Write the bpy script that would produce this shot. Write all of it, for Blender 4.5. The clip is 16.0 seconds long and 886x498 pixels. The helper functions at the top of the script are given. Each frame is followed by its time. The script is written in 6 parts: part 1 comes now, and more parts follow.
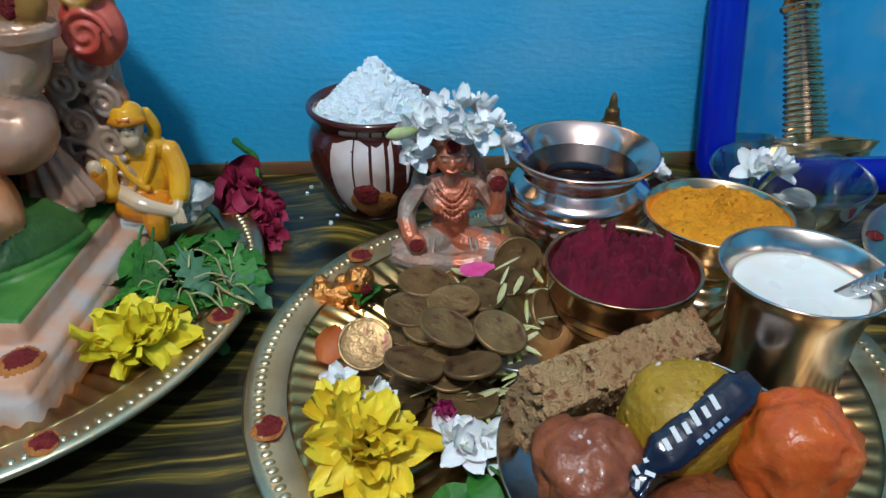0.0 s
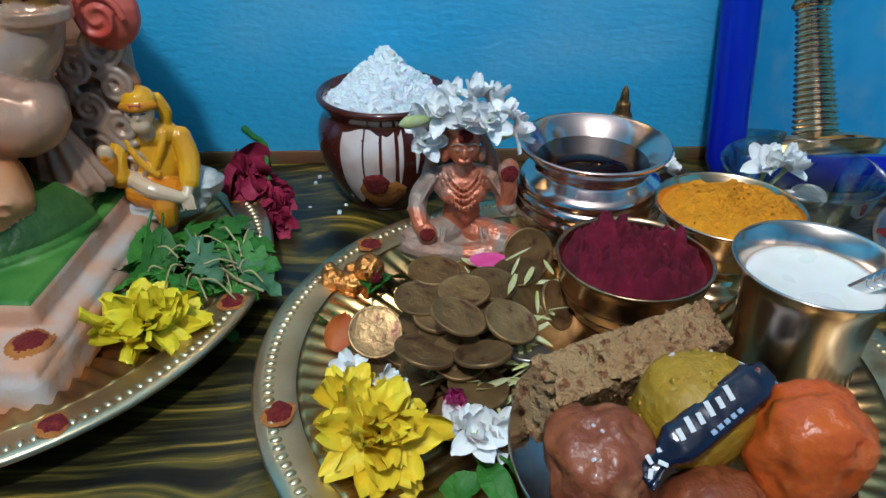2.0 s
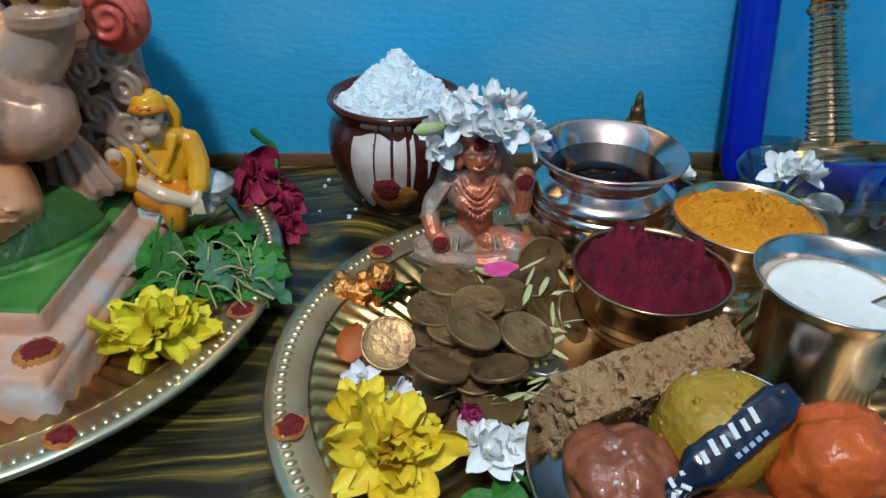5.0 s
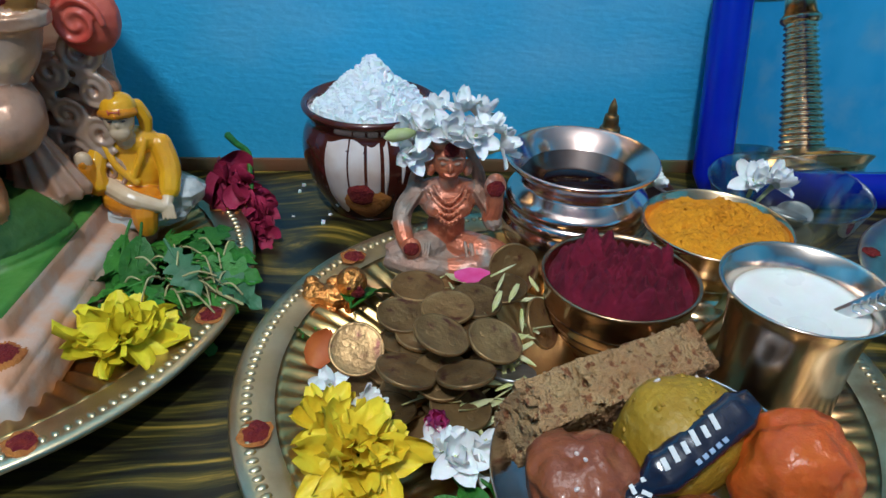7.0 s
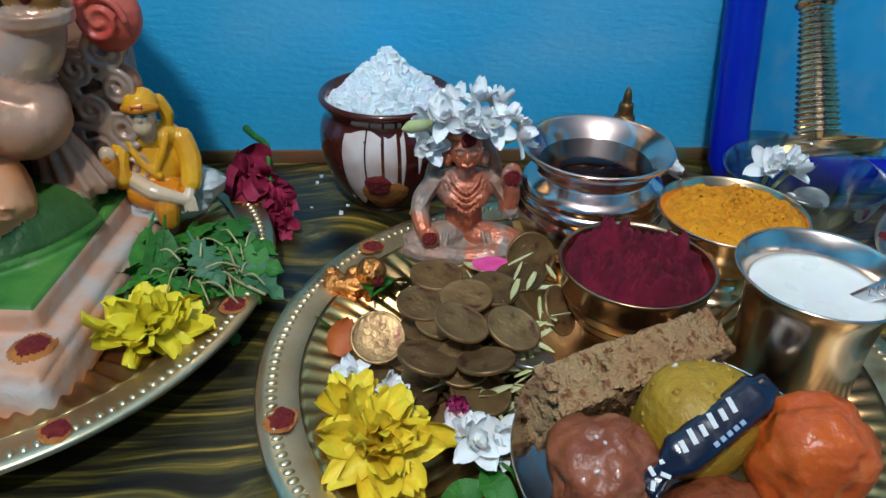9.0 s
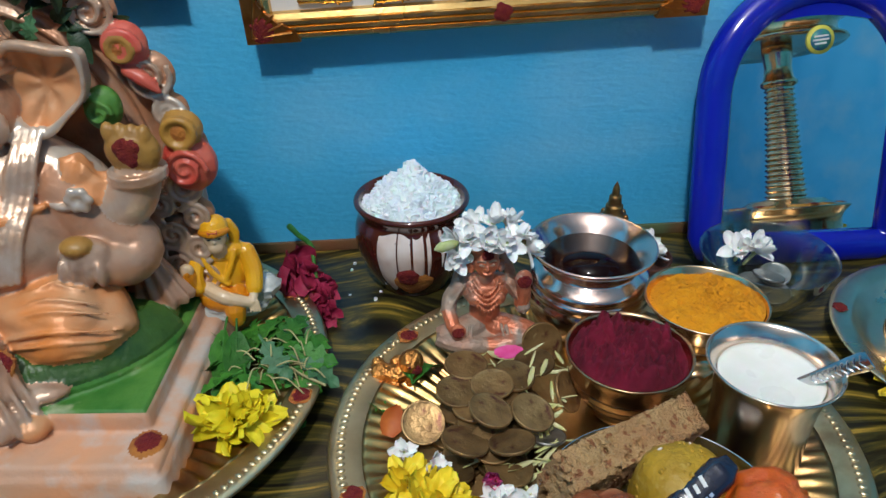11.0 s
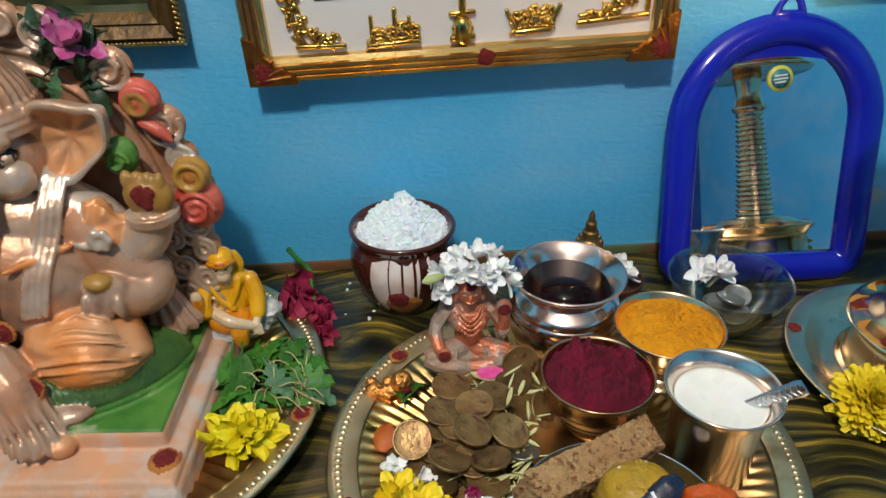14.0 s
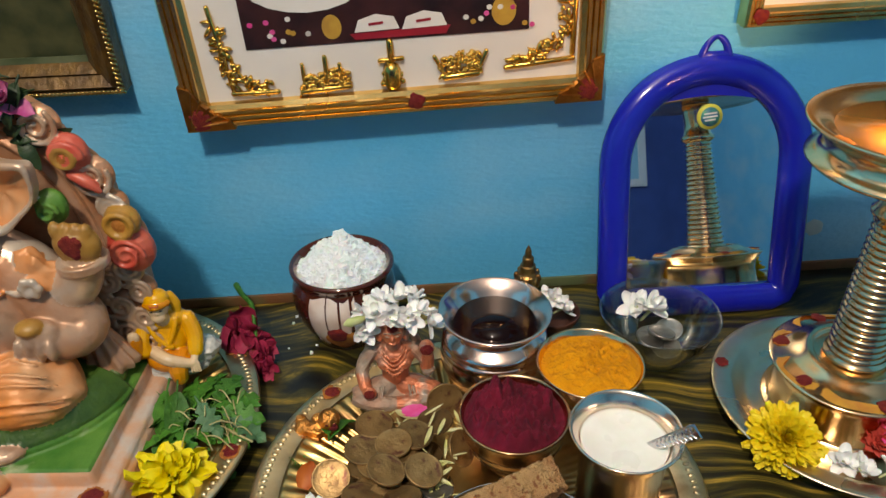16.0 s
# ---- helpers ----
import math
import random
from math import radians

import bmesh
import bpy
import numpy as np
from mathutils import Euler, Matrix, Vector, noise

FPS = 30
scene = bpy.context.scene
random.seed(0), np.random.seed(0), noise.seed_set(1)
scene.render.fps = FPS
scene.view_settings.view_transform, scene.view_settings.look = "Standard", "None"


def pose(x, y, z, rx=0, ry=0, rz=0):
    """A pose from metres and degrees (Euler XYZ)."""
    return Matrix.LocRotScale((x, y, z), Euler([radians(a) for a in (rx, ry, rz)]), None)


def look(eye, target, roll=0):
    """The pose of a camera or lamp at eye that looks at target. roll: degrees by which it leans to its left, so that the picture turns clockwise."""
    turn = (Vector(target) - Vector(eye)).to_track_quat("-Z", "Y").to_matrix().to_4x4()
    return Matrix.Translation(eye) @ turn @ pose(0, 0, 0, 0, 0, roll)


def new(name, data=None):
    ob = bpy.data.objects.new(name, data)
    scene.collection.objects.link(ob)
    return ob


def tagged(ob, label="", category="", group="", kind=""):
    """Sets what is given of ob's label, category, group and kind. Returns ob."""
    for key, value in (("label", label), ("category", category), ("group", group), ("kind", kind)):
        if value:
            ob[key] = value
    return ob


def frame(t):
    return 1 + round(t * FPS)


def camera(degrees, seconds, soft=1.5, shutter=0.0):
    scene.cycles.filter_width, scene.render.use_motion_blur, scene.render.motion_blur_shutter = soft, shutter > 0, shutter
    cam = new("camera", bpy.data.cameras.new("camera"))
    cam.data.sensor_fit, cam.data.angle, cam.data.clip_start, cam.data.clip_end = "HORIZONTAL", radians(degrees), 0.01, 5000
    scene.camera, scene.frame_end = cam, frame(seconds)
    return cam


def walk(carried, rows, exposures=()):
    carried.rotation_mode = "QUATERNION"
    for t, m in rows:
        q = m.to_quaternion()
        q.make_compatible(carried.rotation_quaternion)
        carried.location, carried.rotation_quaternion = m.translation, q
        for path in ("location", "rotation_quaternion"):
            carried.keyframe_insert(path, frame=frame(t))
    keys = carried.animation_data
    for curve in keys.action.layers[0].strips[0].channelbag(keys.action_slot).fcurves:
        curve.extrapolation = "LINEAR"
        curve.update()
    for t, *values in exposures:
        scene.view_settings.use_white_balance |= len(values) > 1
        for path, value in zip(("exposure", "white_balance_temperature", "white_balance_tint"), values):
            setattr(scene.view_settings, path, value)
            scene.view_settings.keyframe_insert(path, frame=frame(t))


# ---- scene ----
cam = camera(63.1, 16.0)
PATH = [
    (0, (0.024, 0.026, 0.263), (0.001, 1.722, -0.796), 0.0),
    (0.5, (0.026, 0.026, 0.267), (0.023, 1.728, -0.785), 0.8),
    (1, (0.023, 0.025, 0.264), (0.029, 1.718, -0.8), 1.3),
    (1.5, (0.017, 0.026, 0.262), (-0.009, 1.728, -0.789), 0.7),
    (2, (0.019, 0.025, 0.259), (-0.008, 1.717, -0.809), 0.8),
    (2.5, (0.019, 0.03, 0.257), (0.003, 1.716, -0.82), 1.0),
    (3, (0.01, 0.035, 0.259), (-0.017, 1.717, -0.823), 1.2),
    (3.5, (0.01, 0.039, 0.261), (-0.027, 1.719, -0.825), 1.0),
    (4, (0.011, 0.036, 0.262), (-0.028, 1.718, -0.819), 1.0),
    (6.5, (0.017, 0.033, 0.261), (0.016, 1.722, -0.811), 2.2),
    (7, (0.02, 0.034, 0.262), (0.03, 1.728, -0.8), 2.3),
    (7.5, (0.019, 0.038, 0.258), (0.029, 1.721, -0.822), 2.0),
    (8, (0.016, 0.037, 0.257), (0.018, 1.718, -0.827), 2.2),
    (8.5, (0.017, 0.032, 0.257), (0.02, 1.713, -0.826), 2.0),
    (9, (0.017, 0.029, 0.265), (-0.007, 1.707, -0.823), 1.1),
    (9.5, (0.018, 0.025, 0.27), (-0.021, 1.708, -0.809), 1.5),
    (10, (0.007, 0.016, 0.312), (-0.045, 1.719, -0.736), 0.6),
    (10.2, (-0.003, 0.01, 0.335), (-0.053, 1.715, -0.709), 0.0),
    (12.3, (0.003, -0.044, 0.367), (0.022, 1.65, -0.696), -0.8),
    (12.5, (-0.001, -0.042, 0.369), (0.018, 1.656, -0.688), -0.3),
    (13, (-0.022, -0.032, 0.373), (-0.002, 1.676, -0.667), -0.5),
    (13.5, (-0.022, -0.033, 0.397), (0.01, 1.665, -0.659), -0.4),
    (14, (0.005, -0.042, 0.41), (0.003, 1.643, -0.668), -0.8),
    (14.5, (0.068, -0.04, 0.421), (0.083, 1.648, -0.652), -0.3),
    (15, (0.108, -0.034, 0.422), (0.121, 1.639, -0.674), -0.1),
    (15.5, (0.132, -0.029, 0.427), (0.123, 1.639, -0.675), -1.2),
    (16, (0.073, -0.042, 0.442), (0.04, 1.651, -0.622), -1.7),
]
EXPOSE = [(0.0, 0.0, 5500, 4), (9.5, 0.0, 5500, 4), (12.3, 0.10, 6700, 9), (14.0, 0.10, 6800, 9), (15.5, 0.04, 7800, 14), (16.0, 0.08, 7800, 12)]
walk(cam, [(t, look(eye, target, roll)) for t, eye, target, roll in PATH], EXPOSE)

from mathutils.bvhtree import BVHTree

# ---- world, lights ----
world = bpy.data.worlds.new("room_world")
scene.world = world
world.use_nodes = True
world.node_tree.nodes["Background"].inputs[0].default_value = (0.75, 0.85, 1.0, 1)
world.node_tree.nodes["Background"].inputs[1].default_value = 0.005


def lamp(name, kind, at, energy, colour, size=0.1, aim=None):
    data = bpy.data.lights.new(name, kind)
    data.energy, data.color = energy, colour
    ob = new(name, data)
    if kind == "AREA":
        data.shape, data.size = "DISK", size
        ob.matrix_world = look(at, aim)
    else:
        data.shadow_soft_size = size
        ob.location = at
    return ob


BULB = (-0.14, -0.46, 1.42)
lamp("ceiling_bulb_light", "POINT", BULB, 59, (1.0, 0.96, 0.92), 0.05)
lamp("flame_light", "POINT", (0.365, 0.363, 0.268), 1.8, (1.0, 0.52, 0.22), 0.008)

# ---- materials ----
MATS = {}


def mat(name, c1, c2=None, scale=60, rough=0.5, metal=0.0, bump=0.0, bscale=None, rvar=0.08, coat=0.0, sss=0.0,
        transmission=0.0, ior=1.45, emit=None, stretch=None, contrast=(0.35, 0.65), vary=0.0, c3=None, s3=18, t3=(0.55, 0.7), bdist=None):
    """A surface with two scales of variation in colour and gloss, and fine relief."""
    if name in MATS:
        return MATS[name]
    bdist = bdist or (0.001 if metal > 0.7 else 0.0028)
    m = bpy.data.materials.new(name)
    m.use_nodes = True
    n, l = m.node_tree.nodes, m.node_tree.links
    b = n["Principled BSDF"]
    b.inputs["Roughness"].default_value = rough
    b.inputs["Metallic"].default_value = metal
    b.inputs["IOR"].default_value = ior
    b.inputs["Coat Weight"].default_value = coat
    b.inputs["Coat Roughness"].default_value = 0.08
    b.inputs["Transmission Weight"].default_value = transmission
    if sss:
        b.inputs["Subsurface Weight"].default_value = sss
        b.inputs["Subsurface Scale"].default_value = 0.004
    if emit:
        b.inputs["Emission Color"].default_value = (*emit[0], 1)
        b.inputs["Emission Strength"].default_value = emit[1]
    co = n.new("ShaderNodeTexCoord")
    src = co.outputs["Object"]
    if stretch:
        mp = n.new("ShaderNodeMapping")
        mp.inputs["Scale"].default_value = stretch
        l.new(src, mp.inputs[0])
        src = mp.outputs[0]
    if c2 is None:
        c2 = tuple(v * 0.86 for v in c1)
    n1 = n.new("ShaderNodeTexNoise")
    n1.inputs["Scale"].default_value, n1.inputs["Detail"].default_value = scale, 6
    l.new(src, n1.inputs["Vector"])
    ramp = n.new("ShaderNodeValToRGB")
    ramp.color_ramp.elements[0].position, ramp.color_ramp.elements[1].position = contrast
    ramp.color_ramp.elements[0].color, ramp.color_ramp.elements[1].color = (*c1, 1), (*c2, 1)
    l.new(n1.outputs[0], ramp.inputs[0])
    col = ramp.outputs[0]
    if c3 is not None:
        n3 = n.new("ShaderNodeTexNoise")
        n3.inputs["Scale"].default_value, n3.inputs["Detail"].default_value = s3, 5
        l.new(src, n3.inputs["Vector"])
        r3 = n.new("ShaderNodeMapRange")
        r3.inputs[1].default_value, r3.inputs[2].default_value = t3
        l.new(n3.outputs[0], r3.inputs[0])
        mx = n.new("ShaderNodeMix")
        mx.data_type = "RGBA"
        l.new(r3.outputs[0], mx.inputs["Factor"])
        l.new(col, mx.inputs["A"])
        mx.inputs["B"].default_value = (*c3, 1)
        col = mx.outputs["Result"]
    if vary:
        oi = n.new("ShaderNodeObjectInfo")
        hv = n.new("ShaderNodeHueSaturation")
        mr = n.new("ShaderNodeMapRange")
        mr.inputs[3].default_value, mr.inputs[4].default_value = 1 - vary, 1 + vary
        l.new(oi.outputs["Random"], mr.inputs[0])
        l.new(mr.outputs[0], hv.inputs["Value"])
        l.new(col, hv.inputs["Color"])
        col = hv.outputs[0]
    l.new(col, b.inputs["Base Color"])
    if rvar:
        rr = n.new("ShaderNodeMapRange")
        rr.inputs[3].default_value, rr.inputs[4].default_value = max(0.02, rough - rvar), min(1, rough + rvar)
        n2 = n.new("ShaderNodeTexNoise")
        n2.inputs["Scale"].default_value, n2.inputs["Detail"].default_value = scale * 0.35, 4
        l.new(src, n2.inputs["Vector"])
        l.new(n2.outputs[0], rr.inputs[0])
        l.new(rr.outputs[0], b.inputs["Roughness"])
    if bump:
        nb = n.new("ShaderNodeTexNoise")
        nb.inputs["Scale"].default_value, nb.inputs["Detail"].default_value = bscale or scale * 4, 5
        l.new(src, nb.inputs["Vector"])
        bp = n.new("ShaderNodeBump")
        bp.inputs["Strength"].default_value, bp.inputs["Distance"].default_value = bump, bdist
        l.new(nb.outputs[0], bp.inputs["Height"])
        l.new(bp.outputs[0], b.inputs["Normal"])
    MATS[name] = m
    return m


M_WALL = mat("blue_wall_paint", (0.066, 0.42, 0.72), (0.10, 0.48, 0.78), 5, 0.46, bump=0.55, bscale=170, rvar=0.12, c3=(0.22, 0.52, 0.73), s3=4.5, t3=(0.48, 0.72), bdist=0.002, stretch=(0.7, 1, 1.5))
M_DARKWALL = mat("navy_wall_paint", (0.02, 0.05, 0.22), (0.03, 0.07, 0.27), 6, 0.5, bump=0.2, bscale=120)
M_CEIL = mat("white_ceiling", (0.60, 0.57, 0.55), None, 4, 0.8)
M_FLOOR = mat("room_floor_tile", (0.34, 0.29, 0.24), None, 7, 0.35)
M_STRIP = mat("red_brown_wall_foot", (0.20, 0.075, 0.03), (0.10, 0.07, 0.03), 14, 0.55, bump=0.3, c3=(0.10, 0.13, 0.06), s3=9, t3=(0.5, 0.6))
M_BRASS = mat("worn_brass_tray", (0.60, 0.42, 0.16), (0.44, 0.28, 0.10), 30, 0.32, 1.0, bump=0.12, bscale=300, rvar=0.08, c3=(0.25, 0.13, 0.06), s3=24, t3=(0.48, 0.70))
M_BRASSRIM = mat("pale_tray_rim", (0.76, 0.63, 0.39), (0.62, 0.48, 0.27), 40, 0.36, 1.0, bump=0.1, bscale=300, c3=(0.33, 0.2, 0.1), s3=22, t3=(0.58, 0.75))
M_LAMP = mat("polished_lamp_brass", (0.90, 0.66, 0.40), (0.82, 0.55, 0.30), 25, 0.19, 1.0, bump=0.05, bscale=260, c3=(0.62, 0.42, 0.22), s3=14)
M_GOLD = mat("bright_gilt", (0.80, 0.50, 0.12), (0.62, 0.36, 0.07), 60, 0.22, 1.0, bump=0.2, bscale=500)
M_COPPER = mat("copper_shine", (0.97, 0.77, 0.68), (0.93, 0.64, 0.54), 25, 0.17, 1.0, bump=0.06, bscale=220, rvar=0.07)
M_STEEL = mat("stainless_steel", (0.68, 0.67, 0.66), (0.58, 0.57, 0.56), 30, 0.2, 1.0, bump=0.05, bscale=220, rvar=0.08)
M_STEELRIM = mat("lamp_tray_steel", (0.84, 0.72, 0.52), (0.74, 0.60, 0.40), 30, 0.28, 1.0, bump=0.08, bscale=260)
M_CLAYGLAZE = mat("brown_glaze", (0.055, 0.011, 0.007), (0.090, 0.019, 0.010), 40, 0.10, coat=0.6, bump=0.1, bscale=120)
M_CREAM = mat("cream_glaze_drip", (0.76, 0.68, 0.63), (0.62, 0.46, 0.38), 40, 0.12, coat=0.6)
M_SALT = mat("rock_salt", (0.95, 0.95, 0.96), (0.90, 0.90, 0.91), 200, 0.4, bump=0.2, bscale=700, sss=0.35)
M_KUMKUM = mat("kumkum_powder", (0.16, 0.003, 0.021), (0.085, 0.002, 0.012), 60, 0.95, bump=0.45, bscale=260, rvar=0)
M_TURMERIC = mat("turmeric_powder", (0.80, 0.33, 0.006), (0.72, 0.27, 0.004), 60, 0.95, bump=0.9, bscale=500, rvar=0)
M_MILK = mat("milk", (0.86, 0.84, 0.78), (0.80, 0.78, 0.70), 60, 0.3, sss=0.2)
M_OIL = mat("dark_sesame_oil", (0.006, 0.002, 0.003), (0.010, 0.003, 0.003), 30, 0.04, ior=1.28)
M_BLUE = mat("blue_plastic", (0.006, 0.012, 0.34), (0.008, 0.016, 0.40), 20, 0.14, coat=0.4, rvar=0.04)
M_MIRROR = mat("silver_mirror", (0.86, 0.88, 0.88), (0.86, 0.88, 0.88), 10, 0.015, 1.0, rvar=0.0)
M_WHITE = mat("white_mount_board", (0.72, 0.70, 0.66), (0.66, 0.64, 0.60), 12, 0.4)
M_TILAK = mat("dry_kumkum_dab", (0.13, 0.004, 0.010), (0.20, 0.02, 0.01), 220, 0.95, bump=0.8, bscale=600, rvar=0)
M_SANDAL = mat("turmeric_paste", (0.44, 0.16, 0.025), (0.30, 0.09, 0.02), 90, 0.85, bump=0.6, bscale=400, rvar=0)
M_BLACK = mat("print_black", (0.012, 0.010, 0.012), (0.03, 0.02, 0.02), 40, 0.3)


def table_mat():
    m = bpy.data.materials.new("dark_streaked_wood_laminate")
    m.use_nodes = True
    n, l = m.node_tree.nodes, m.node_tree.links
    b = n["Principled BSDF"]
    co = n.new("ShaderNodeTexCoord")
    mp = n.new("ShaderNodeMapping")
    mp.inputs["Rotation"].default_value = (0, 0, radians(-14))
    mp.inputs["Scale"].default_value = (3.0, 80, 1)
    l.new(co.outputs["Object"], mp.inputs[0])
    warp = n.new("ShaderNodeTexNoise")
    warp.inputs["Scale"].default_value, warp.inputs["Detail"].default_value = 4.5, 2
    l.new(co.outputs["Object"], warp.inputs["Vector"])
    add = n.new("ShaderNodeVectorMath")
    add.operation = "MULTIPLY_ADD"
    add.inputs[1].default_value = (0.5, 15, 0)
    l.new(warp.outputs["Color"], add.inputs[0])
    l.new(mp.outputs[0], add.inputs[2])
    gr = n.new("ShaderNodeTexNoise")
    gr.inputs["Scale"].default_value, gr.inputs["Detail"].default_value, gr.inputs["Roughness"].default_value = 1.25, 8, 0.66
    l.new(add.outputs[0], gr.inputs["Vector"])
    ra = n.new("ShaderNodeValToRGB")
    e = ra.color_ramp.elements
    e[0].position, e[0].color = 0.38, (0.006, 0.005, 0.004, 1)
    e[1].position, e[1].color = 0.66, (0.40, 0.25, 0.035, 1)
    for p, c in ((0.46, (0.016, 0.014, 0.006, 1)), (0.52, (0.050, 0.042, 0.009, 1)), (0.58, (0.14, 0.10, 0.016, 1))):
        x = e.new(p)
        x.color = c
    l.new(gr.outputs[0], ra.inputs[0])
    l.new(ra.outputs[0], b.inputs["Base Color"])
    mr = n.new("ShaderNodeMapRange")
    mr.inputs[3].default_value, mr.inputs[4].default_value = 0.2, 0.42
    l.new(gr.outputs[0], mr.inputs[0])
    l.new(mr.outputs[0], b.inputs["Roughness"])
    bp = n.new("ShaderNodeBump")
    bp.inputs["Strength"].default_value, bp.inputs["Distance"].default_value = 0.15, 0.001
    l.new(gr.outputs[0], bp.inputs["Height"])
    l.new(bp.outputs[0], b.inputs["Normal"])
    return m


M_TABLE = table_mat()


def glass_mat():
    """Thin smoky glass: light passes, gloss grows at grazing angles."""
    m = bpy.data.materials.new("clear_glass")
    m.use_nodes = True
    n, l = m.node_tree.nodes, m.node_tree.links
    n.remove(n["Principled BSDF"])
    tr, gl, fr, mx = n.new("ShaderNodeBsdfTransparent"), n.new("ShaderNodeBsdfGlossy"), n.new("ShaderNodeLayerWeight"), n.new("ShaderNodeMixShader")
    tr.inputs[0].default_value = (0.82, 0.84, 0.77, 1)
    gl.inputs["Roughness"].default_value = 0.04
    fr.inputs[0].default_value = 0.25
    pw = n.new("ShaderNodeMath")
    pw.operation = "MULTIPLY_ADD"
    pw.inputs[1].default_value, pw.inputs[2].default_value = 0.75, 0.07
    l.new(fr.outputs["Facing"], pw.inputs[0])
    l.new(pw.outputs[0], mx.inputs[0])
    l.new(tr.outputs[0], mx.inputs[1])
    l.new(gl.outputs[0], mx.inputs[2])
    l.new(mx.outputs[0], n["Material Output"].inputs[0])
    return m


M_GLASS = glass_mat()


# ---- builders ----
def finish(bm, smooth=True):
    bmesh.ops.recalc_face_normals(bm, faces=bm.faces)
    for f in bm.faces:
        f.smooth = smooth
    return bm


def mesh_of(name, bm, mats, smooth=True):
    finish(bm, smooth)
    me = bpy.data.meshes.new(name)
    bm.to_mesh(me)
    bm.free()
    for m in mats if isinstance(mats, (list, tuple)) else [mats]:
        me.materials.append(m)
    return me


def part(name, bm, material, parent, label="", m=None, smooth=True, sharp=None):
    """One mesh object under a thing or a part."""
    ob = new(name, mesh_of(name, bm, material, smooth))
    ob.parent = parent
    if m is not None:
        ob.matrix_local = m
    if sharp:
        ob.data.set_sharp_from_angle(angle=radians(sharp))
    return tagged(ob, label)


def thing(name, label, category, m=None, group="", kind="", bm=None, material=None, smooth=True, sharp=None):
    """A top-level thing: an Empty for parts, or one mesh."""
    ob = new(name, mesh_of(name, bm, material, smooth) if bm else None)
    if m is not None:
        ob.matrix_world = m
    if bm is None:
        ob.empty_display_size = 0.01
    if sharp:
        ob.data.set_sharp_from_angle(angle=radians(sharp))
    return tagged(ob, label, category, group, kind)


def lathe(profile, n=64, bm=None, flute=None, slot=0):
    """Spins (r, z) rows about z. flute: (from r, to r, count, depth)."""
    bm = bm or bmesh.new()
    rows = []
    for r, z in profile:
        if r < 1e-6:
            rows.append([bm.verts.new((0, 0, z))])
            continue
        row = []
        for i in range(n):
            a = 2 * math.pi * i / n
            d = 0
            if flute and flute[0] < r < flute[1]:
                s = (r - flute[0]) / (flute[1] - flute[0])
                d = flute[3] * math.sin(a * flute[2]) * min(1, 5 * s, 5 * (1 - s))
            row.append(bm.verts.new((r * math.cos(a), r * math.sin(a), z + d)))
        rows.append(row)
    for a, b in zip(rows, rows[1:]):
        if len(a) == 1 and len(b) == 1:
            continue
        for i in range(n):
            j = (i + 1) % n
            if len(a) == 1:
                f = bm.faces.new((a[0], b[i], b[j]))
            elif len(b) == 1:
                f = bm.faces.new((a[i], b[0], a[j]))
            else:
                f = bm.faces.new((a[i], b[i], b[j], a[j]))
            f.material_index = slot
    return bm


def smooth_profile(pts, k=4):
    """Catmull-Rom through profile points."""
    out = []
    p = [pts[0], *pts, pts[-1]]
    for i in range(1, len(p) - 2):
        for s in range(k):
            t = s / k
            out.append(tuple(0.5 * (2 * p[i][c] + (p[i + 1][c] - p[i - 1][c]) * t + (2 * p[i - 1][c] - 5 * p[i][c] + 4 * p[i + 1][c] - p[i + 2][c]) * t * t
                                    + (3 * p[i][c] - p[i - 1][c] - 3 * p[i + 1][c] + p[i + 2][c]) * t ** 3) for c in (0, 1)))
    out.append(tuple(pts[-1]))
    return [(max(0, a), b) for a, b in out]


def box(x0, y0, z0, x1, y1, z1, bm=None, bevel=0.0, slot=0, seg=2):
    bm = bm or bmesh.new()
    m = Matrix.LocRotScale(((x0 + x1) / 2, (y0 + y1) / 2, (z0 + z1) / 2), None, (x1 - x0, y1 - y0, z1 - z0))
    r = bmesh.ops.create_cube(bm, size=1, matrix=m)
    faces = {f for v in r["verts"] for f in v.link_faces}
    for f in faces:
        f.material_index = slot
    if bevel:
        edges = list({e for v in r["verts"] for e in v.link_edges})
        bmesh.ops.bevel(bm, geom=edges, offset=bevel, segments=seg, affect="EDGES", profile=0.5, material=slot)
    return bm


def ball(bm, at, size, rot=(0, 0, 0), slot=0, seg=14, rough=0.0, seed=0):
    """An ellipsoid into bm."""
    m = pose(*at, *rot) @ Matrix.Diagonal((*size, 1))
    r = bmesh.ops.create_uvsphere(bm, u_segments=seg, v_segments=max(6, seg * 2 // 3), radius=1)
    for v in r["verts"]:
        if rough:
            v.co *= 1 + rough * noise.noise(v.co * 2.3 + Vector((seed, seed * 1.7, 0)))
        v.co = m @ v.co
    for f in {f for v in r["verts"] for f in v.link_faces}:
        f.material_index = slot
    return bm


def glide(pts, radii, k=4):
    """Points and radii with smooth steps between them."""
    p = [pts[0], *pts, pts[-1]]
    r = [radii[0], *radii, radii[-1]]
    out, rad = [], []
    for i in range(1, len(p) - 2):
        for s in range(k):
            t = s / k
            c = (0.5 * (-t ** 3 + 2 * t * t - t), 0.5 * (3 * t ** 3 - 5 * t * t + 2), 0.5 * (-3 * t ** 3 + 4 * t * t + t), 0.5 * (t ** 3 - t * t))
            out.append(sum((p[i - 1 + j] * c[j] for j in range(4)), Vector()))
            rad.append(r[i] + (r[i + 1] - r[i]) * t)
    return out + [pts[-1]], rad + [radii[-1]]


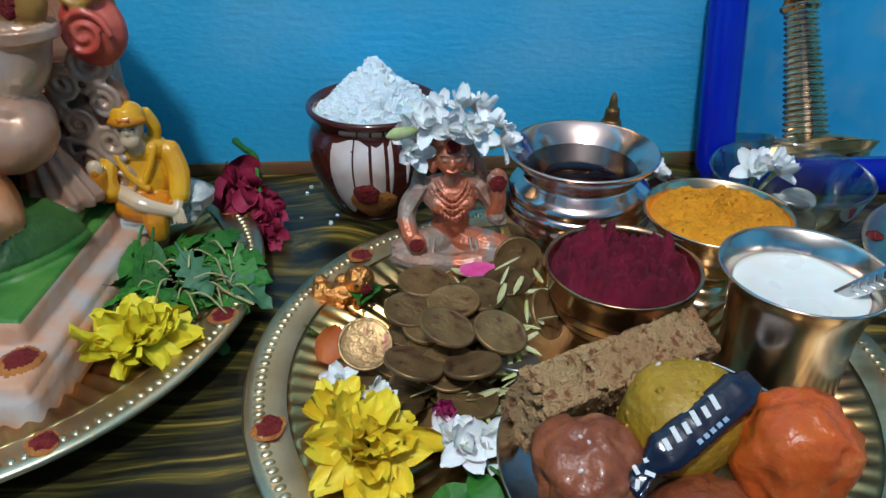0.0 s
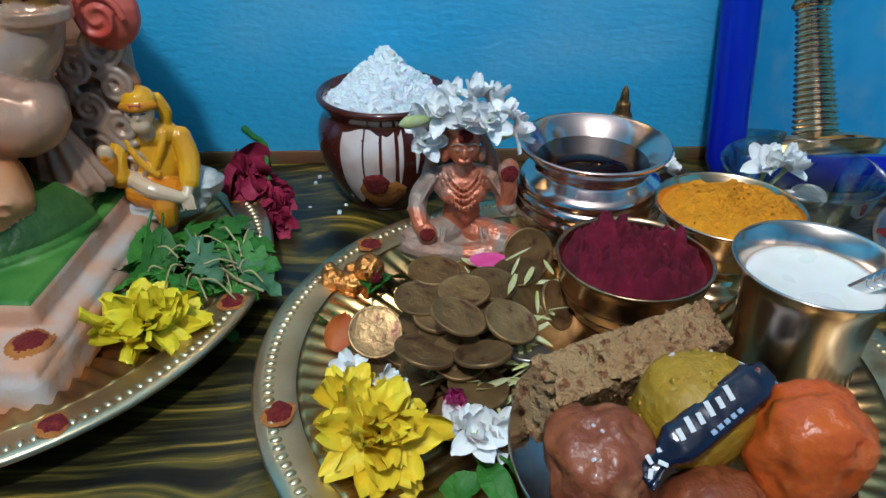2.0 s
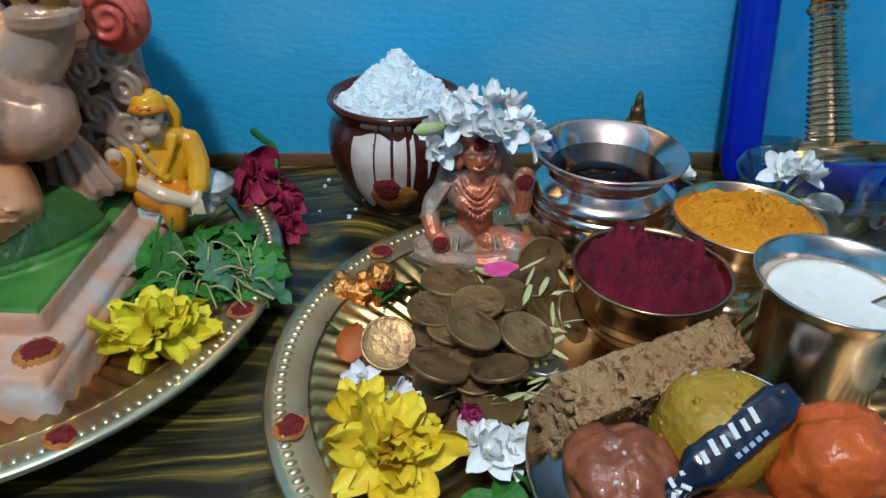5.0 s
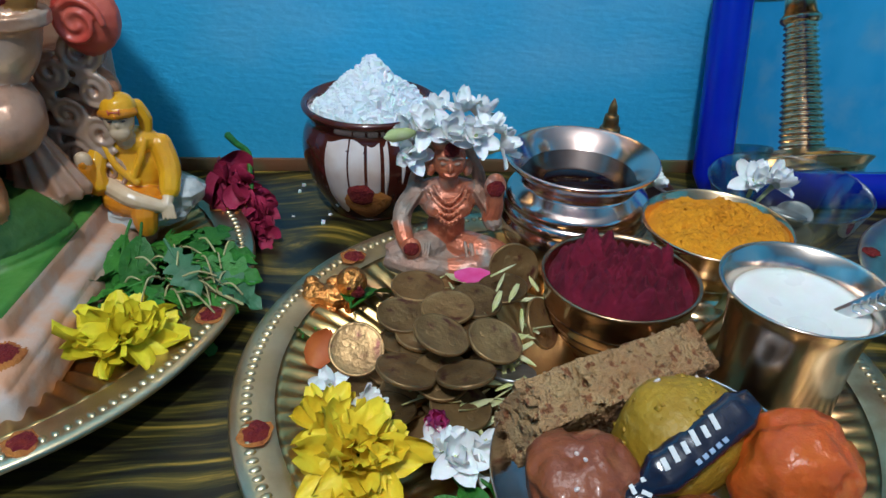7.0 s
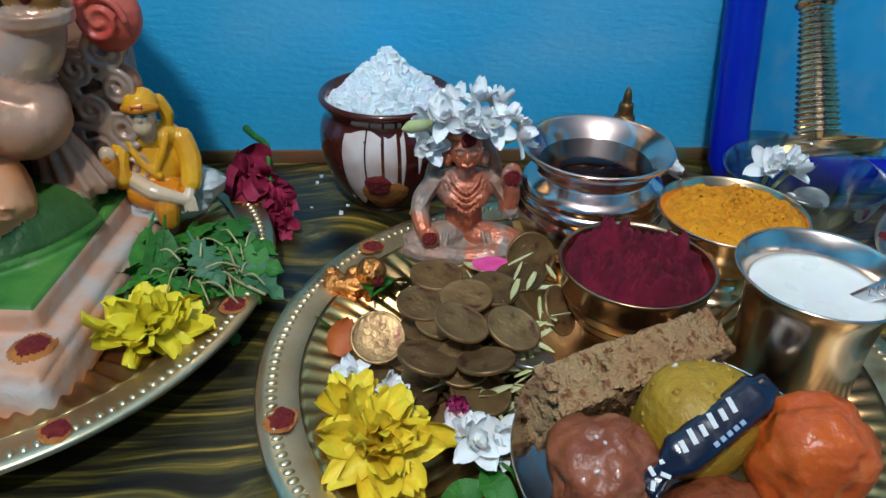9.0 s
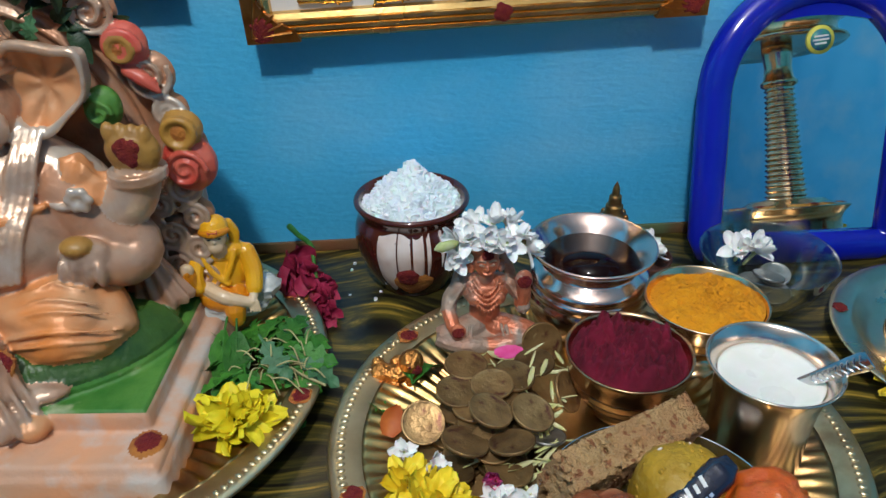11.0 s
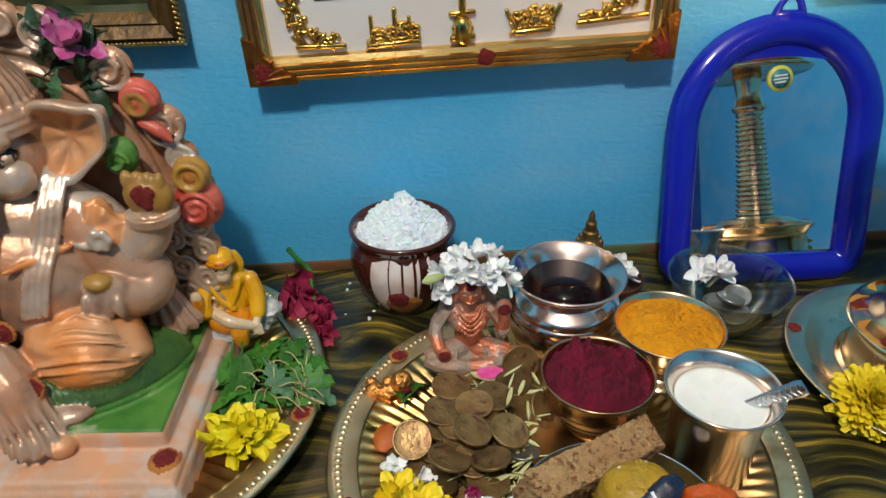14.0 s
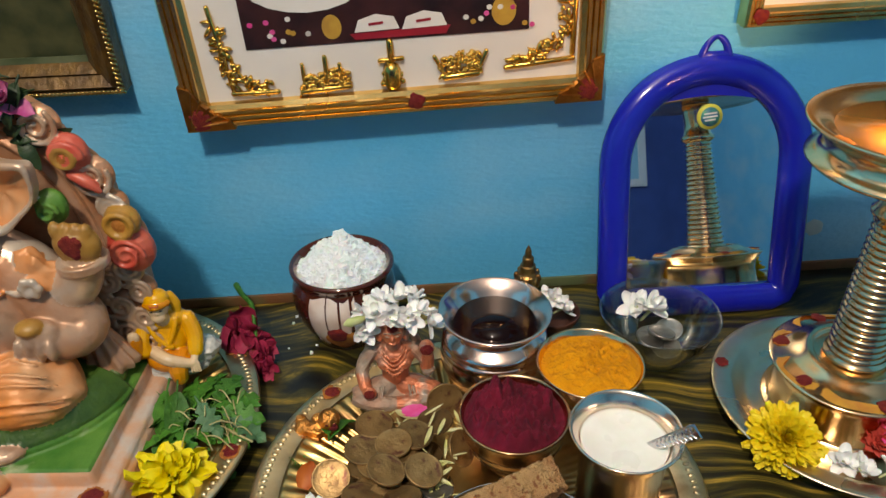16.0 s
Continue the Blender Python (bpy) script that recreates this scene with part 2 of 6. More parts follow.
def tube(bm, pts, radii, n=8, slot=0, cap=True):
    """A round, smoothly bent tube with rounded ends along points into bm."""
    pts = [Vector(p) for p in pts]
    radii = list(radii) if isinstance(radii, (list, tuple)) else [radii] * len(pts)
    if 2 < len(pts) < 10:
        pts, radii = glide(pts, radii)
    if cap:
        a, b = (pts[0] - pts[1]).normalized(), (pts[-1] - pts[-2]).normalized()
        r0, r1 = radii[0], radii[-1]
        pts = [pts[0] + a * r0 * 0.8, pts[0] + a * r0 * 0.5] + pts + [pts[-1] + b * r1 * 0.5, pts[-1] + b * r1 * 0.8]
        radii = [r0 * 0.3, r0 * 0.8] + radii + [r1 * 0.8, r1 * 0.3]
    rows, up = [], None
    for i, p in enumerate(pts):
        d = (pts[min(i + 1, len(pts) - 1)] - pts[max(i - 1, 0)]).normalized()
        up = (up - d * up.dot(d)).normalized() if up else d.orthogonal().normalized()
        side = d.cross(up)
        rows.append([bm.verts.new(p + (up * math.cos(2 * math.pi * k / n) + side * math.sin(2 * math.pi * k / n)) * radii[i]) for k in range(n)])
    for a, b in zip(rows, rows[1:]):
        for k in range(n):
            bm.faces.new((a[k], a[(k + 1) % n], b[(k + 1) % n], b[k])).material_index = slot
    if cap:
        bm.faces.new(rows[0]).material_index = slot
        bm.faces.new(rows[-1]).material_index = slot
    return bm


def spiral(bm, at, r, turns, thick, m=None, slot=0, hand=1, n=26, start=0.0):
    """A raised curl in the local xz plane."""
    pts, rad = [], []
    for i in range(n + 1):
        s = i / n
        a = start + hand * s * turns * 2 * math.pi
        q = Vector((at[0] + r * (1 - 0.85 * s) * math.cos(a), at[1] - 0.35 * thick * s, at[2] + r * (1 - 0.85 * s) * math.sin(a)))
        pts.append(m @ q if m else q)
        rad.append(thick * (1 - 0.4 * s))
    return tube(bm, pts, rad, 6, slot)


def petal(bm, length, width, m, cup=0.25, curl=0.3, slot=0, nl=4, tip=0.5, wob=0.0, rnd=random, ruffle=0.0, blunt=0.45):
    """A curved, slightly folded petal that grows along local +x; ruffle crimps its edges."""
    rows = []
    ks = (-1, -0.45, 0.45, 1) if not ruffle else (-1, -0.6, -0.2, 0.2, 0.6, 1)
    ph = rnd.uniform(0, 6) if ruffle else 0
    for i in range(nl + 1):
        s = i / nl
        w = width * 0.5 * (math.sin(math.pi * min(1, (s * (1 - tip * 0.35) + 0.12))) ** 0.7)
        if i == nl:
            w *= blunt
        row = []
        for k in ks:
            z = curl * length * s * s + cup * width * (k * k) * 0.6 + wob * length * rnd.uniform(-1, 1)
            x = length * s
            if ruffle:
                z += ruffle * length * s * (math.sin(ph + 4.2 * k + 3 * s) * 0.6 + math.sin(ph * 2 + 9 * k) * 0.4 * s)
                x += ruffle * length * 0.5 * s * rnd.uniform(-1, 0.6) * (i == nl)
            row.append(bm.verts.new(m @ Vector((x, w * k, z))))
        rows.append(row)
    for a, b in zip(rows, rows[1:]):
        for k in range(len(ks) - 1):
            bm.faces.new((a[k], a[k + 1], b[k + 1], b[k])).material_index = slot
    return bm


def dab(bm, at, r, m=None, h=0.0012, seed=0, slot=0):
    """An uneven dab of paste on a surface; at is in the local frame, facing +z."""
    rg = random.Random(seed)
    n = 14
    ring = []
    for q, zz in ((1.0, 0.0), (0.8, 0.7), (0.4, 1.0)):
        row = []
        for i in range(n):
            a = 2 * math.pi * i / n
            w = r * q * (0.82 + 0.32 * noise.noise(Vector((math.cos(a) * 1.6 + seed * 3.1, math.sin(a) * 1.6, seed))) + rg.uniform(-0.06, 0.06))
            v = Vector((at[0] + w * math.cos(a), at[1] + w * math.sin(a), at[2] + h * zz * rg.uniform(0.6, 1.2)))
            row.append(bm.verts.new(m @ v if m else v))
        ring.append(row)
    for a, b in zip(ring, ring[1:]):
        for i in range(n):
            bm.faces.new((a[i], a[(i + 1) % n], b[(i + 1) % n], b[i])).material_index = slot
    bm.faces.new(ring[-1]).material_index = slot
    return bm


def melt(name, bm, mats, voxel, smooth=2):
    """Fuses overlapping solids into one cast skin; each face keeps the paint of the solid it lies on."""
    bmesh.ops.recalc_face_normals(bm, faces=bm.faces)
    bmesh.ops.triangulate(bm, faces=bm.faces)
    tree = BVHTree.FromBMesh(bm)
    bm.faces.ensure_lookup_table()
    slots = [f.material_index for f in bm.faces]
    me = bpy.data.meshes.new(name)
    bm.to_mesh(me)
    bm.free()
    ob = new(name, me)
    mod = ob.modifiers.new("fuse", "REMESH")
    mod.mode, mod.voxel_size, mod.adaptivity = "VOXEL", voxel, 0.0
    out = bpy.data.meshes.new_from_object(ob.evaluated_get(bpy.context.evaluated_depsgraph_get()))
    bpy.data.objects.remove(ob)
    bpy.data.meshes.remove(me)
    res = bmesh.new()
    res.from_mesh(out)
    bpy.data.meshes.remove(out)
    for _ in range(smooth):
        bmesh.ops.smooth_vert(res, verts=res.verts, factor=0.5, use_axis_x=True, use_axis_y=True, use_axis_z=True)
    for f in res.faces:
        hit = tree.find_nearest(f.calc_center_median())
        f.material_index = slots[hit[2]] if hit[2] is not None else 0
    return res


def blob(bm, m, r, h, slot):
    """A flat pat of paste in the pose m, facing its +z."""
    res = bmesh.ops.create_uvsphere(bm, u_segments=14, v_segments=8, radius=1)
    for v in res["verts"]:
        k = 1 + 0.25 * noise.noise(v.co * 2 + m.translation * 90)
        v.co = m @ Vector((v.co.x * r * k, v.co.y * r * k, v.co.z * h))
    for f in {f for v in res["verts"] for f in v.link_faces}:
        f.material_index = slot


def add_to(bm, extra):
    """Joins extra, with its slots, into bm."""
    me = bpy.data.meshes.new("extra")
    extra.to_mesh(me)
    extra.free()
    bm.from_mesh(me)
    bpy.data.meshes.remove(me)
    return bm


# ---- the room ----
W = pose(0, 0.573, 0, 0, 0, 4.29)          # the wall behind the altar: local y = 0 is its face
TOP = 0.0                                    # the table's surface


def structure(name, bm, material, label, category, m=None, sharp=None):
    return thing(name, label, category, m, "", "structure", bm, material, sharp=sharp or 30)


structure("wall_north", box(-1.75, 0, -0.8, 1.84, 0.12, 1.75), M_WALL, "bright blue painted plaster wall with uneven brush marks", "wall", W)
structure("baseboard", box(-1.6, -0.0035, 0.0, 1.7, 0.0, 0.011, bevel=0.001), M_STRIP, "narrow red and green painted strip at the wall's foot", "trim", W)
structure("wall_south", box(-1.8, -2.7, 0.95, 1.9, -2.58, 1.75), M_WALL, "light blue upper wall across the room", "wall")
structure("wall_south_dado", box(-1.8, -2.69, -0.8, 1.9, -2.57, 0.95), M_DARKWALL, "dark navy lower wall across the room", "wall")
win = structure("window_1", box(0.80, -2.585, 0.31, 1.48, -2.562, 0.92), mat("pale_blue_shutter", (0.20, 0.46, 0.66), (0.17, 0.42, 0.62), 5, 0.5), "pale blue closed shutter across the room", "window")
for x0, z0, x1, z1 in ((0.76, 0.27, 0.80, 0.96), (1.48, 0.27, 1.52, 0.96), (0.80, 0.27, 1.48, 0.31), (0.80, 0.92, 1.48, 0.96)):
    part("window_frame", box(x0, -2.585, z0, x1, -2.548, z1), mat("pale_window_frame", (0.50, 0.58, 0.66), None, 8, 0.5), win, "pale painted frame", smooth=False)
decal = thing("wall_decal", "small white painted flower on the navy wall", "decal", pose(1.31, -2.5695, 0.11, 90, 0, 0), kind="structure", bm=lathe([(0, 0.0005), (0.03, 0.0005), (0.03, 0), (0, 0)], 12), material=M_WHITE)
for i in range(6):
    part("petal", petal(bmesh.new(), 0.08, 0.05, pose(0, 0, 0.001, 0, 0, 60 * i), 0, 0), M_WHITE, decal)
structure("wall_west", box(-1.85, -2.7, -0.8, -1.73, 0.7, 1.75), M_WALL, "plain blue side wall", "wall")
structure("wall_east", box(1.82, -2.7, -0.8, 1.94, 0.9, 1.75), M_WALL, "plain blue side wall", "wall")
structure("ceiling", box(-1.9, -2.75, 1.75, 2.0, 0.95, 1.85), M_CEIL, "plain white ceiling", "ceiling")
structure("floor", box(-1.9, -2.75, -0.85, 2.0, 0.95, -0.8), M_FLOOR, "plain tiled floor", "floor")
table = thing("altar_table", "dark wooden altar table with yellow-green streaked grain", "table")
bm = bmesh.new()
vs = [bm.verts.new(p) for p in ((-1.2, 0.1, 0), (1.25, 0.1, 0), (1.25, 0.573 + 0.075 * 1.25 - 0.001, 0), (-1.2, 0.573 - 0.075 * 1.2 - 0.001, 0))]
top = bm.faces.new(vs)
ex = bmesh.ops.extrude_face_region(bm, geom=[top])
for v in ex["geom"]:
    if isinstance(v, bmesh.types.BMVert):
        v.co.z -= 0.03
part("tabletop", bm, M_TABLE, table, smooth=False)
for x in (-1.1, 1.1):
    part("leg", box(x - 0.03, 0.15, -0.8, x + 0.03, 0.21, -0.03, bevel=0.002), M_TABLE, table, smooth=False)
    part("leg", box(x - 0.03, 0.38, -0.8, x + 0.03, 0.44, -0.03, bevel=0.002), M_TABLE, table, smooth=False)
bulb = thing("ceiling_bulb", "white hanging electric bulb that lights the room", "lamp", pose(BULB[0], BULB[1], BULB[2]))
part("holder", lathe([(0, 0.3305), (0.004, 0.3305), (0.004, 0.11), (0.018, 0.1), (0.02, 0.07), (0, 0.07)], 16), M_WHITE, bulb)

# ---- trays ----
def beaded_tray(name, label, at, R, kumkum, turn=0.0):
    t = thing(name, label, "tray", pose(at[0], at[1], 0, 0, 0, turn))
    k = R / 0.166
    prof = [(0, 0.0035), (0.098 * k, 0.0035), (0.104 * k, 0.0042), (0.112 * k, 0.008), (0.13 * k, 0.0145), (0.142 * k, 0.018), (0.1455 * k, 0.0185)]
    part("dish", lathe(prof + [(0.1455 * k, 0.0172), (0.13 * k, 0.0128), (0.110 * k, 0.0048), (0.1 * k, 0.0), (0, 0.0)], 672, flute=(0.100 * k, 0.1445 * k, 84, 0.0017)), M_BRASS, t, "fluted brass dish")
    part("rim", lathe([(0.1450 * k, 0.0186), (0.148 * k, 0.0198), (0.160 * k, 0.0208), (0.1645 * k, 0.0212), (R, 0.0195), (R - 0.0004, 0.018), (0.163 * k, 0.0178), (0.145 * k, 0.0172)], 160), M_BRASSRIM, t, "pale worn metal rim")
    bm = bmesh.new()
    n = 190
    for i in range(n):
        a = 2 * math.pi * i / n
        bmesh.ops.create_icosphere(bm, subdivisions=2, radius=0.0020 * k, matrix=Matrix.Translation((0.1580 * k * math.cos(a), 0.1580 * k * math.sin(a), 0.0204)) @ Matrix.Rotation(a, 4, "Z") @ Matrix.Diagonal((1.45, 1, 0.75, 1)))
    part("beaded_border", bm, M_BRASSRIM, t, "row of raised beads")
    for i, a in enumerate(kumkum):
        b2 = bmesh.new()
        p = pose(0.155 * k * math.cos(radians(a)), 0.155 * k * math.sin(radians(a)), 0.0212)
        dab(b2, (0, 0, 0), 0.0100, p, 0.0006, 11 + i, 0)
        dab(b2, (0.0010, 0.0006, 0.0005), 0.0072, p, 0.0009, 21 + i, 1)
        part("kumkum_mark", b2, [M_SANDAL, M_TILAK], t, "dark red kumkum dab on turmeric paste")
    return t


CX, CY = 0.083, 0.309
tray_c = beaded_tray("beaded_tray", "round brass tray with fluted sides and beaded rim", (CX + 0.0025, CY), 0.1635, (199, 141, 38, 312))
LX, LY = -0.258, 0.370
tray_l = beaded_tray("beaded_tray", "round brass tray with beaded rim under the elephant-headed statue", (LX, LY), 0.169, (-14, 32, -54), 4)

# ---- lamp tray and standing lamp ----
PX, PY = 0.394, 0.396
lamp_tray = thing("lamp_tray", "plain shallow steel and brass tray under the oil lamp", "tray", pose(PX, PY, 0))
part("dish", lathe(smooth_profile([(0, 0.003), (0.06, 0.003), (0.078, 0.004), (0.088, 0.013), (0.092, 0.016), (0.1, 0.0175), (0.106, 0.018), (0.1075, 0.0165), (0.1, 0.0155), (0.09, 0.012), (0.08, 0.0), (0, 0.0)], 3), 96), M_STEELRIM, lamp_tray)
oil_lamp = thing("oil_lamp", "tall lit brass oil lamp with ringed stem and wide oil cup", "oil lamp", pose(PX - 0.002, PY + 0.006, 0.0045, 0, -1.6, 0))
part("base", lathe(smooth_profile([(0, 0.050), (0.03, 0.051), (0.0305, 0.0535), (0.036, 0.0540), (0.046, 0.0490), (0.055, 0.0467), (0.0610, 0.0455), (0.0625, 0.0440), (0.060, 0.0415), (0.054, 0.034), (0.0535, 0.020), (0.056, 0.004), (0.058, 0.0), (0, 0)], 4), 96), M_LAMP, oil_lamp)
stem = [(0.0, 0.052), (0.0235, 0.052), (0.0235, 0.0555)]
z, r0, nr = 0.0555, 0.0, 21
for i in range(nr):
    s = i / (nr - 1)
    r = 0.0152 + 0.0060 * (1 - s) ** 1.2
    h = 0.0058
    stem += [(r - 0.0018, z), (r - 0.0012, z + h * 0.25), (r + 0.0008, z + h * 0.5), (r - 0.0012, z + h * 0.8)]
    z += h
stem += [(0.0150, z), (0.0190, z + 0.003), (0.0190, z + 0.006), (0.0155, z + 0.010), (0.0140, z + 0.022), (0.0155, z + 0.036), (0.0160, z + 0.044), (0, z + 0.044)]
part("stem", lathe(stem, 48), M_LAMP, oil_lamp, "ringed brass stem")
ZC = z + 0.042
part("oil_cup", lathe([(0, 0.004), (0.03, 0.002), (0.05, 0.002), (0.0685, 0.0005), (0.0705, 0.0022), (0.070, 0.0038), (0.064, 0.0055), (0.0605, 0.010), (0.0600, 0.017), (0.0625, 0.0225), (0.0690, 0.0270), (0.0735, 0.0285), (0.0750, 0.0305), (0.0735, 0.0315), (0.066, 0.0292), (0.0585, 0.026), (0.052, 0.022), (0.03, 0.019), (0.016, 0.020), (0, 0.020)], 96), M_LAMP, oil_lamp, "wide flanged oil cup", pose(0, 0, ZC))
part("lamp_oil", lathe([(0, 0.0240), (0.0553, 0.0240), (0.0553, 0.0230), (0, 0.0230)], 48), mat("amber_lamp_oil", (0.30, 0.13, 0.03), None, 30, 0.05), oil_lamp, "amber oil", pose(0, 0, ZC))
part("finial", lathe(smooth_profile([(0.022, 0.019), (0.0205, 0.025), (0.0175, 0.040), (0.0155, 0.050), (0.0185, 0.053), (0.0175, 0.056), (0.0145, 0.061), (0.0145, 0.066), (0.021, 0.079), (0.0245, 0.090), (0.022, 0.104), (0.014, 0.116), (0.008, 0.128), (0.004, 0.144), (0.0, 0.152)], 3), 48), M_LAMP, oil_lamp, "baluster finial", pose(0, 0, ZC))
M_FLAME = mat("flame_glow", (1, 0.7, 0.3), None, 30, 0.5, emit=((1.0, 0.56, 0.2), 38.0), rvar=0)
# the flame stands at the front of the cup's edge
FL = Vector((-0.029, -0.039, ZC + 0.0240))
bm = tube(bmesh.new(), [(0.6 * FL.x, 0.6 * FL.y, FL.z + 0.0012), (FL.x * 0.9, FL.y * 0.9, FL.z + 0.0015), (FL.x, FL.y, FL.z + 0.007)], 0.0013, 6)
part("wick", bm, mat("charred_wick", (0.05, 0.035, 0.02), None, 90, 0.9), oil_lamp, "charred cotton wick")
part("flame", lathe(smooth_profile([(0, 0.0), (0.0045, 0.003), (0.0065, 0.010), (0.005, 0.021), (0.002, 0.031), (0, 0.037)], 3), 16), M_FLAME, oil_lamp, "bright yellow flame", pose(FL.x, FL.y, FL.z + 0.006))

# ---- vessels ----
salt_pot = thing("salt_pot", "dark brown glazed pot with cream drips and kumkum mark", "pot", pose(-0.032, 0.516, 0) @ Matrix.Scale(1.05, 4))
PROF = smooth_profile([(0, 0.0), (0.027, 0.0), (0.031, 0.004), (0.041, 0.022), (0.0465, 0.042), (0.0455, 0.056), (0.0415, 0.064), (0.042, 0.068), (0.0455, 0.0735), (0.0458, 0.076), (0.0435, 0.0775), (0.0405, 0.074), (0.0385, 0.066), (0.038, 0.06), (0, 0.058)], 4)
part("body", lathe(PROF, 72), M_CLAYGLAZE, salt_pot)


def on_profile(prof, h, outer=True):
    """The outer radius of a profile at a height."""
    for (ra, za), (rb, zb) in zip(prof, prof[1:]):
        if min(za, zb) <= h <= max(za, zb) and abs(zb - za) > 1e-9:
            return ra + (rb - ra) * (h - za) / (zb - za)
    return prof[-1][0]


def skin(prof, a0, a1, low, high, lift, n=10, nh=16):
    """A patch that hugs a turned body between two angles; low and high give its edges."""
    bm = bmesh.new()
    g = []
    for i in range(n + 1):
        a = radians(a0 + (a1 - a0) * i / n)
        s = i / n
        zl, zh = low(s), high(s)
        g.append([])
        for j in range(nh + 1):
            h = zl + (zh - zl) * j / nh
            r = on_profile(prof, h) + lift * min(1, 4 * min(j / nh, 1 - j / nh) + 0.1) * min(1, 5 * min(s, 1 - s) + 0.1)
            g[-1].append(bm.verts.new((r * math.cos(a), r * math.sin(a), h)))
    for i in range(n):
        for j in range(nh):
            bm.faces.new((g[i][j], g[i + 1][j], g[i + 1][j + 1], g[i][j + 1]))
    return bm


for a0, a1, zl in ((-124, -104, 0.008), (-102.5, -90, 0.006), (-87.5, -77, 0.011), (-74, -70, 0.026), (-60, -56, 0.034)):
    part("glaze_drip", skin(PROF, a0, a1, lambda s: zl + 0.016 * (2 * s - 1) ** 2, lambda s: 0.0635 - 0.002 * math.sin(3 * s + a0), 0.0006), M_CREAM, salt_pot, "glossy cream glaze drip")
bm = skin(PROF, -112, -66, lambda s: 0.005 + 0.012 * (2 * s - 1) ** 2, lambda s: 0.033 - 0.009 * (2 * s - 1) ** 2, 0.0016)
part("turmeric_smear", bm, M_SANDAL, salt_pot, "flaking turmeric paste")
bm = skin(PROF, -106, -81, lambda s: 0.017 + 0.006 * (2 * s - 1) ** 2, lambda s: 0.037 - 0.006 * (2 * s - 1) ** 2, 0.0026)
part("kumkum_mark", bm, M_TILAK, salt_pot, "dark red kumkum dab")


CUBE = [(-0.5, -0.5, -0.5), (0.5, -0.5, -0.5), (0.5, 0.5, -0.5), (-0.5, 0.5, -0.5), (-0.5, -0.5, 0.5), (0.5, -0.5, 0.5), (0.5, 0.5, 0.5), (-0.5, 0.5, 0.5)]
SIDES = [(0, 3, 2, 1), (4, 5, 6, 7), (0, 1, 5, 4), (1, 2, 6, 5), (2, 3, 7, 6), (3, 0, 4, 7)]


def grains(n, where, size, seed, bm=None, slot=0):
    """Loose angular crystals at the places given by where(rg)."""
    rg = random.Random(seed)
    bm = bm or bmesh.new()
    for _ in range(n):
        p = where(rg)
        s = size * rg.uniform(0.6, 1.4)
        m = pose(*p, rg.uniform(0, 360), rg.uniform(0, 360), rg.uniform(0, 360)) @ Matrix.Diagonal((s, s * rg.uniform(0.7, 1), s * rg.uniform(0.6, 1), 1))
        v = [bm.verts.new(m @ Vector(c)) for c in CUBE]
        for q in SIDES:
            bm.faces.new([v[k] for k in q]).material_index = slot
    return bm


def heap_height(d, R, h):
    return h * max(0, 1 - (d / R) ** 0.95)


def on_heap(R, h, z0, jitter=0.001):
    def where(rg):
        d, a = R * math.sqrt(rg.random()), rg.uniform(0, 2 * math.pi)
        lump = 0.0062 * noise.noise(Vector((d * math.cos(a) * 75, d * math.sin(a) * 60, 3)))
        return d * math.cos(a), d * math.sin(a), z0 + heap_height(d, R, h) + lump + rg.uniform(-jitter, jitter)
    return where


bm = lathe([(0, 0.029), (0.01, 0.0225), (0.02, 0.0145), (0.03, 0.0075), (0.0385, 0.0)], 40)
for v in bm.verts:
    v.co.z += 0.003 * noise.noise(v.co * 60)
grains(2300, on_heap(0.0385, 0.034, 0.0, 0.0022), 0.0040, 5, bm)
thing("salt_heap", "heaped coarse white rock salt in the glazed pot", "salt", pose(-0.032, 0.516, 0.0735) @ Matrix.Scale(1.03, 4), kind="stuff", bm=bm, material=M_SALT, smooth=False)

# copper water pot
copper_pot = thing("copper_pot", "round copper pot with wide flared rim and ridges", "pot", pose(0.1055, 0.441, 0))
CPROF = smooth_profile([(0, 0.0), (0.026, 0.0), (0.030, 0.003), (0.041, 0.014), (0.0465, 0.028), (0.0468, 0.036), (0.0450, 0.0415), (0.0462, 0.0435), (0.0455, 0.047), (0.0440, 0.049), (0.0448, 0.0515), (0.0435, 0.055), (0.038, 0.0595), (0.0355, 0.0625), (0.0375, 0.067), (0.0445, 0.0735), (0.0472, 0.0765), (0.0474, 0.0782), (0.0455, 0.0783), (0.040, 0.0735), (0.0355, 0.068), (0.0325, 0.064)], 4) + [(0.034, 0.058), (0, 0.058)]
part("body", lathe(CPROF, 96), M_COPPER, copper_pot)
thing("dark_oil", "still dark oil filling the copper pot", "oil", pose(0.1055, 0.441, 0), bm=lathe([(0, 0.0668), (0.0345, 0.0668), (0.0335, 0.0655), (0.0320, 0.064), (0, 0.064)], 64), material=M_OIL)

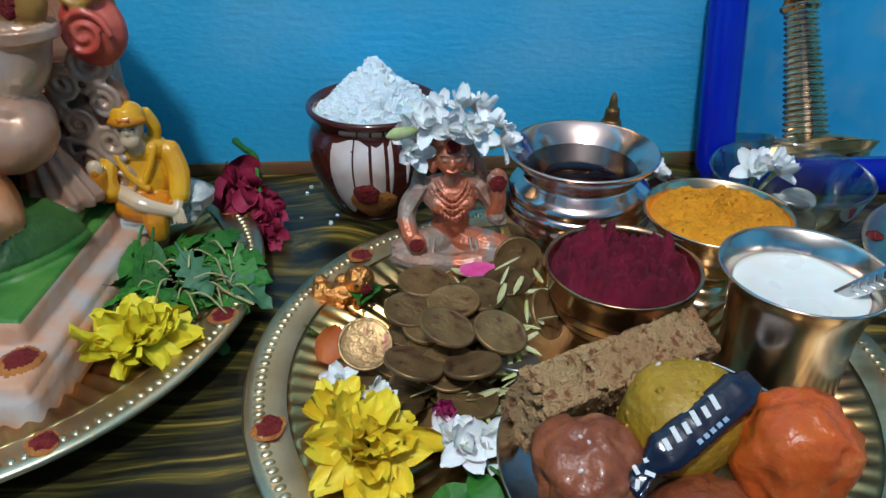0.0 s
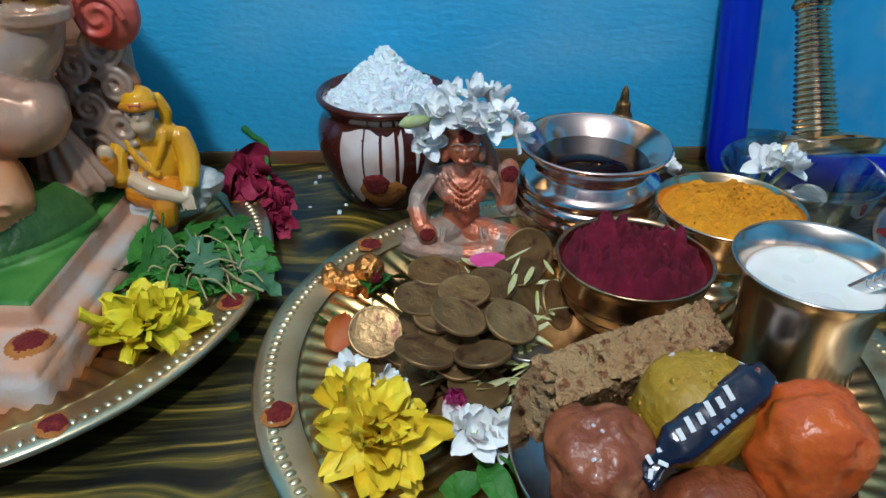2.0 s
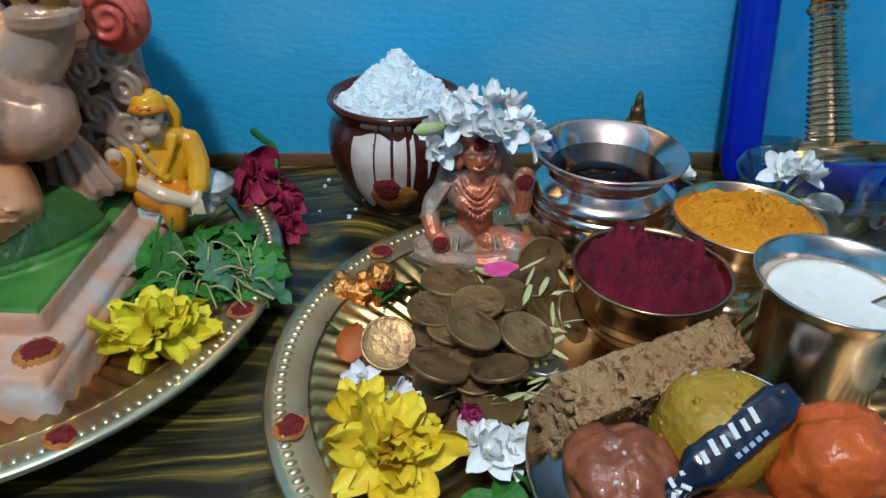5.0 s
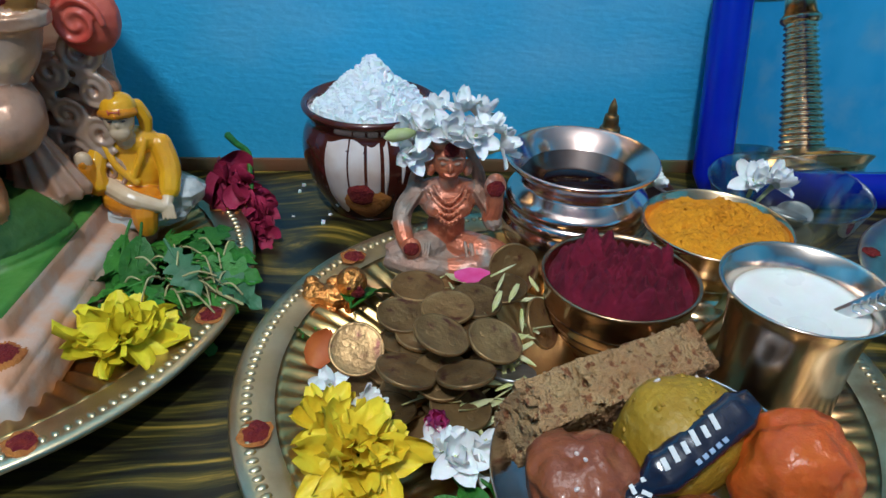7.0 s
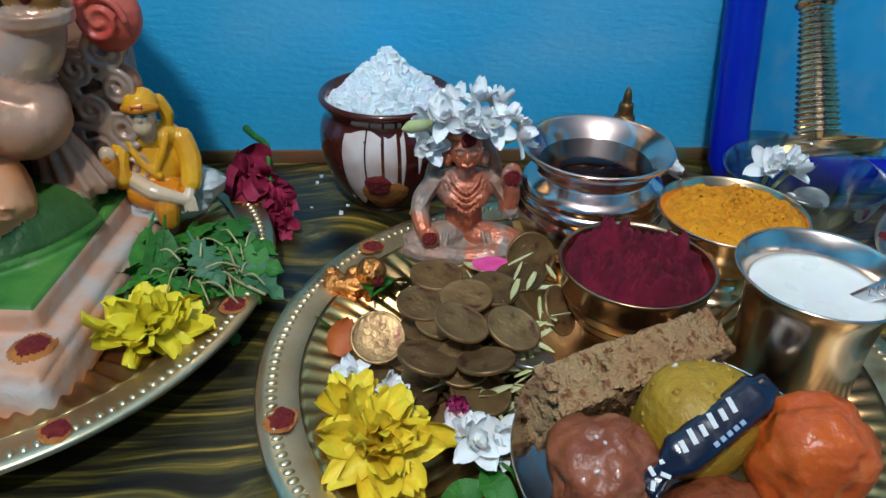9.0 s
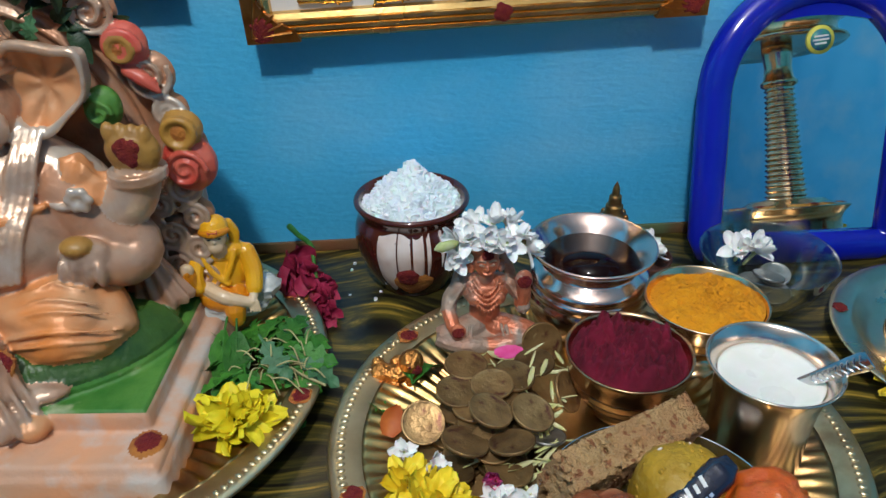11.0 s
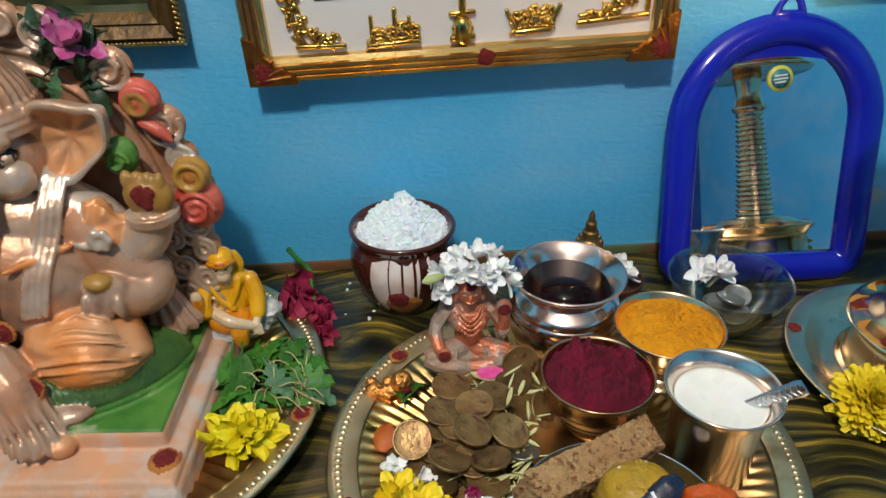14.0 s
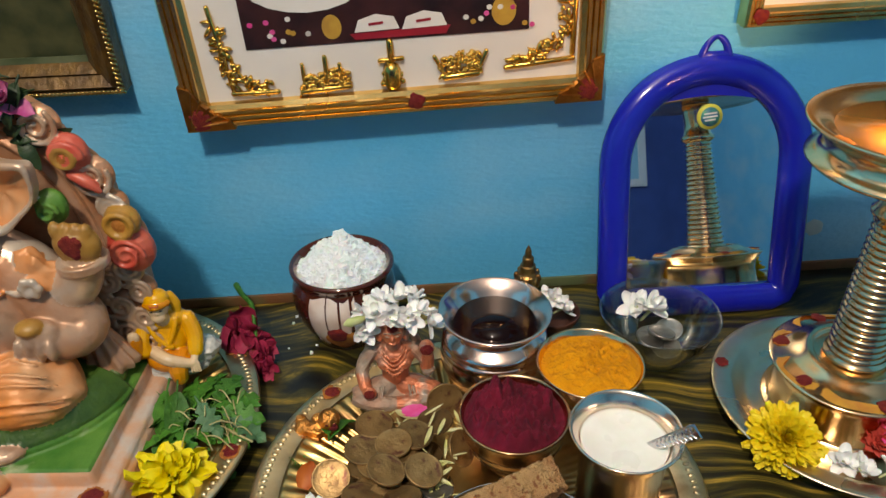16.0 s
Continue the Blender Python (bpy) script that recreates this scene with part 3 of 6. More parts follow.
# kumkum bowl
kb = thing("kumkum_bowl", "small round copper and brass bowl for kumkum", "bowl", pose(0.1145, 0.345, 0.0045))
part("body", lathe(smooth_profile([(0, 0.0), (0.018, 0.0), (0.0195, 0.003), (0.027, 0.012), (0.0365, 0.03), (0.0395, 0.045), (0.0412, 0.0505), (0.0405, 0.0518), (0.0385, 0.0505), (0.037, 0.045), (0.034, 0.03), (0.02, 0.008), (0, 0.006)], 4), 72), mat("aged_copper_bowl", (0.62, 0.36, 0.22), (0.48, 0.30, 0.16), 35, 0.25, 1.0, bump=0.1, c3=(0.3, 0.16, 0.09), s3=25), kb)
for h in (0.018, 0.026, 0.034):
    r = on_profile([(0.0195, 0.003), (0.027, 0.012), (0.0365, 0.03), (0.0395, 0.045)], h)
    part("ridge", lathe([(r - 0.001, h - 0.0012), (r + 0.0009, h), (r - 0.001, h + 0.0012)], 64), M_COPPER, kb)


def powder(name, label, at, R, base, height, material, seed, lump=0.004, n=900, gs=0.0014, side=(0, 0), freq=55):
    """A heap of powder with lumps, resting in its bowl."""
    bm = bmesh.new()
    rings = []
    NR, NA = 46, 150
    for i in range(NR + 1):
        d = R * i / NR
        row = []
        for j in range(NA if i else 1):
            a = 2 * math.pi * j / NA
            x, y = d * math.cos(a), d * math.sin(a)
            q = Vector((x * freq + seed, y * freq, seed))
            fall = max(0, 1 - (d / R) ** 2)
            z = height * fall ** 0.8 + lump * (noise.noise(q) * 0.9 + abs(noise.noise(q * 2.3)) * 0.8 + noise.noise(q * 5) * 0.35 + abs(noise.noise(q * 9)) * 0.3 + noise.noise(q * 17) * 0.12) * min(1, fall * 3)
            z += (side[0] * x + side[1] * y)
            row.append(bm.verts.new((x, y, z)))
        rings.append(row)
    for a, b in zip(rings, rings[1:]):
        for j in range(NA):
            k = (j + 1) % NA
            if len(a) == 1:
                bm.faces.new((a[0], b[j], b[k]))
            else:
                bm.faces.new((a[j], b[j], b[k], a[k]))
    vs = [v.co.copy() for v in bm.verts]
    rg = random.Random(seed)
    for _ in range(n):
        c = rg.choice(vs)
        s = gs * rg.uniform(0.4, 1.5)
        pts = [c + Vector((rg.uniform(-1, 1), rg.uniform(-1, 1), rg.uniform(-0.6, 0.8))) * s for _ in range(4)] + [c + Vector((0, 0, -s))]
        v = [bm.verts.new(p) for p in pts]
        for q in ((0, 1, 2), (0, 2, 3), (0, 3, 1), (1, 3, 4), (3, 2, 4), (2, 1, 4)):
            bm.faces.new([v[k] for k in q])
    return thing(name, label, "powder", pose(*at[:2], base), kind="stuff", bm=bm, material=material, smooth=True)


powder("kumkum_heap", "lumpy dark crimson kumkum powder filling its bowl", (0.1145, 0.345), 0.0378, 0.0500, 0.0100, M_KUMKUM, 3, 0.0165, 0, 0.0022, freq=46)

# turmeric cup on a stem
tc = thing("turmeric_cup", "brass cup on a stemmed foot for turmeric", "cup", pose(0.178, 0.393, 0.004))
part("body", lathe(smooth_profile([(0, 0.0), (0.022, 0.0), (0.0235, 0.002), (0.021, 0.006), (0.0145, 0.010), (0.013, 0.014), (0.0155, 0.018), (0.020, 0.022), (0.0225, 0.026), (0.024, 0.032), (0.033, 0.044), (0.041, 0.0545), (0.0423, 0.0565), (0.0412, 0.0575), (0.038, 0.053), (0.03, 0.043), (0, 0.036)], 4), 72), M_LAMP, tc)
powder("turmeric_heap", "bright yellow-orange turmeric powder heaped in the brass cup", (0.178, 0.393), 0.0392, 0.0575, 0.0055, M_TURMERIC, 8, 0.0060, 700, 0.0009, side=(0.03, -0.05), freq=48)

# glass bowl
gb = thing("glass_bowl", "small clear glass bowl holding coins and a blossom", "bowl", pose(0.2545, 0.473, 0))
part("body", lathe(smooth_profile([(0, 0.0), (0.024, 0.0), (0.027, 0.002), (0.031, 0.006), (0.043, 0.022), (0.0505, 0.042), (0.0530, 0.0475), (0.0522, 0.0488), (0.0505, 0.0475), (0.048, 0.042), (0.040, 0.023), (0.028, 0.009), (0.02, 0.006), (0, 0.0055)], 4), 72), M_GLASS, gb)

# milk tumbler
tum = thing("steel_tumbler", "flared steel tumbler of milk with copper sheen", "tumbler", pose(0.1845, 0.3005, 0.0045))
part("body", lathe(smooth_profile([(0, 0.0), (0.0275, 0.0), (0.0285, 0.002), (0.0285, 0.012), (0.0287, 0.035), (0.0297, 0.055), (0.0320, 0.069), (0.0362, 0.0765), (0.0378, 0.0778), (0.0372, 0.0786), (0.0350, 0.0770), (0.0305, 0.0690), (0.0282, 0.055), (0.0275, 0.035), (0.027, 0.004), (0, 0.003)], 4), 96), mat("warm_steel", (0.80, 0.68, 0.58), (0.72, 0.57, 0.46), 20, 0.2, 1.0, bump=0.05, rvar=0.08), tum)
thing("milk", "white milk filling the steel tumbler", "milk", pose(0.1845, 0.3005, 0.0045), bm=lathe([(0, 0.0675), (0.0275, 0.0675), (0.0295, 0.0683), (0.0285, 0.06), (0, 0.06)], 64), material=M_MILK)

# ---- mirror leaning on the wall ----
MM = pose(0.3130, 0.5255, 0.0, -15.3, 0, 3.8)
mirror = thing("arched_mirror", "arched mirror in a glossy blue plastic frame leaning on the wall", "mirror", MM)
HW, CZ, TR = 0.0865, 0.152, 0.0150


def arch(hw, zc, z0, corner=0.014, n=28):
    pts = [(-hw + corner, z0), (-hw + corner * 0.3, z0 + corner * 0.3), (-hw, z0 + corner), (-hw, (z0 + zc) / 2)]
    pts += [(-hw * math.cos(math.pi * i / n), zc + hw * math.sin(math.pi * i / n)) for i in range(n + 1)]
    return pts + [(hw, (z0 + zc) / 2), (hw, z0 + corner), (hw - corner * 0.3, z0 + corner * 0.3), (hw - corner, z0)]


bm = bmesh.new()
path = arch(HW, CZ, TR)
rows = []
for i, (x, z) in enumerate(path):
    a, b = path[i - 1], path[(i + 1) % len(path)]
    d = Vector((b[0] - a[0], 0, b[1] - a[1])).normalized()
    nrm = Vector((d.z, 0, -d.x))
    rows.append([bm.verts.new(Vector((x, 0.009, z)) + nrm * (TR * math.cos(q)) + Vector((0, -0.0125 * math.sin(q) if math.sin(q) > 0 else -0.004 * math.sin(q), 0))) for q in (2 * math.pi * k / 16 for k in range(16))])
for a, b in zip(rows, rows[1:] + rows[:1]):
    for k in range(16):
        bm.faces.new((a[k], a[(k + 1) % 16], b[(k + 1) % 16], b[k]))
part("frame", bm, M_BLUE, mirror)
bm = bmesh.new()
bm.faces.new([bm.verts.new((x, 0.010, z)) for x, z in arch(HW - 0.012, CZ, 0.026, 0.002)])
ex = bmesh.ops.extrude_face_region(bm, geom=bm.faces[:])
for v in ex["geom"]:
    if isinstance(v, bmesh.types.BMVert):
        v.co.y += 0.003
part("glass", bm, M_MIRROR, mirror, "clear reflecting mirror glass", smooth=False)
bm = bmesh.new()
zz, rr = 0.2085, HW - 0.010
half = math.sqrt(rr * rr - (zz - CZ) ** 2)
a0 = math.atan2(zz - CZ, half)
pts = [(rr * math.cos(a0 + (math.pi - 2 * a0) * i / 16), CZ + rr * math.sin(a0 + (math.pi - 2 * a0) * i / 16)) for i in range(17)]
pts += [(-half + 2 * half * i / 10, zz + 0.006 * math.sin(math.pi * i / 10)) for i in range(1, 10)]
bm.faces.new([bm.verts.new((x, 0.0055, z)) for x, z in pts])
ex = bmesh.ops.extrude_face_region(bm, geom=bm.faces[:])
for v in ex["geom"]:
    if isinstance(v, bmesh.types.BMVert):
        v.co.y += 0.004
part("top_panel", bm, M_BLUE, mirror, "embossed blue panel", smooth=False)
bm = bmesh.new()
tube(bm, [(-0.013, 0.004, CZ + HW + 0.010), (-0.008, 0.003, CZ + HW + 0.022), (0, 0.003, CZ + HW + 0.028), (0.008, 0.003, CZ + HW + 0.022), (0.013, 0.004, CZ + HW + 0.010)], 0.0035, 8)
tube(bm, [(-0.012, 0.004, CZ + HW + 0.012), (0.012, 0.004, CZ + HW + 0.012)], 0.0035, 8)
part("hanger", bm, M_BLUE, mirror, "blue hanging loop")
st = part("sticker", lathe([(0, 0), (0.0117, 0), (0.0117, 0.0005), (0, 0.0005)], 40), mat("sticker_yellow", (0.72, 0.66, 0.10), None, 90, 0.4), mirror, "round yellow, blue and white sticker", pose(0.001, 0.0092, 0.1950, 90))
part("centre", lathe([(0, 0), (0.0088, 0), (0.0088, 0.0004), (0, 0.0004)], 32), mat("sticker_blue", (0.03, 0.10, 0.28), (0.05, 0.28, 0.16), 160, 0.4), st, "blue and green disc", pose(0, 0, 0.0006))
for i, w in enumerate((0.006, 0.0068, 0.005)):
    part("print_bar", box(-w, -0.0007, 0.0010, w, 0.0007, 0.0013), M_WHITE, st, "white printed bar", pose(0, 0.0030 - 0.003 * i, 0, 0, 0, 6), smooth=False)

# ---- framed pictures on the wall ----
M_FRAME = mat("ribbed_gilt_moulding", (0.82, 0.56, 0.22), (0.68, 0.42, 0.13), 40, 0.24, 1.0, bump=0.15, bscale=300)
M_FRAMED = mat("orange_gilt_corner", (0.52, 0.24, 0.06), (0.36, 0.14, 0.03), 90, 0.35, 1.0, bump=0.5, bscale=350)
M_PINK = mat("magenta_petal", (0.62, 0.03, 0.20), (0.70, 0.10, 0.32), 90, 0.6, sss=0.1)
M_PRED = mat("print_red", (0.30, 0.015, 0.03), None, 60, 0.4)
M_PGOLD = mat("print_gold", (0.50, 0.30, 0.05), (0.40, 0.22, 0.04), 90, 0.4)


def moulding(parent, w, h, bars, mats, ribs):
    """Four mitred lengths of ribbed moulding round a w by h opening's outside."""
    for x0, z0, x1, z1 in ((0, 0, w, 0), (w, 0, w, h), (w, h, 0, h), (0, h, 0, 0)):
        a, b = Vector((x0, 0, z0)), Vector((x1, 0, z1))
        d = (b - a).normalized()
        inn = Vector((-d.z, 0, d.x))
        bm = bmesh.new()
        prev = None
        for s, out in ribs:
            p = [bm.verts.new(a + inn * s * bars + d * s * bars - Vector((0, out, 0))), bm.verts.new(b + inn * s * bars - d * s * bars - Vector((0, out, 0)))]
            if prev:
                bm.faces.new((prev[0], prev[1], p[1], p[0]))
            prev = p
        part("moulding", bm, mats, parent, smooth=False)


RIBS = [(0, -0.002), (0, 0.014), (0.10, 0.017), (0.26, 0.017), (0.30, 0.0145), (0.34, 0.0165), (0.50, 0.0165), (0.54, 0.014), (0.58, 0.0155), (0.72, 0.0155), (0.76, 0.013), (0.95, 0.011), (1.0, 0.006)]
FW, FH = 0.356, 0.285
FM = W @ pose(-0.1550, -0.010, 0.2045, 3.0, -1.75, 0)
pic = thing("picture_frame", "gilt picture frame with white mount and gold ornaments on the wall", "picture", FM)
moulding(pic, FW, FH, 0.020, M_FRAME, RIBS)
part("mount", box(0.012, -0.006, 0.012, FW - 0.012, -0.002, FH - 0.012), M_WHITE, pic, "white mount board", smooth=False)
part("backing", box(0.004, -0.0015, 0.004, FW - 0.004, 0.003, FH - 0.004), M_BLACK, pic, smooth=False)
pr = part("print", box(0.060, -0.0068, 0.063, FW - 0.062, -0.0062, FH - 0.06), mat("print_dark_ground", (0.018, 0.010, 0.012), (0.05, 0.018, 0.018), 25, 0.25), pic, "dark printed picture with a red and white book", smooth=False)


def flat(pts, y, bm=None):
    bm = bm or bmesh.new()
    f = bm.faces.new([bm.verts.new((x, y, z)) for x, z in pts])
    ex = bmesh.ops.extrude_face_region(bm, geom=[f])
    for v in ex["geom"]:
        if isinstance(v, bmesh.types.BMVert):
            v.co.y -= 0.0004
    return bm


def oval(cx, cz, rx, rz, n=20):
    return [(cx + rx * math.cos(2 * math.pi * i / n), cz + rz * math.sin(2 * math.pi * i / n)) for i in range(n)]


part("printed_book", flat([(0.150, 0.065), (0.225, 0.065), (0.229, 0.072), (0.19, 0.071), (0.146, 0.070)], -0.0069), M_PRED, pr, "red printed book cover", smooth=False)
for x0, x1 in ((0.150, 0.187), (0.189, 0.226)):
    part("printed_page", flat([(x0, 0.071), (x1, 0.072), (x1 - 0.004, 0.082), ((x0 + x1) / 2, 0.085), (x0 + 0.004, 0.081)], -0.0074), M_WHITE, pr, "white printed page", smooth=False)
    part("printed_mark", flat([(x0 + 0.012, 0.076), (x0 + 0.024, 0.077), (x0 + 0.024, 0.079), (x0 + 0.012, 0.078)], -0.0079), M_PRED, pr, "red bar", smooth=False)
for cx, cz, rx, rz, mm, lb in ((0.115, 0.118, 0.052, 0.028, M_WHITE, "pale rounded printed shape"), (0.245, 0.125, 0.04, 0.034, M_WHITE, "pale rounded printed shape"),
                               (0.262, 0.108, 0.02, 0.018, M_PGOLD, "gold printed shape"), (0.232, 0.104, 0.012, 0.012, M_PRED, "red printed shape"),
                               (0.132, 0.077, 0.008, 0.010, M_PGOLD, "gold printed pot"), (0.273, 0.080, 0.010, 0.012, M_PGOLD, "gold printed pot")):
    part("printed_shape", flat(oval(cx, cz, rx, rz), -0.0070 - 0.0003 * (mm is not M_WHITE)), mm, pr, lb, smooth=False)
rg = random.Random(4)
for i in range(22):
    cx = rg.choice((rg.uniform(0.066, 0.12), rg.uniform(0.235, 0.30)))
    part("printed_flower", flat(oval(cx, rg.uniform(0.067, 0.088), 0.0024, 0.0022, 7), -0.0076), rg.choice((M_WHITE, M_PINK, M_PGOLD)), pr, "small printed flower", smooth=False)


def ornament(pts, r, seed, extra=()):
    """A cast gilt ornament in low relief: lumps and scrolls along a line."""
    bm = bmesh.new()
    rg = random.Random(seed)
    for (x, z), (x2, z2) in zip(pts, pts[1:]):
        k = max(3, int(math.hypot(x2 - x, z2 - z) / (r * 0.15)))
        for i in range(k):
            s = i / k
            ball(bm, (x + (x2 - x) * s + rg.uniform(-r, r) * 0.8, -0.0075, z + (z2 - z) * s + rg.uniform(-r, r) * 0.7), (r * rg.uniform(0.3, 0.85), 0.0028, r * rg.uniform(0.14, 0.34)), (0, rg.uniform(-90, 90), 0), seg=8)
    for a, b, rad in extra:
        tube(bm, [(a[0], -0.008, a[1]), (b[0], -0.008, b[1])], rad, 6)
    return bm


part("ornament", ornament([(0.038, 0.085), (0.040, 0.060), (0.046, 0.040), (0.06, 0.031), (0.078, 0.030)], 0.0076, 1, [((0.042, 0.027), (0.080, 0.026), 0.0024), ((0.036, 0.1), (0.043, 0.03), 0.0022)]), M_GOLD, pic, "cast gold corner scroll")
part("ornament", ornament([(FW - 0.030, 0.095), (FW - 0.031, 0.060), (FW - 0.042, 0.046), (FW - 0.058, 0.040), (FW - 0.078, 0.036)], 0.0074, 2, [((FW - 0.082, 0.032), (FW - 0.024, 0.036), 0.0024), ((FW - 0.024, 0.10), (FW - 0.025, 0.04), 0.0024)]), M_GOLD, pic, "cast gold corner scroll")
part("ornament", ornament([(0.102, 0.026), (0.139, 0.028), (0.137, 0.036), (0.106, 0.034), (0.134, 0.040)], 0.0050, 3, [((0.100, 0.024), (0.141, 0.026), 0.0026), ((0.103, 0.03), (0.103, 0.048), 0.0018), ((0.122, 0.03), (0.1225, 0.053), 0.0022), ((0.134, 0.03), (0.134, 0.046), 0.0018)]), M_GOLD, pic, "cast gold palace ornament")
part("ornament", ornament([(0.177, 0.022), (0.177, 0.030), (0.1775, 0.042)], 0.0086, 4, [((0.168, 0.046), (0.187, 0.047), 0.0022), ((0.1775, 0.045), (0.1775, 0.062), 0.0030), ((0.169, 0.026), (0.186, 0.027), 0.0028), ((0.1772, 0.026), (0.1775, 0.038), 0.0080)]), M_GOLD, pic, "cast gold pot ornament")
part("ornament", ornament([(0.218, 0.032), (0.252, 0.034), (0.248, 0.042), (0.222, 0.040), (0.250, 0.046)], 0.0056, 5, [((0.222, 0.027), (0.250, 0.029), 0.003), ((0.214, 0.046), (0.222, 0.030), 0.0020), ((0.258, 0.048), (0.250, 0.030), 0.0020)]), M_GOLD, pic, "cast gold boat ornament")
for cx, sx in ((0.0, 1), (FW, -1)):
    bm = bmesh.new()
    bm.faces.new([bm.verts.new((cx + sx * x, -0.0185, z)) for x, z in ((-0.0008, -0.0008), (0.040, -0.0008), (0.036, 0.008), (0.024, 0.014), (0.014, 0.024), (0.008, 0.036), (-0.0008, 0.040))])
    ex = bmesh.ops.extrude_face_region(bm, geom=bm.faces[:])
    for v in ex["geom"]:
        if isinstance(v, bmesh.types.BMVert):
            v.co.y += 0.016
    for i in range(5):
        tube(bm, [(cx + sx * 0.004, -0.0185, 0.004), (cx + sx * (0.010 + 0.006 * i), -0.0195, 0.034 - 0.0068 * i)], 0.0011, 5)
    co = part("corner_leaf", bm, M_FRAMED, pic, "orange gilt leaf corner", smooth=False)
    b2 = dab(bmesh.new(), (0, 0, 0), 0.011, pose(cx + sx * 0.012, -0.0187, 0.010, 90), 0.0016, 31 + sx)
    part("kumkum_mark", b2, M_TILAK, co, "dark red kumkum dab")
part("kumkum_mark", dab(bmesh.new(), (0, 0, 0), 0.0092, pose(0.196, -0.0165, 0.011, 90), 0.0016, 41), M_TILAK, pic, "dark red kumkum dab")

# neighbouring pictures, of which one corner shows
lp = thing("picture_frame", "dark gold picture frame with rope edge on the wall", "picture", W @ pose(-0.492, -0.003, 0.2385, 3, 0, 0))
moulding(lp, 0.29, 0.26, 0.026, mat("tarnished_dark_gilt", (0.16, 0.085, 0.02), (0.06, 0.03, 0.01), 60, 0.45, 0.35, bump=0.5, bscale=160), [(0, -0.002), (0, 0.016), (0.08, 0.019), (0.2, 0.0165), (0.3, 0.0215), (0.62, 0.015), (0.7, 0.017), (0.85, 0.013), (1.0, 0.008)])
bm = bmesh.new()
for i in range(86):
    tube(bm, [(0.29 - 0.0034 * i, -0.0175, 0.0008), (0.2875 - 0.0034 * i, -0.0200, 0.0035)], 0.0014, 5)
for i in range(60):
    tube(bm, [(0.2890, -0.0175, 0.004 + 0.0042 * i), (0.2865, -0.0200, 0.0065 + 0.0042 * i)], 0.0014, 5)
part("rope_edge", bm, M_FRAME, lp, "twisted gilt rope edge")
part("print", box(0.022, -0.008, 0.022, 0.268, -0.004, 0.238), mat("print_green_garden", (0.015, 0.025, 0.012), (0.07, 0.07, 0.03), 40, 0.3), lp, "dark green printed picture", smooth=False)
part("printed_band", box(0.024, -0.0086, 0.024, 0.2660, -0.0081, 0.031), mat("print_dull_green", (0.14, 0.16, 0.09), (0.06, 0.08, 0.04), 30, 0.3), lp, "pale printed band", smooth=False)
for i in range(3):
    part("printed_flower", flat(oval(0.19 + 0.02 * i, 0.085 + 0.01 * (i % 2), 0.007, 0.008, 9), -0.0084), M_PINK, lp, "pink printed flower", smooth=False)
rp = thing("picture_frame", "slim gilt picture frame beside the mirror on the wall", "picture", W @ pose(0.322, -0.004, 0.2685, 3, -1.0, 0))
moulding(rp, 0.30, 0.24, 0.016, M_FRAME, RIBS)
part("mount", box(0.01, -0.006, 0.01, 0.29, -0.002, 0.23), M_WHITE, rp, "white mount board", smooth=False)
part("print", box(0.04, -0.0072, 0.04, 0.26, -0.0065, 0.20), mat("print_amber", (0.34, 0.20, 0.05), (0.12, 0.06, 0.03), 25, 0.25), rp, "amber printed picture", smooth=False)
part("kumkum_mark", dab(bmesh.new(), (0, 0, 0), 0.008, pose(0.012, -0.0175, 0.010, 90), 0.0016, 44), M_TILAK, rp, "dark red kumkum dab")
structure("chipped_paint", dab(bmesh.new(), (0, 0, 0), 0.012, W @ pose(0.447, -0.0004, 0.052, 90), 0.0006, 51), mat("bare_plaster", (0.42, 0.52, 0.55), (0.34, 0.46, 0.52), 40, 0.8), "pale chip in the blue wall paint", "wall")

# ---- the elephant-headed statue ----
M_PEARL = mat("pearl_pink_paint", (0.50, 0.215, 0.10), (0.44, 0.31, 0.22), 22, 0.34, 0.25, bump=0.2, bscale=180, rvar=0.1, c3=(0.25, 0.14, 0.085), s3=42, t3=(0.53, 0.70))
M_PEARLW = mat("silver_pearl_paint", (0.62, 0.53, 0.43), (0.50, 0.29, 0.17), 24, 0.32, 0.35, bump=0.18, bscale=180, c3=(0.42, 0.22, 0.12), s3=28, t3=(0.54, 0.7))
M_ORANGE = mat("orange_pearl_paint", (0.68, 0.22, 0.045), (0.60, 0.33, 0.17), 22, 0.42, 0.12, bump=0.2, bscale=140)
M_SREG = mat("statue_green_paint", (0.035, 0.15, 0.018), (0.10, 0.24, 0.04), 34, 0.5, bump=0.3, bscale=140, c3=(0.35, 0.38, 0.22), s3=38, t3=(0.62, 0.75))
M_DGREEN = mat("dark_green_leaf_paint", (0.012, 0.050, 0.008), (0.055, 0.12, 0.018), 30, 0.4, bump=0.4, bscale=160)
M_SRED = mat("statue_red_paint", (0.50, 0.045, 0.03), (0.58, 0.14, 0.09), 40, 0.35, bump=0.2)
M_SGOLD = mat("statue_yellow_paint", (0.42, 0.22, 0.04), (0.30, 0.15, 0.04), 40, 0.4, bump=0.3)
# Plinth kept brighter and more salmon than the body: unseen flame's glow painted in.
M_STONE = mat("pinkish_warm_lit_plinth_paint", (0.52, 0.31, 0.20), (0.64, 0.31, 0.16), 26, 0.5, bump=0.6, bscale=90, c3=(0.50, 0.44, 0.39), s3=30, t3=(0.48, 0.66))
GX = -0.300
SM = [M_PEARL, M_PEARLW, M_ORANGE, M_SREG, M_DGREEN, M_SRED, M_SGOLD, M_STONE, M_TILAK, M_SANDAL, M_BLACK]
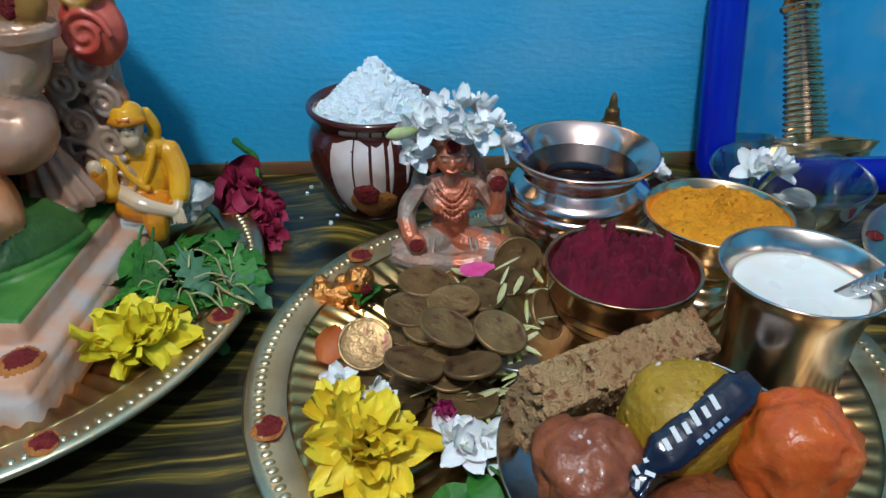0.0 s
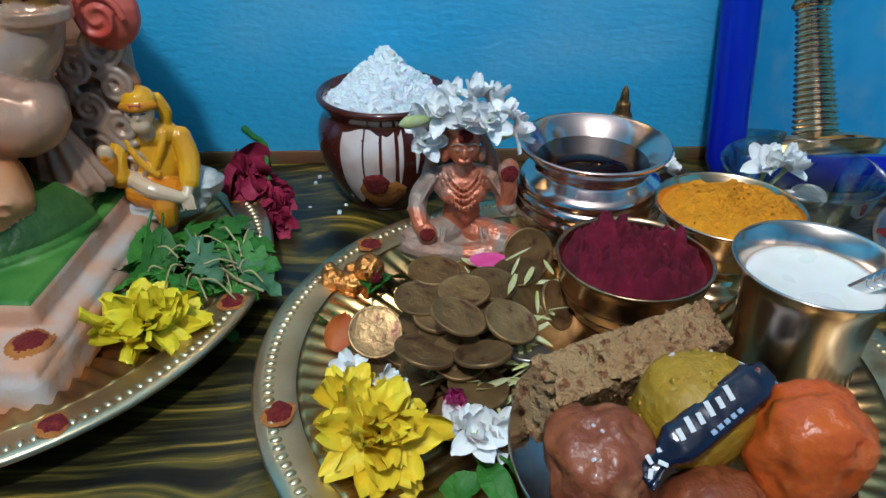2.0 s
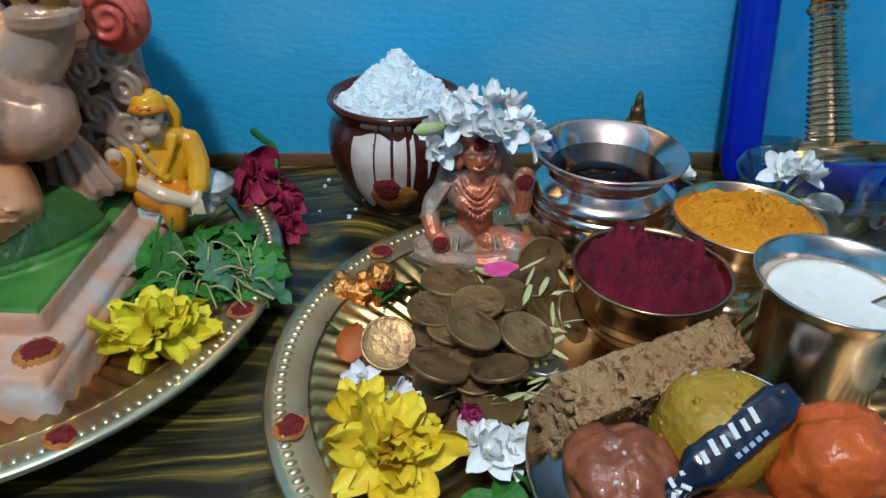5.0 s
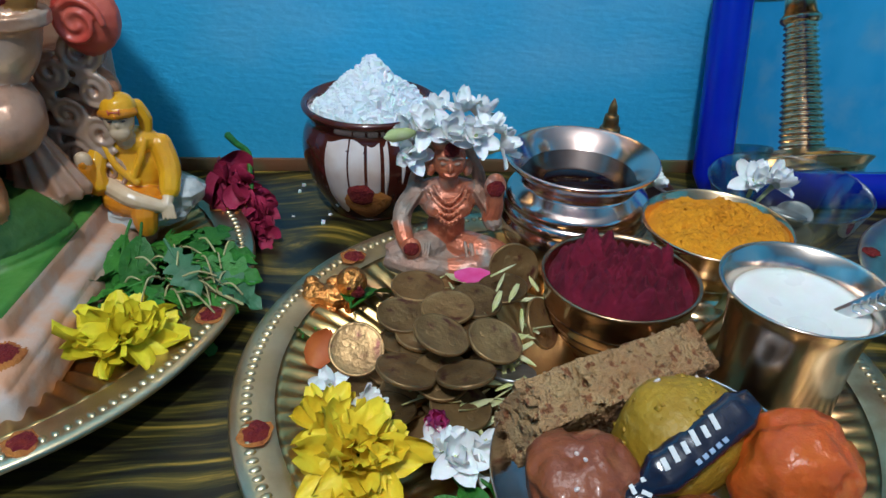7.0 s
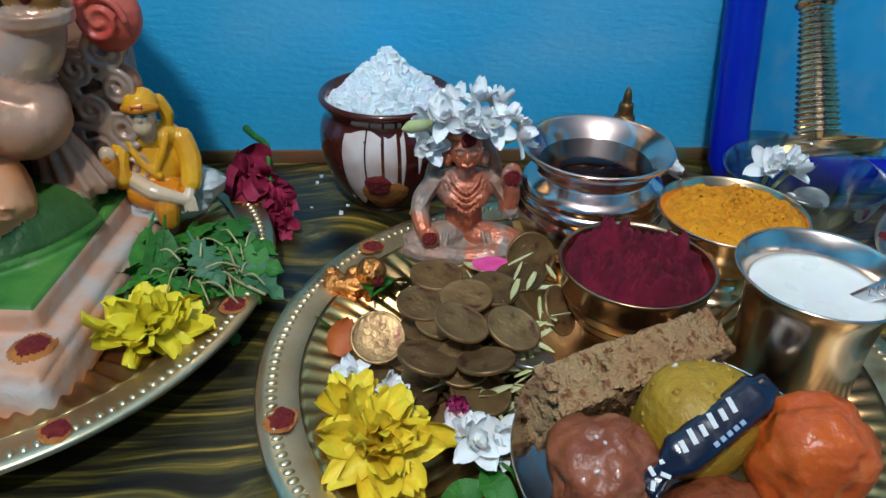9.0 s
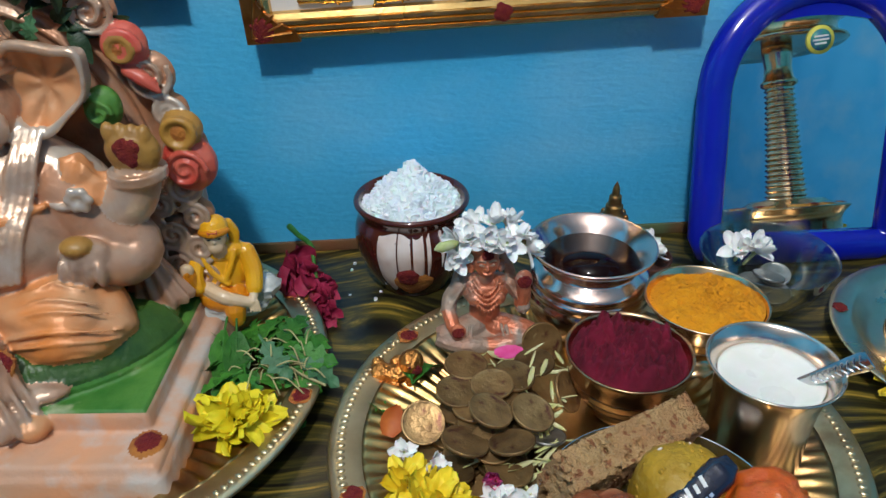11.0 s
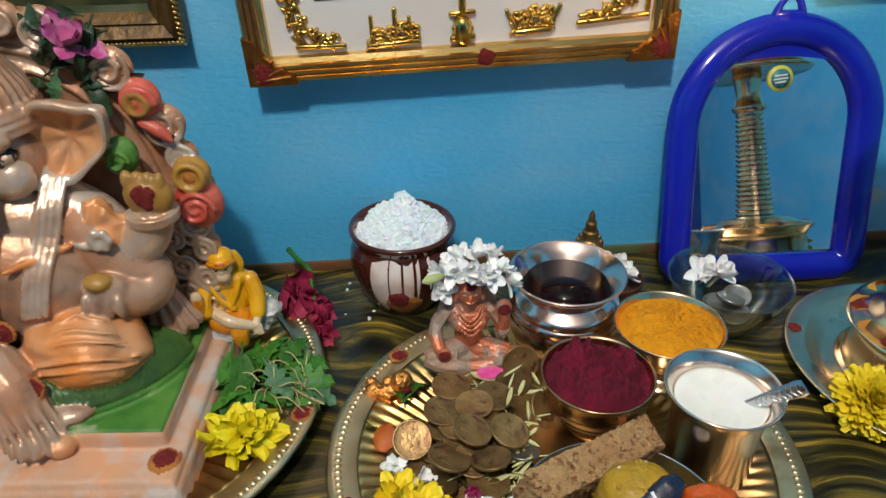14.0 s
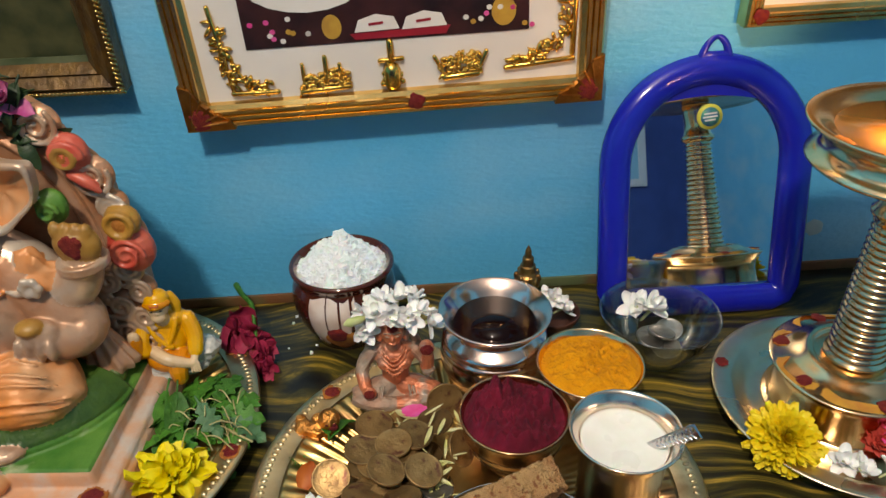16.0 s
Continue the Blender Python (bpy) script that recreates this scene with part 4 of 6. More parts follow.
bm = bmesh.new()


def slab(bm, x0, y0, x1, y1, z0, z1, inset, slot, bev=0.004):
    """A block with sloping sides and soft edges."""
    lo = [(x0, y0), (x1, y0), (x1, y1), (x0, y1)]
    hi = [(x0 + inset, y0 + inset), (x1 - inset, y0 + inset), (x1 - inset, y1 - inset), (x0 + inset, y1 - inset)]
    a = [bm.verts.new((*p, z0)) for p in lo]
    b = [bm.verts.new((*p, z1)) for p in hi]
    fs = [bm.faces.new(a[::-1]), bm.faces.new(b)] + [bm.faces.new((a[i], a[(i + 1) % 4], b[(i + 1) % 4], b[i])) for i in range(4)]
    for f in fs:
        f.material_index = slot
    bmesh.ops.bevel(bm, geom=list({e for f in fs for e in f.edges}), offset=bev, segments=3, affect="EDGES", profile=0.5, material=slot)


def ear_fan(bm, sx):
    """A broad hollow ear with a rolled pale edge."""
    rim = [(0.036, 0.232), (0.046, 0.243), (0.058, 0.2435), (0.072, 0.2405), (0.085, 0.239), (0.0865, 0.228), (0.083, 0.213), (0.070, 0.201), (0.057, 0.191), (0.047, 0.190), (0.040, 0.196), (0.035, 0.214)]
    line = glide([Vector((x, 0, z)) for x, z in rim + rim[:1]], [1] * 13, 3)[0][:-1]
    n = len(line)
    cx, cz = 0.058, 0.217
    rows = (0.2, 0.45, 0.68, 0.86, 1.0)
    for side in (0, 1):
        c = bm.verts.new((GX + sx * cx, 0.404 + 0.007 * side, cz))
        last = None
        for s in rows:
            ring = []
            for k, p in enumerate(line):
                y = 0.404 - 0.011 * s ** 2.2 + 0.0022 * math.sin(7 * 2 * math.pi * k / n) * s * (1 - s) * 3
                if side:
                    y = 0.411 - 0.006 * s
                ring.append(bm.verts.new((GX + sx * (cx + (p[0] - cx) * s), y, cz + (p[2] - cz) * s)))
            for k in range(n):
                q = (k + 1) % n
                f = bm.faces.new((c, ring[k], ring[q]) if last is None else (last[k], ring[k], ring[q], last[q]))
                f.material_index = 2
            last = ring
        if side == 0:
            front = last
    for k in range(n):
        bm.faces.new((front[k], last[k], last[(k + 1) % n], front[(k + 1) % n])).material_index = 1
    top = [(GX + sx * x, 0.3925, z) for x, z in rim[:6]]
    tube(bm, top, [0.002, 0.0036, 0.0038, 0.0034, 0.003, 0.002], 8, 1)
    tube(bm, [(GX + sx * x, 0.3930, z) for x, z in rim[5:]], [0.002, 0.0017, 0.0022, 0.0032, 0.0036, 0.003, 0.002], 8, 1)


slab(bm, -0.392, 0.264, -0.166, 0.452, 0.0042, 0.028, 0.004, 7, 0.005)
slab(bm, -0.388, 0.270, -0.171, 0.452, 0.027, 0.0325, 0.003, 7, 0.002)
slab(bm, -0.374, 0.300, -0.184, 0.452, 0.031, 0.0455, 0.002, 7, 0.003)
slab(bm, -0.3715, 0.303, -0.1870, 0.450, 0.0445, 0.0468, 0.0006, 3, 0.0008)
# back arch with its scrolls
out = []
for i in range(41):
    a = math.pi * i / 40
    out.append((GX + 0.121 * math.cos(a) * (1 + 0.02 * math.cos(14 * a)), 0.152 + 0.139 * math.sin(a) * (1 + 0.02 * math.cos(14 * a))))
out = [(GX + 0.118, 0.044), (GX + 0.122, 0.09)] + out + [(GX - 0.122, 0.09), (GX - 0.118, 0.044)]
f0 = bm.faces.new([bm.verts.new((x, 0.436, z)) for x, z in out])
ex = bmesh.ops.extrude_face_region(bm, geom=[f0])
for v in ex["geom"]:
    if isinstance(v, bmesh.types.BMVert):
        v.co.y += 0.018
# inner border ridges of the arch
for rr in (0.78, 0.70):
    tube(bm, [(GX + 0.132 * rr * math.cos(math.pi * i / 30), 0.435, 0.152 + 0.15 * rr * math.sin(math.pi * i / 30)) for i in range(31)], 0.0026, 6, 0)
rg = random.Random(12)
for i in range(17):
    a = math.pi * (i + 0.5) / 17
    x, z = GX + 0.123 * math.cos(a), 0.152 + 0.138 * math.sin(a)
    big = 0.0155 if i % 2 == 0 else 0.0115
    sl = 0
    ball(bm, (x, 0.434, z), (big, 0.008, big), slot=sl, seg=12)
    spiral(bm, (x, 0.4255, z), big * 0.95, 1.9, 0.0023, slot=1, hand=1 if i % 2 else -1, start=a)
for sx in (1, -1):
    # scrolls down the sides
    for j, (dx, z, r) in enumerate(((0.117, 0.137, 0.0135), (0.100, 0.124, 0.0125), (0.121, 0.113, 0.0120), (0.103, 0.099, 0.0130), (0.120, 0.088, 0.0130), (0.088, 0.108, 0.0100), (0.103, 0.074, 0.0135), (0.086, 0.085, 0.0110), (0.119, 0.062, 0.0150), (0.098, 0.054, 0.0110))):
        ball(bm, (GX + sx * dx, 0.434, z), (r, 0.008, r), slot=0, seg=10)
        spiral(bm, (GX + sx * dx, 0.4250, z), r * 0.95, 2.0, 0.0022, slot=1, hand=sx * (1 if j % 2 else -1), start=j * 1.3)
    # coloured rosettes
    ball(bm, (GX + sx * 0.126, 0.425, 0.155), (0.0185, 0.013, 0.020), slot=5)
    spiral(bm, (GX + sx * 0.126, 0.4125, 0.155), 0.014, 1.9, 0.0022, slot=5, hand=sx)
    ball(bm, (GX + sx * 0.126, 0.424, 0.180), (0.0135, 0.010, 0.013), slot=6)
    tube(bm, [(GX + sx * 0.126 + 0.0098 * math.cos(0.5 * k), 0.4145, 0.180 + 0.0095 * math.sin(0.5 * k)) for k in range(14)], 0.0028, 6, 6)
    ball(bm, (GX + sx * 0.126, 0.4165, 0.180), (0.0058, 0.0035, 0.0056), slot=9, seg=10)
    ball(bm, (GX + sx * 0.100, 0.428, 0.234), (0.0145, 0.010, 0.015), slot=5)
    spiral(bm, (GX + sx * 0.100, 0.418, 0.234), 0.0125, 1.2, 0.0032, slot=5, hand=sx)
    tube(bm, [(GX + sx * 0.101 + 0.0072 * math.cos(0.5 * k), 0.4165, 0.234 + 0.0072 * math.sin(0.5 * k)) for k in range(14)], 0.0024, 6, 6)
    ball(bm, (GX + sx * 0.101, 0.4180, 0.234), (0.0050, 0.0035, 0.0050), slot=9, seg=10)
    tube(bm, [(GX + sx * 0.100, 0.421, 0.220), (GX + sx * 0.110, 0.420, 0.214), (GX + sx * 0.118, 0.420, 0.206)], [0.004, 0.005, 0.002], 8, 5)
    # green leaf, ear, arms, hands
    for q in range(5):
        ball(bm, (GX + sx * 0.084, 0.412 - 0.001 * q, 0.199 + 0.002 * q), (0.0125 - 0.0022 * q, 0.008, 0.015 - 0.003 * q), (0, sx * 15, 0), slot=3, seg=12)
    spiral(bm, (GX + sx * 0.084, 0.403, 0.198), 0.0085, 1.5, 0.0017, slot=3, hand=sx)
    ear_fan(bm, sx)
    tube(bm, [(GX + sx * 0.030, 0.402, 0.172), (GX + sx * 0.055, 0.401, 0.158), (GX + sx * 0.078, 0.398, 0.138), (GX + sx * 0.094, 0.396, 0.145), (GX + sx * 0.103, 0.396, 0.162)], [0.020, 0.020, 0.0185, 0.017, 0.014], 32, 1)
    ball(bm, (GX + sx * 0.104, 0.394, 0.178), (0.0175, 0.010, 0.0165), slot=6)
    for q in range(4):
        ball(bm, (GX + sx * (0.0925 + 0.0072 * q), 0.3925, 0.1905 - 0.0008 * q), (0.0044, 0.0052, 0.0075), slot=6, seg=8)
    for dx, dz, rr in ((0, 0, 0.0065), (0.004, 0.004, 0.0042), (-0.004, 0.003, 0.0045), (0.002, -0.0055, 0.0035), (-0.002, 0.007, 0.003)):
        blob(bm, pose(GX + sx * 0.104 + dx, 0.3845, 0.180 + dz, 90), rr, 0.0018, 8)
    for q in (0.160, 0.164):
        tube(bm, [(GX + sx * 0.103 + 0.0165 * math.cos(t), 0.396 + 0.0165 * math.sin(t), q) for t in (2 * math.pi * k / 16 for k in range(17))], 0.0022, 6, 1)
    tube(bm, [(GX + sx * 0.042, 0.396, 0.160), (GX + sx * 0.068, 0.394, 0.134), (GX + sx * 0.089, 0.392, 0.112), (GX + sx * 0.087, 0.380, 0.106), (GX + sx * 0.078, 0.370, 0.112)], [0.021, 0.021, 0.0195, 0.017, 0.013], 32, 0)
    ball(bm, (GX + sx * 0.065, 0.3915, 0.153), (0.024, 0.0118, 0.021), (0, sx * 30, 0), slot=2, seg=14, rough=0.5, seed=8)
    tube(bm, [(GX + sx * 0.050, 0.3775, 0.153), (GX + sx * 0.062, 0.3735, 0.149), (GX + sx * 0.078, 0.3735, 0.156)], [0.0016, 0.0024, 0.0016], 6, 1)
    for q in range(6):
        a = 2 * math.pi * q / 6
        ball(bm, (GX + sx * 0.073 + 0.0058 * math.cos(a), 0.3725, 0.155 + 0.0058 * math.sin(a)), (0.0038, 0.003, 0.0038), slot=1, seg=8)
    ball(bm, (GX + sx * 0.071, 0.366, 0.118), (0.0165, 0.011, 0.013), slot=0)
    for q in range(4):
        ball(bm, (GX + sx * (0.059 + 0.0075 * q), 0.358, 0.112 - 0.0005 * q), (0.0042, 0.006, 0.0095), slot=0, seg=8)
    ball(bm, (GX + sx * 0.069, 0.361, 0.129), (0.010, 0.009, 0.006), slot=6)
    # leg under the draped cloth, with folds
    ball(bm, (GX + sx * 0.052, 0.356, 0.080), (0.042, 0.035, 0.027), (0, sx * 14, 0), slot=2, seg=44, rough=0.12, seed=5)
    for q in range(6):
        s = q / 5 + (0.05 if q % 2 else 0)
        pts = []
        for k in range(9):
            u = k / 8
            az, el = radians(200 + 120 * u), radians(58 - 95 * s + 26 * math.sin(math.pi * u))
            pts.append((GX + sx * (0.052 - 0.0428 * math.cos(az) * math.cos(el)), 0.356 + 0.0358 * math.sin(az) * math.cos(el), 0.080 + 0.029 * math.sin(el) - sx * 0.0))
        tube(bm, pts, [0.0008, 0.0011, 0.0014, 0.0016, 0.0016, 0.0016, 0.0014, 0.0011, 0.0008], 6, 2)
    rows = []
    for z, rr, lean in ((0.122, 0.006, 0.0), (0.108, 0.009, 0.001), (0.092, 0.014, 0.003), (0.076, 0.020, 0.007), (0.064, 0.025, 0.010), (0.058, 0.023, 0.010)):
        rows.append([bm.verts.new((GX + sx * (0.084 + lean) + rr * 0.85 * math.cos(t) * (1 + 0.13 * math.sin(11 * t)), 0.404 + rr * 0.6 * math.sin(t) * (1 + 0.13 * math.sin(11 * t)), z)) for t in (2 * math.pi * k / 66 for k in range(66))])
    for ra, rb in zip(rows, rows[1:]):
        for k in range(66):
            bm.faces.new((ra[k], ra[(k + 1) % 66], rb[(k + 1) % 66], rb[k])).material_index = 0
    bm.faces.new(rows[0]).material_index = 0
    bm.faces.new(rows[-1]).material_index = 0
    ball(bm, (GX + sx * 0.034, 0.318, 0.052), (0.030, 0.016, 0.008), slot=0)
# seat of leaves: a dark scalloped garland round the legs
for i in range(72):
    a = math.pi * (1.02 + 0.96 * i / 71)
    x, y = GX + 0.110 * math.cos(a), 0.387 + 0.078 * math.sin(a)
    tube(bm, [(x - 0.016 * math.cos(a), y - 0.012 * math.sin(a), 0.0715), (x - 0.006 * math.cos(a), y - 0.005 * math.sin(a), 0.0645), (x + 0.002 * math.cos(a), y + 0.002 * math.sin(a), 0.0535)], [0.0014, 0.0020, 0.0024], 8, 4)
    ball(bm, (x + 0.003 * math.cos(a), y + 0.003 * math.sin(a), 0.0500), (0.0034, 0.0027, 0.0026), (0, 30, math.degrees(a)), slot=3, seg=10)
r = bmesh.ops.create_uvsphere(bm, u_segments=32, v_segments=12, radius=1)
for v in r["verts"]:
    v.co = Vector((GX + v.co.x * 0.108, 0.390 + v.co.y * 0.078, 0.054 + v.co.z * 0.022))
for f in {f for v in r["verts"] for f in v.link_faces}:
    f.material_index = 4
# belly, chest bands, head, trunk, crown
ball(bm, (GX, 0.388, 0.120), (0.062, 0.048, 0.058), slot=0, seg=48)
ball(bm, (GX, 0.396, 0.160), (0.058, 0.036, 0.034), slot=1, seg=40)
for q in range(4):
    for sx in (1, -1):
        tube(bm, [(GX + sx * (0.040 + 0.0042 * q), 0.390 + 0.001 * q, 0.194), (GX + sx * (0.038 + 0.0042 * q), 0.3725 + 0.002 * q, 0.178), (GX + sx * (0.034 + 0.0042 * q), 0.3655 + 0.002 * q, 0.160), (GX + sx * (0.029 + 0.0042 * q), 0.3485 + 0.0018 * q, 0.138), (GX + sx * (0.023 + 0.0042 * q), 0.3425 + 0.0012 * q, 0.112)], 0.0021, 6, 1)
tube(bm, [(GX + 0.022, 0.3420, 0.150), (GX + 0.036, 0.3600, 0.149), (GX + 0.052, 0.3710, 0.152)], [0.002, 0.0028, 0.0024], 6, 2)
ball(bm, (GX, 0.398, 0.208), (0.042, 0.034, 0.038), slot=0, seg=40)
tube(bm, [(GX, 0.372, 0.205), (GX + 0.001, 0.356, 0.188), (GX + 0.001, 0.347, 0.165), (GX, 0.340, 0.140), (GX - 0.004, 0.334, 0.118), (GX - 0.014, 0.330, 0.104), (GX - 0.026, 0.330, 0.104), (GX - 0.030, 0.332, 0.114)], [0.021, 0.019, 0.0165, 0.0145, 0.0125, 0.0115, 0.010, 0.008], 14, 6)
for sx in (1, -1):
    ball(bm, (GX + sx * 0.024, 0.3785, 0.200), (0.017, 0.013, 0.015), slot=1, seg=16)
    ball(bm, (GX + sx * 0.022, 0.3730, 0.228), (0.015, 0.008, 0.008), slot=1, seg=14)
    ball(bm, (GX + sx * 0.0275, 0.3740, 0.2155), (0.0100, 0.0040, 0.0044), (0, sx * -14, sx * 32), slot=10, seg=14)
    ball(bm, (GX + sx * 0.0275, 0.3725, 0.2150), (0.0088, 0.0040, 0.0036), (0, sx * -14, sx * 32), slot=1, seg=14)
    ball(bm, (GX + sx * 0.0270, 0.3695, 0.2150), (0.0034, 0.0022, 0.0034), slot=10, seg=10)
    tube(bm, [(GX + sx * 0.016, 0.3670, 0.2245), (GX + sx * 0.026, 0.3685, 0.2270), (GX + sx * 0.035, 0.3750, 0.2245)], 0.0011, 5, 10)
    tube(bm, [(GX + sx * 0.016, 0.364, 0.190), (GX + sx * 0.022, 0.352, 0.186)], [0.004, 0.002], 8, 1)
lathe_rows = [(0, 0.224), (0.040, 0.228), (0.042, 0.234), (0.038, 0.238), (0.036, 0.252), (0.028, 0.268), (0.016, 0.280), (0.006, 0.292), (0, 0.296)]
b2 = lathe(lathe_rows, 28)
for v in b2.verts:
    v.co += Vector((GX, 0.402, 0))
me_tmp = bpy.data.meshes.new("crown")
b2.to_mesh(me_tmp)
b2.free()
bm.from_mesh(me_tmp)
bpy.data.meshes.remove(me_tmp)
for z, r in ((0.229, 0.0425), (0.2335, 0.0430), (0.2380, 0.0415), (0.2425, 0.0395)):
    tube(bm, [(GX + r * math.cos(0.2 * k), 0.402 + r * math.sin(0.2 * k), z) for k in range(33)], 0.0021, 6, 0 if r < 0.042 else 1)
for i in range(34):
    a = 2 * math.pi * i / 34
    tube(bm, [(GX + 0.039 * math.cos(a), 0.402 + 0.039 * math.sin(a), 0.238), (GX + 0.036 * math.cos(a), 0.402 + 0.036 * math.sin(a), 0.254), (GX + 0.020 * math.cos(a), 0.402 + 0.020 * math.sin(a), 0.277)], 0.0015, 5, 0)
# front foot and mouse on the plinth, tilak dabs
ball(bm, (GX + 0.030, 0.300, 0.044), (0.018, 0.017, 0.013), slot=0, rough=0.2)
ball(bm, (GX + 0.046, 0.297, 0.040), (0.010, 0.010, 0.008), slot=2)
for q in range(8):
    c, d = 0.0185 * math.cos(radians(-165 + 23 * q)), 0.0185 * math.sin(radians(-165 + 23 * q))
    tube(bm, [(GX + 0.002 + c, 0.324 + d, 0.088), (GX + 0.015 + c, 0.315 + d, 0.073), (GX + 0.026 + c * 1.05, 0.306 + d, 0.054), (GX + 0.030 + c * 1.15, 0.302 + d * 1.1, 0.042)], [0.0012, 0.0018, 0.0021, 0.0016], 8, 0)
tube(bm, [(GX + 0.025, 0.308, 0.055), (GX + 0.015, 0.315, 0.075), (GX + 0.0, 0.325, 0.085)], [0.016, 0.018, 0.020], 12, 0)
for k, (p, rr) in enumerate(((pose(-0.184, 0.291, 0.0326, -4, 0, 0), 0.0095), (pose(GX + 0.030, 0.3125, 0.077, 62, 0, 8), 0.0085), (pose(GX + 0.012, 0.3335, 0.108, 80), 0.008))):
    blob(bm, p, rr * 1.2, 0.0014, 9)
    blob(bm, p @ pose(0, 0, 0.0008), rr * 0.85, 0.0018, 8)
bm = melt("deity_statue", bm, SM, 0.0013, 1)
thing("deity_statue", "large elephant-headed statue in pearl, orange and green paint", "statue", bm=bm, material=SM)

# ---- small seated figure in yellow ----
M_YROBE = mat("glossy_yellow_robe", (0.82, 0.44, 0.010), (0.74, 0.34, 0.008), 50, 0.22, coat=0.5, bump=0.12, bscale=160)
M_SKIN = mat("cream_glazed_figure", (0.72, 0.55, 0.36), (0.62, 0.44, 0.26), 60, 0.25, coat=0.4)
M_ROCK = mat("pale_grey_figure_base", (0.50, 0.51, 0.48), (0.38, 0.40, 0.37), 60, 0.4, coat=0.2, bump=0.2)
M_OROBE = mat("orange_robe_shade", (0.62, 0.20, 0.008), (0.66, 0.27, 0.01), 50, 0.25, coat=0.4)
bm = bmesh.new()
bx = bmesh.new()
# local origin at the base's middle; the figure looks a little to its right
ball(bm, (0, 0.004, 0.010), (0.030, 0.019, 0.011), slot=2, rough=0.25, seed=4, seg=18)
ball(bm, (0.024, 0.004, 0.019), (0.013, 0.012, 0.010), slot=2, rough=0.3, seed=7)
ball(bm, (0, 0.006, 0.036), (0.0165, 0.012, 0.022), slot=0, seg=18)
ball(bm, (0.001, 0.005, 0.053), (0.0165, 0.0105, 0.0085), slot=0, seg=16)
ball(bm, (-0.001, -0.004, 0.019), (0.019, 0.013, 0.010), (0, 10, 0), slot=3, seg=16)
tube(bm, [(0.006, -0.002, 0.020), (0.004, -0.013, 0.016), (0.004, -0.015, 0.006)], [0.009, 0.008, 0.006], 10, 3)
tube(bm, [(-0.014, -0.004, 0.030), (-0.002, -0.014, 0.026), (0.010, -0.015, 0.021), (0.016, -0.014, 0.018)], [0.0052, 0.0050, 0.0042, 0.0036], 10, 1)
tube(bm, [(-0.016, 0.003, 0.050), (-0.019, -0.004, 0.040), (-0.018, -0.007, 0.032)], [0.0062, 0.006, 0.0055], 10, 0)
tube(bm, [(-0.0195, -0.005, 0.030), (-0.0225, -0.008, 0.038), (-0.0225, -0.009, 0.045)], [0.0060, 0.0054, 0.0050], 14, 3)
ball(bm, (-0.0228, -0.010, 0.0490), (0.0050, 0.0034, 0.0052), slot=1, seg=14)
dab(bx, (0, 0, 0), 0.0024, pose(-0.0225, -0.0136, 0.0475, 88), 0.0005, 61, 3)
tube(bm, [(0.0165, 0.004, 0.051), (0.0200, -0.001, 0.038), (0.0190, -0.008, 0.026)], [0.0066, 0.0066, 0.0060], 12, 0)
tube(bm, [(0.0188, -0.009, 0.026), (0.017, -0.015, 0.020)], [0.0036, 0.0030], 8, 1)
for q in range(4):
    tube(bm, [(0.015 + 0.0016 * q, -0.016, 0.020), (0.0145 + 0.0022 * q, -0.0185, 0.013)], [0.0013, 0.0009], 6, 1)
tube(bm, [(-0.012, -0.002, 0.055), (-0.007, -0.0055, 0.042), (0.002, -0.0065, 0.032)], [0.002, 0.0024, 0.0024], 8, 0)
tube(bm, [(0.010, -0.002, 0.056), (0.006, -0.0055, 0.046), (0.001, -0.0065, 0.036)], [0.002, 0.0022, 0.002], 8, 0)
tube(bm, [(0, -0.002, 0.056), (0, -0.004, 0.063)], [0.0055, 0.005], 10, 1)
ball(bm, (-0.001, -0.004, 0.070), (0.0082, 0.0082, 0.0100), slot=1, seg=16)
ball(bm, (-0.001, -0.001, 0.0755), (0.0098, 0.0096, 0.0085), slot=0, seg=16)
tube(bm, [(-0.0095, -0.005, 0.0735), (-0.001, -0.0128, 0.0750), (0.0078, -0.005, 0.0735)], [0.0022, 0.0025, 0.0022], 8, 3)
tube(bm, [(0.008, 0.003, 0.075), (0.011, 0.004, 0.066), (0.010, 0.004, 0.056)], [0.0038, 0.0042, 0.0030], 8, 0)
for sx in (-1, 1):
    ball(bx, (-0.001 + sx * 0.0034, -0.0119, 0.0712), (0.0013, 0.0006, 0.0006), slot=4, seg=8)
    tube(bx, [(-0.001 + sx * 0.0014, -0.0124, 0.0722), (-0.001 + sx * 0.0036, -0.0122, 0.0729), (-0.001 + sx * 0.0056, -0.0108, 0.0722)], 0.00018, 5, 4)
ball(bm, (-0.001, -0.0119, 0.0690), (0.0010, 0.0011, 0.0020), slot=1, seg=8)
ball(bm, (-0.001, -0.0086, 0.0635), (0.0056, 0.0038, 0.0050), slot=1, seg=14)
tube(bx, [(-0.0035, -0.0142, 0.0772), (0.0015, -0.0146, 0.0772)], 0.00035, 5, 5)
for sx in (-1, 1):
    tube(bx, [(-0.001 + sx * 0.0026, -0.0143, 0.0760), (-0.001 + sx * 0.0030, -0.0140, 0.0784)], 0.00035, 5, 5)
thing("seated_figurine", "small glossy yellow-robed seated figurine with cream skin", "figurine", pose(-0.1690, 0.4310, 0.0230, 0, 0, 14) @ Matrix.Scale(1.06, 4), bm=add_to(melt("seated_figurine", bm, [], 0.0006, 1), bx), material=[M_YROBE, M_SKIN, M_ROCK, M_OROBE, M_BLACK, M_SRED])

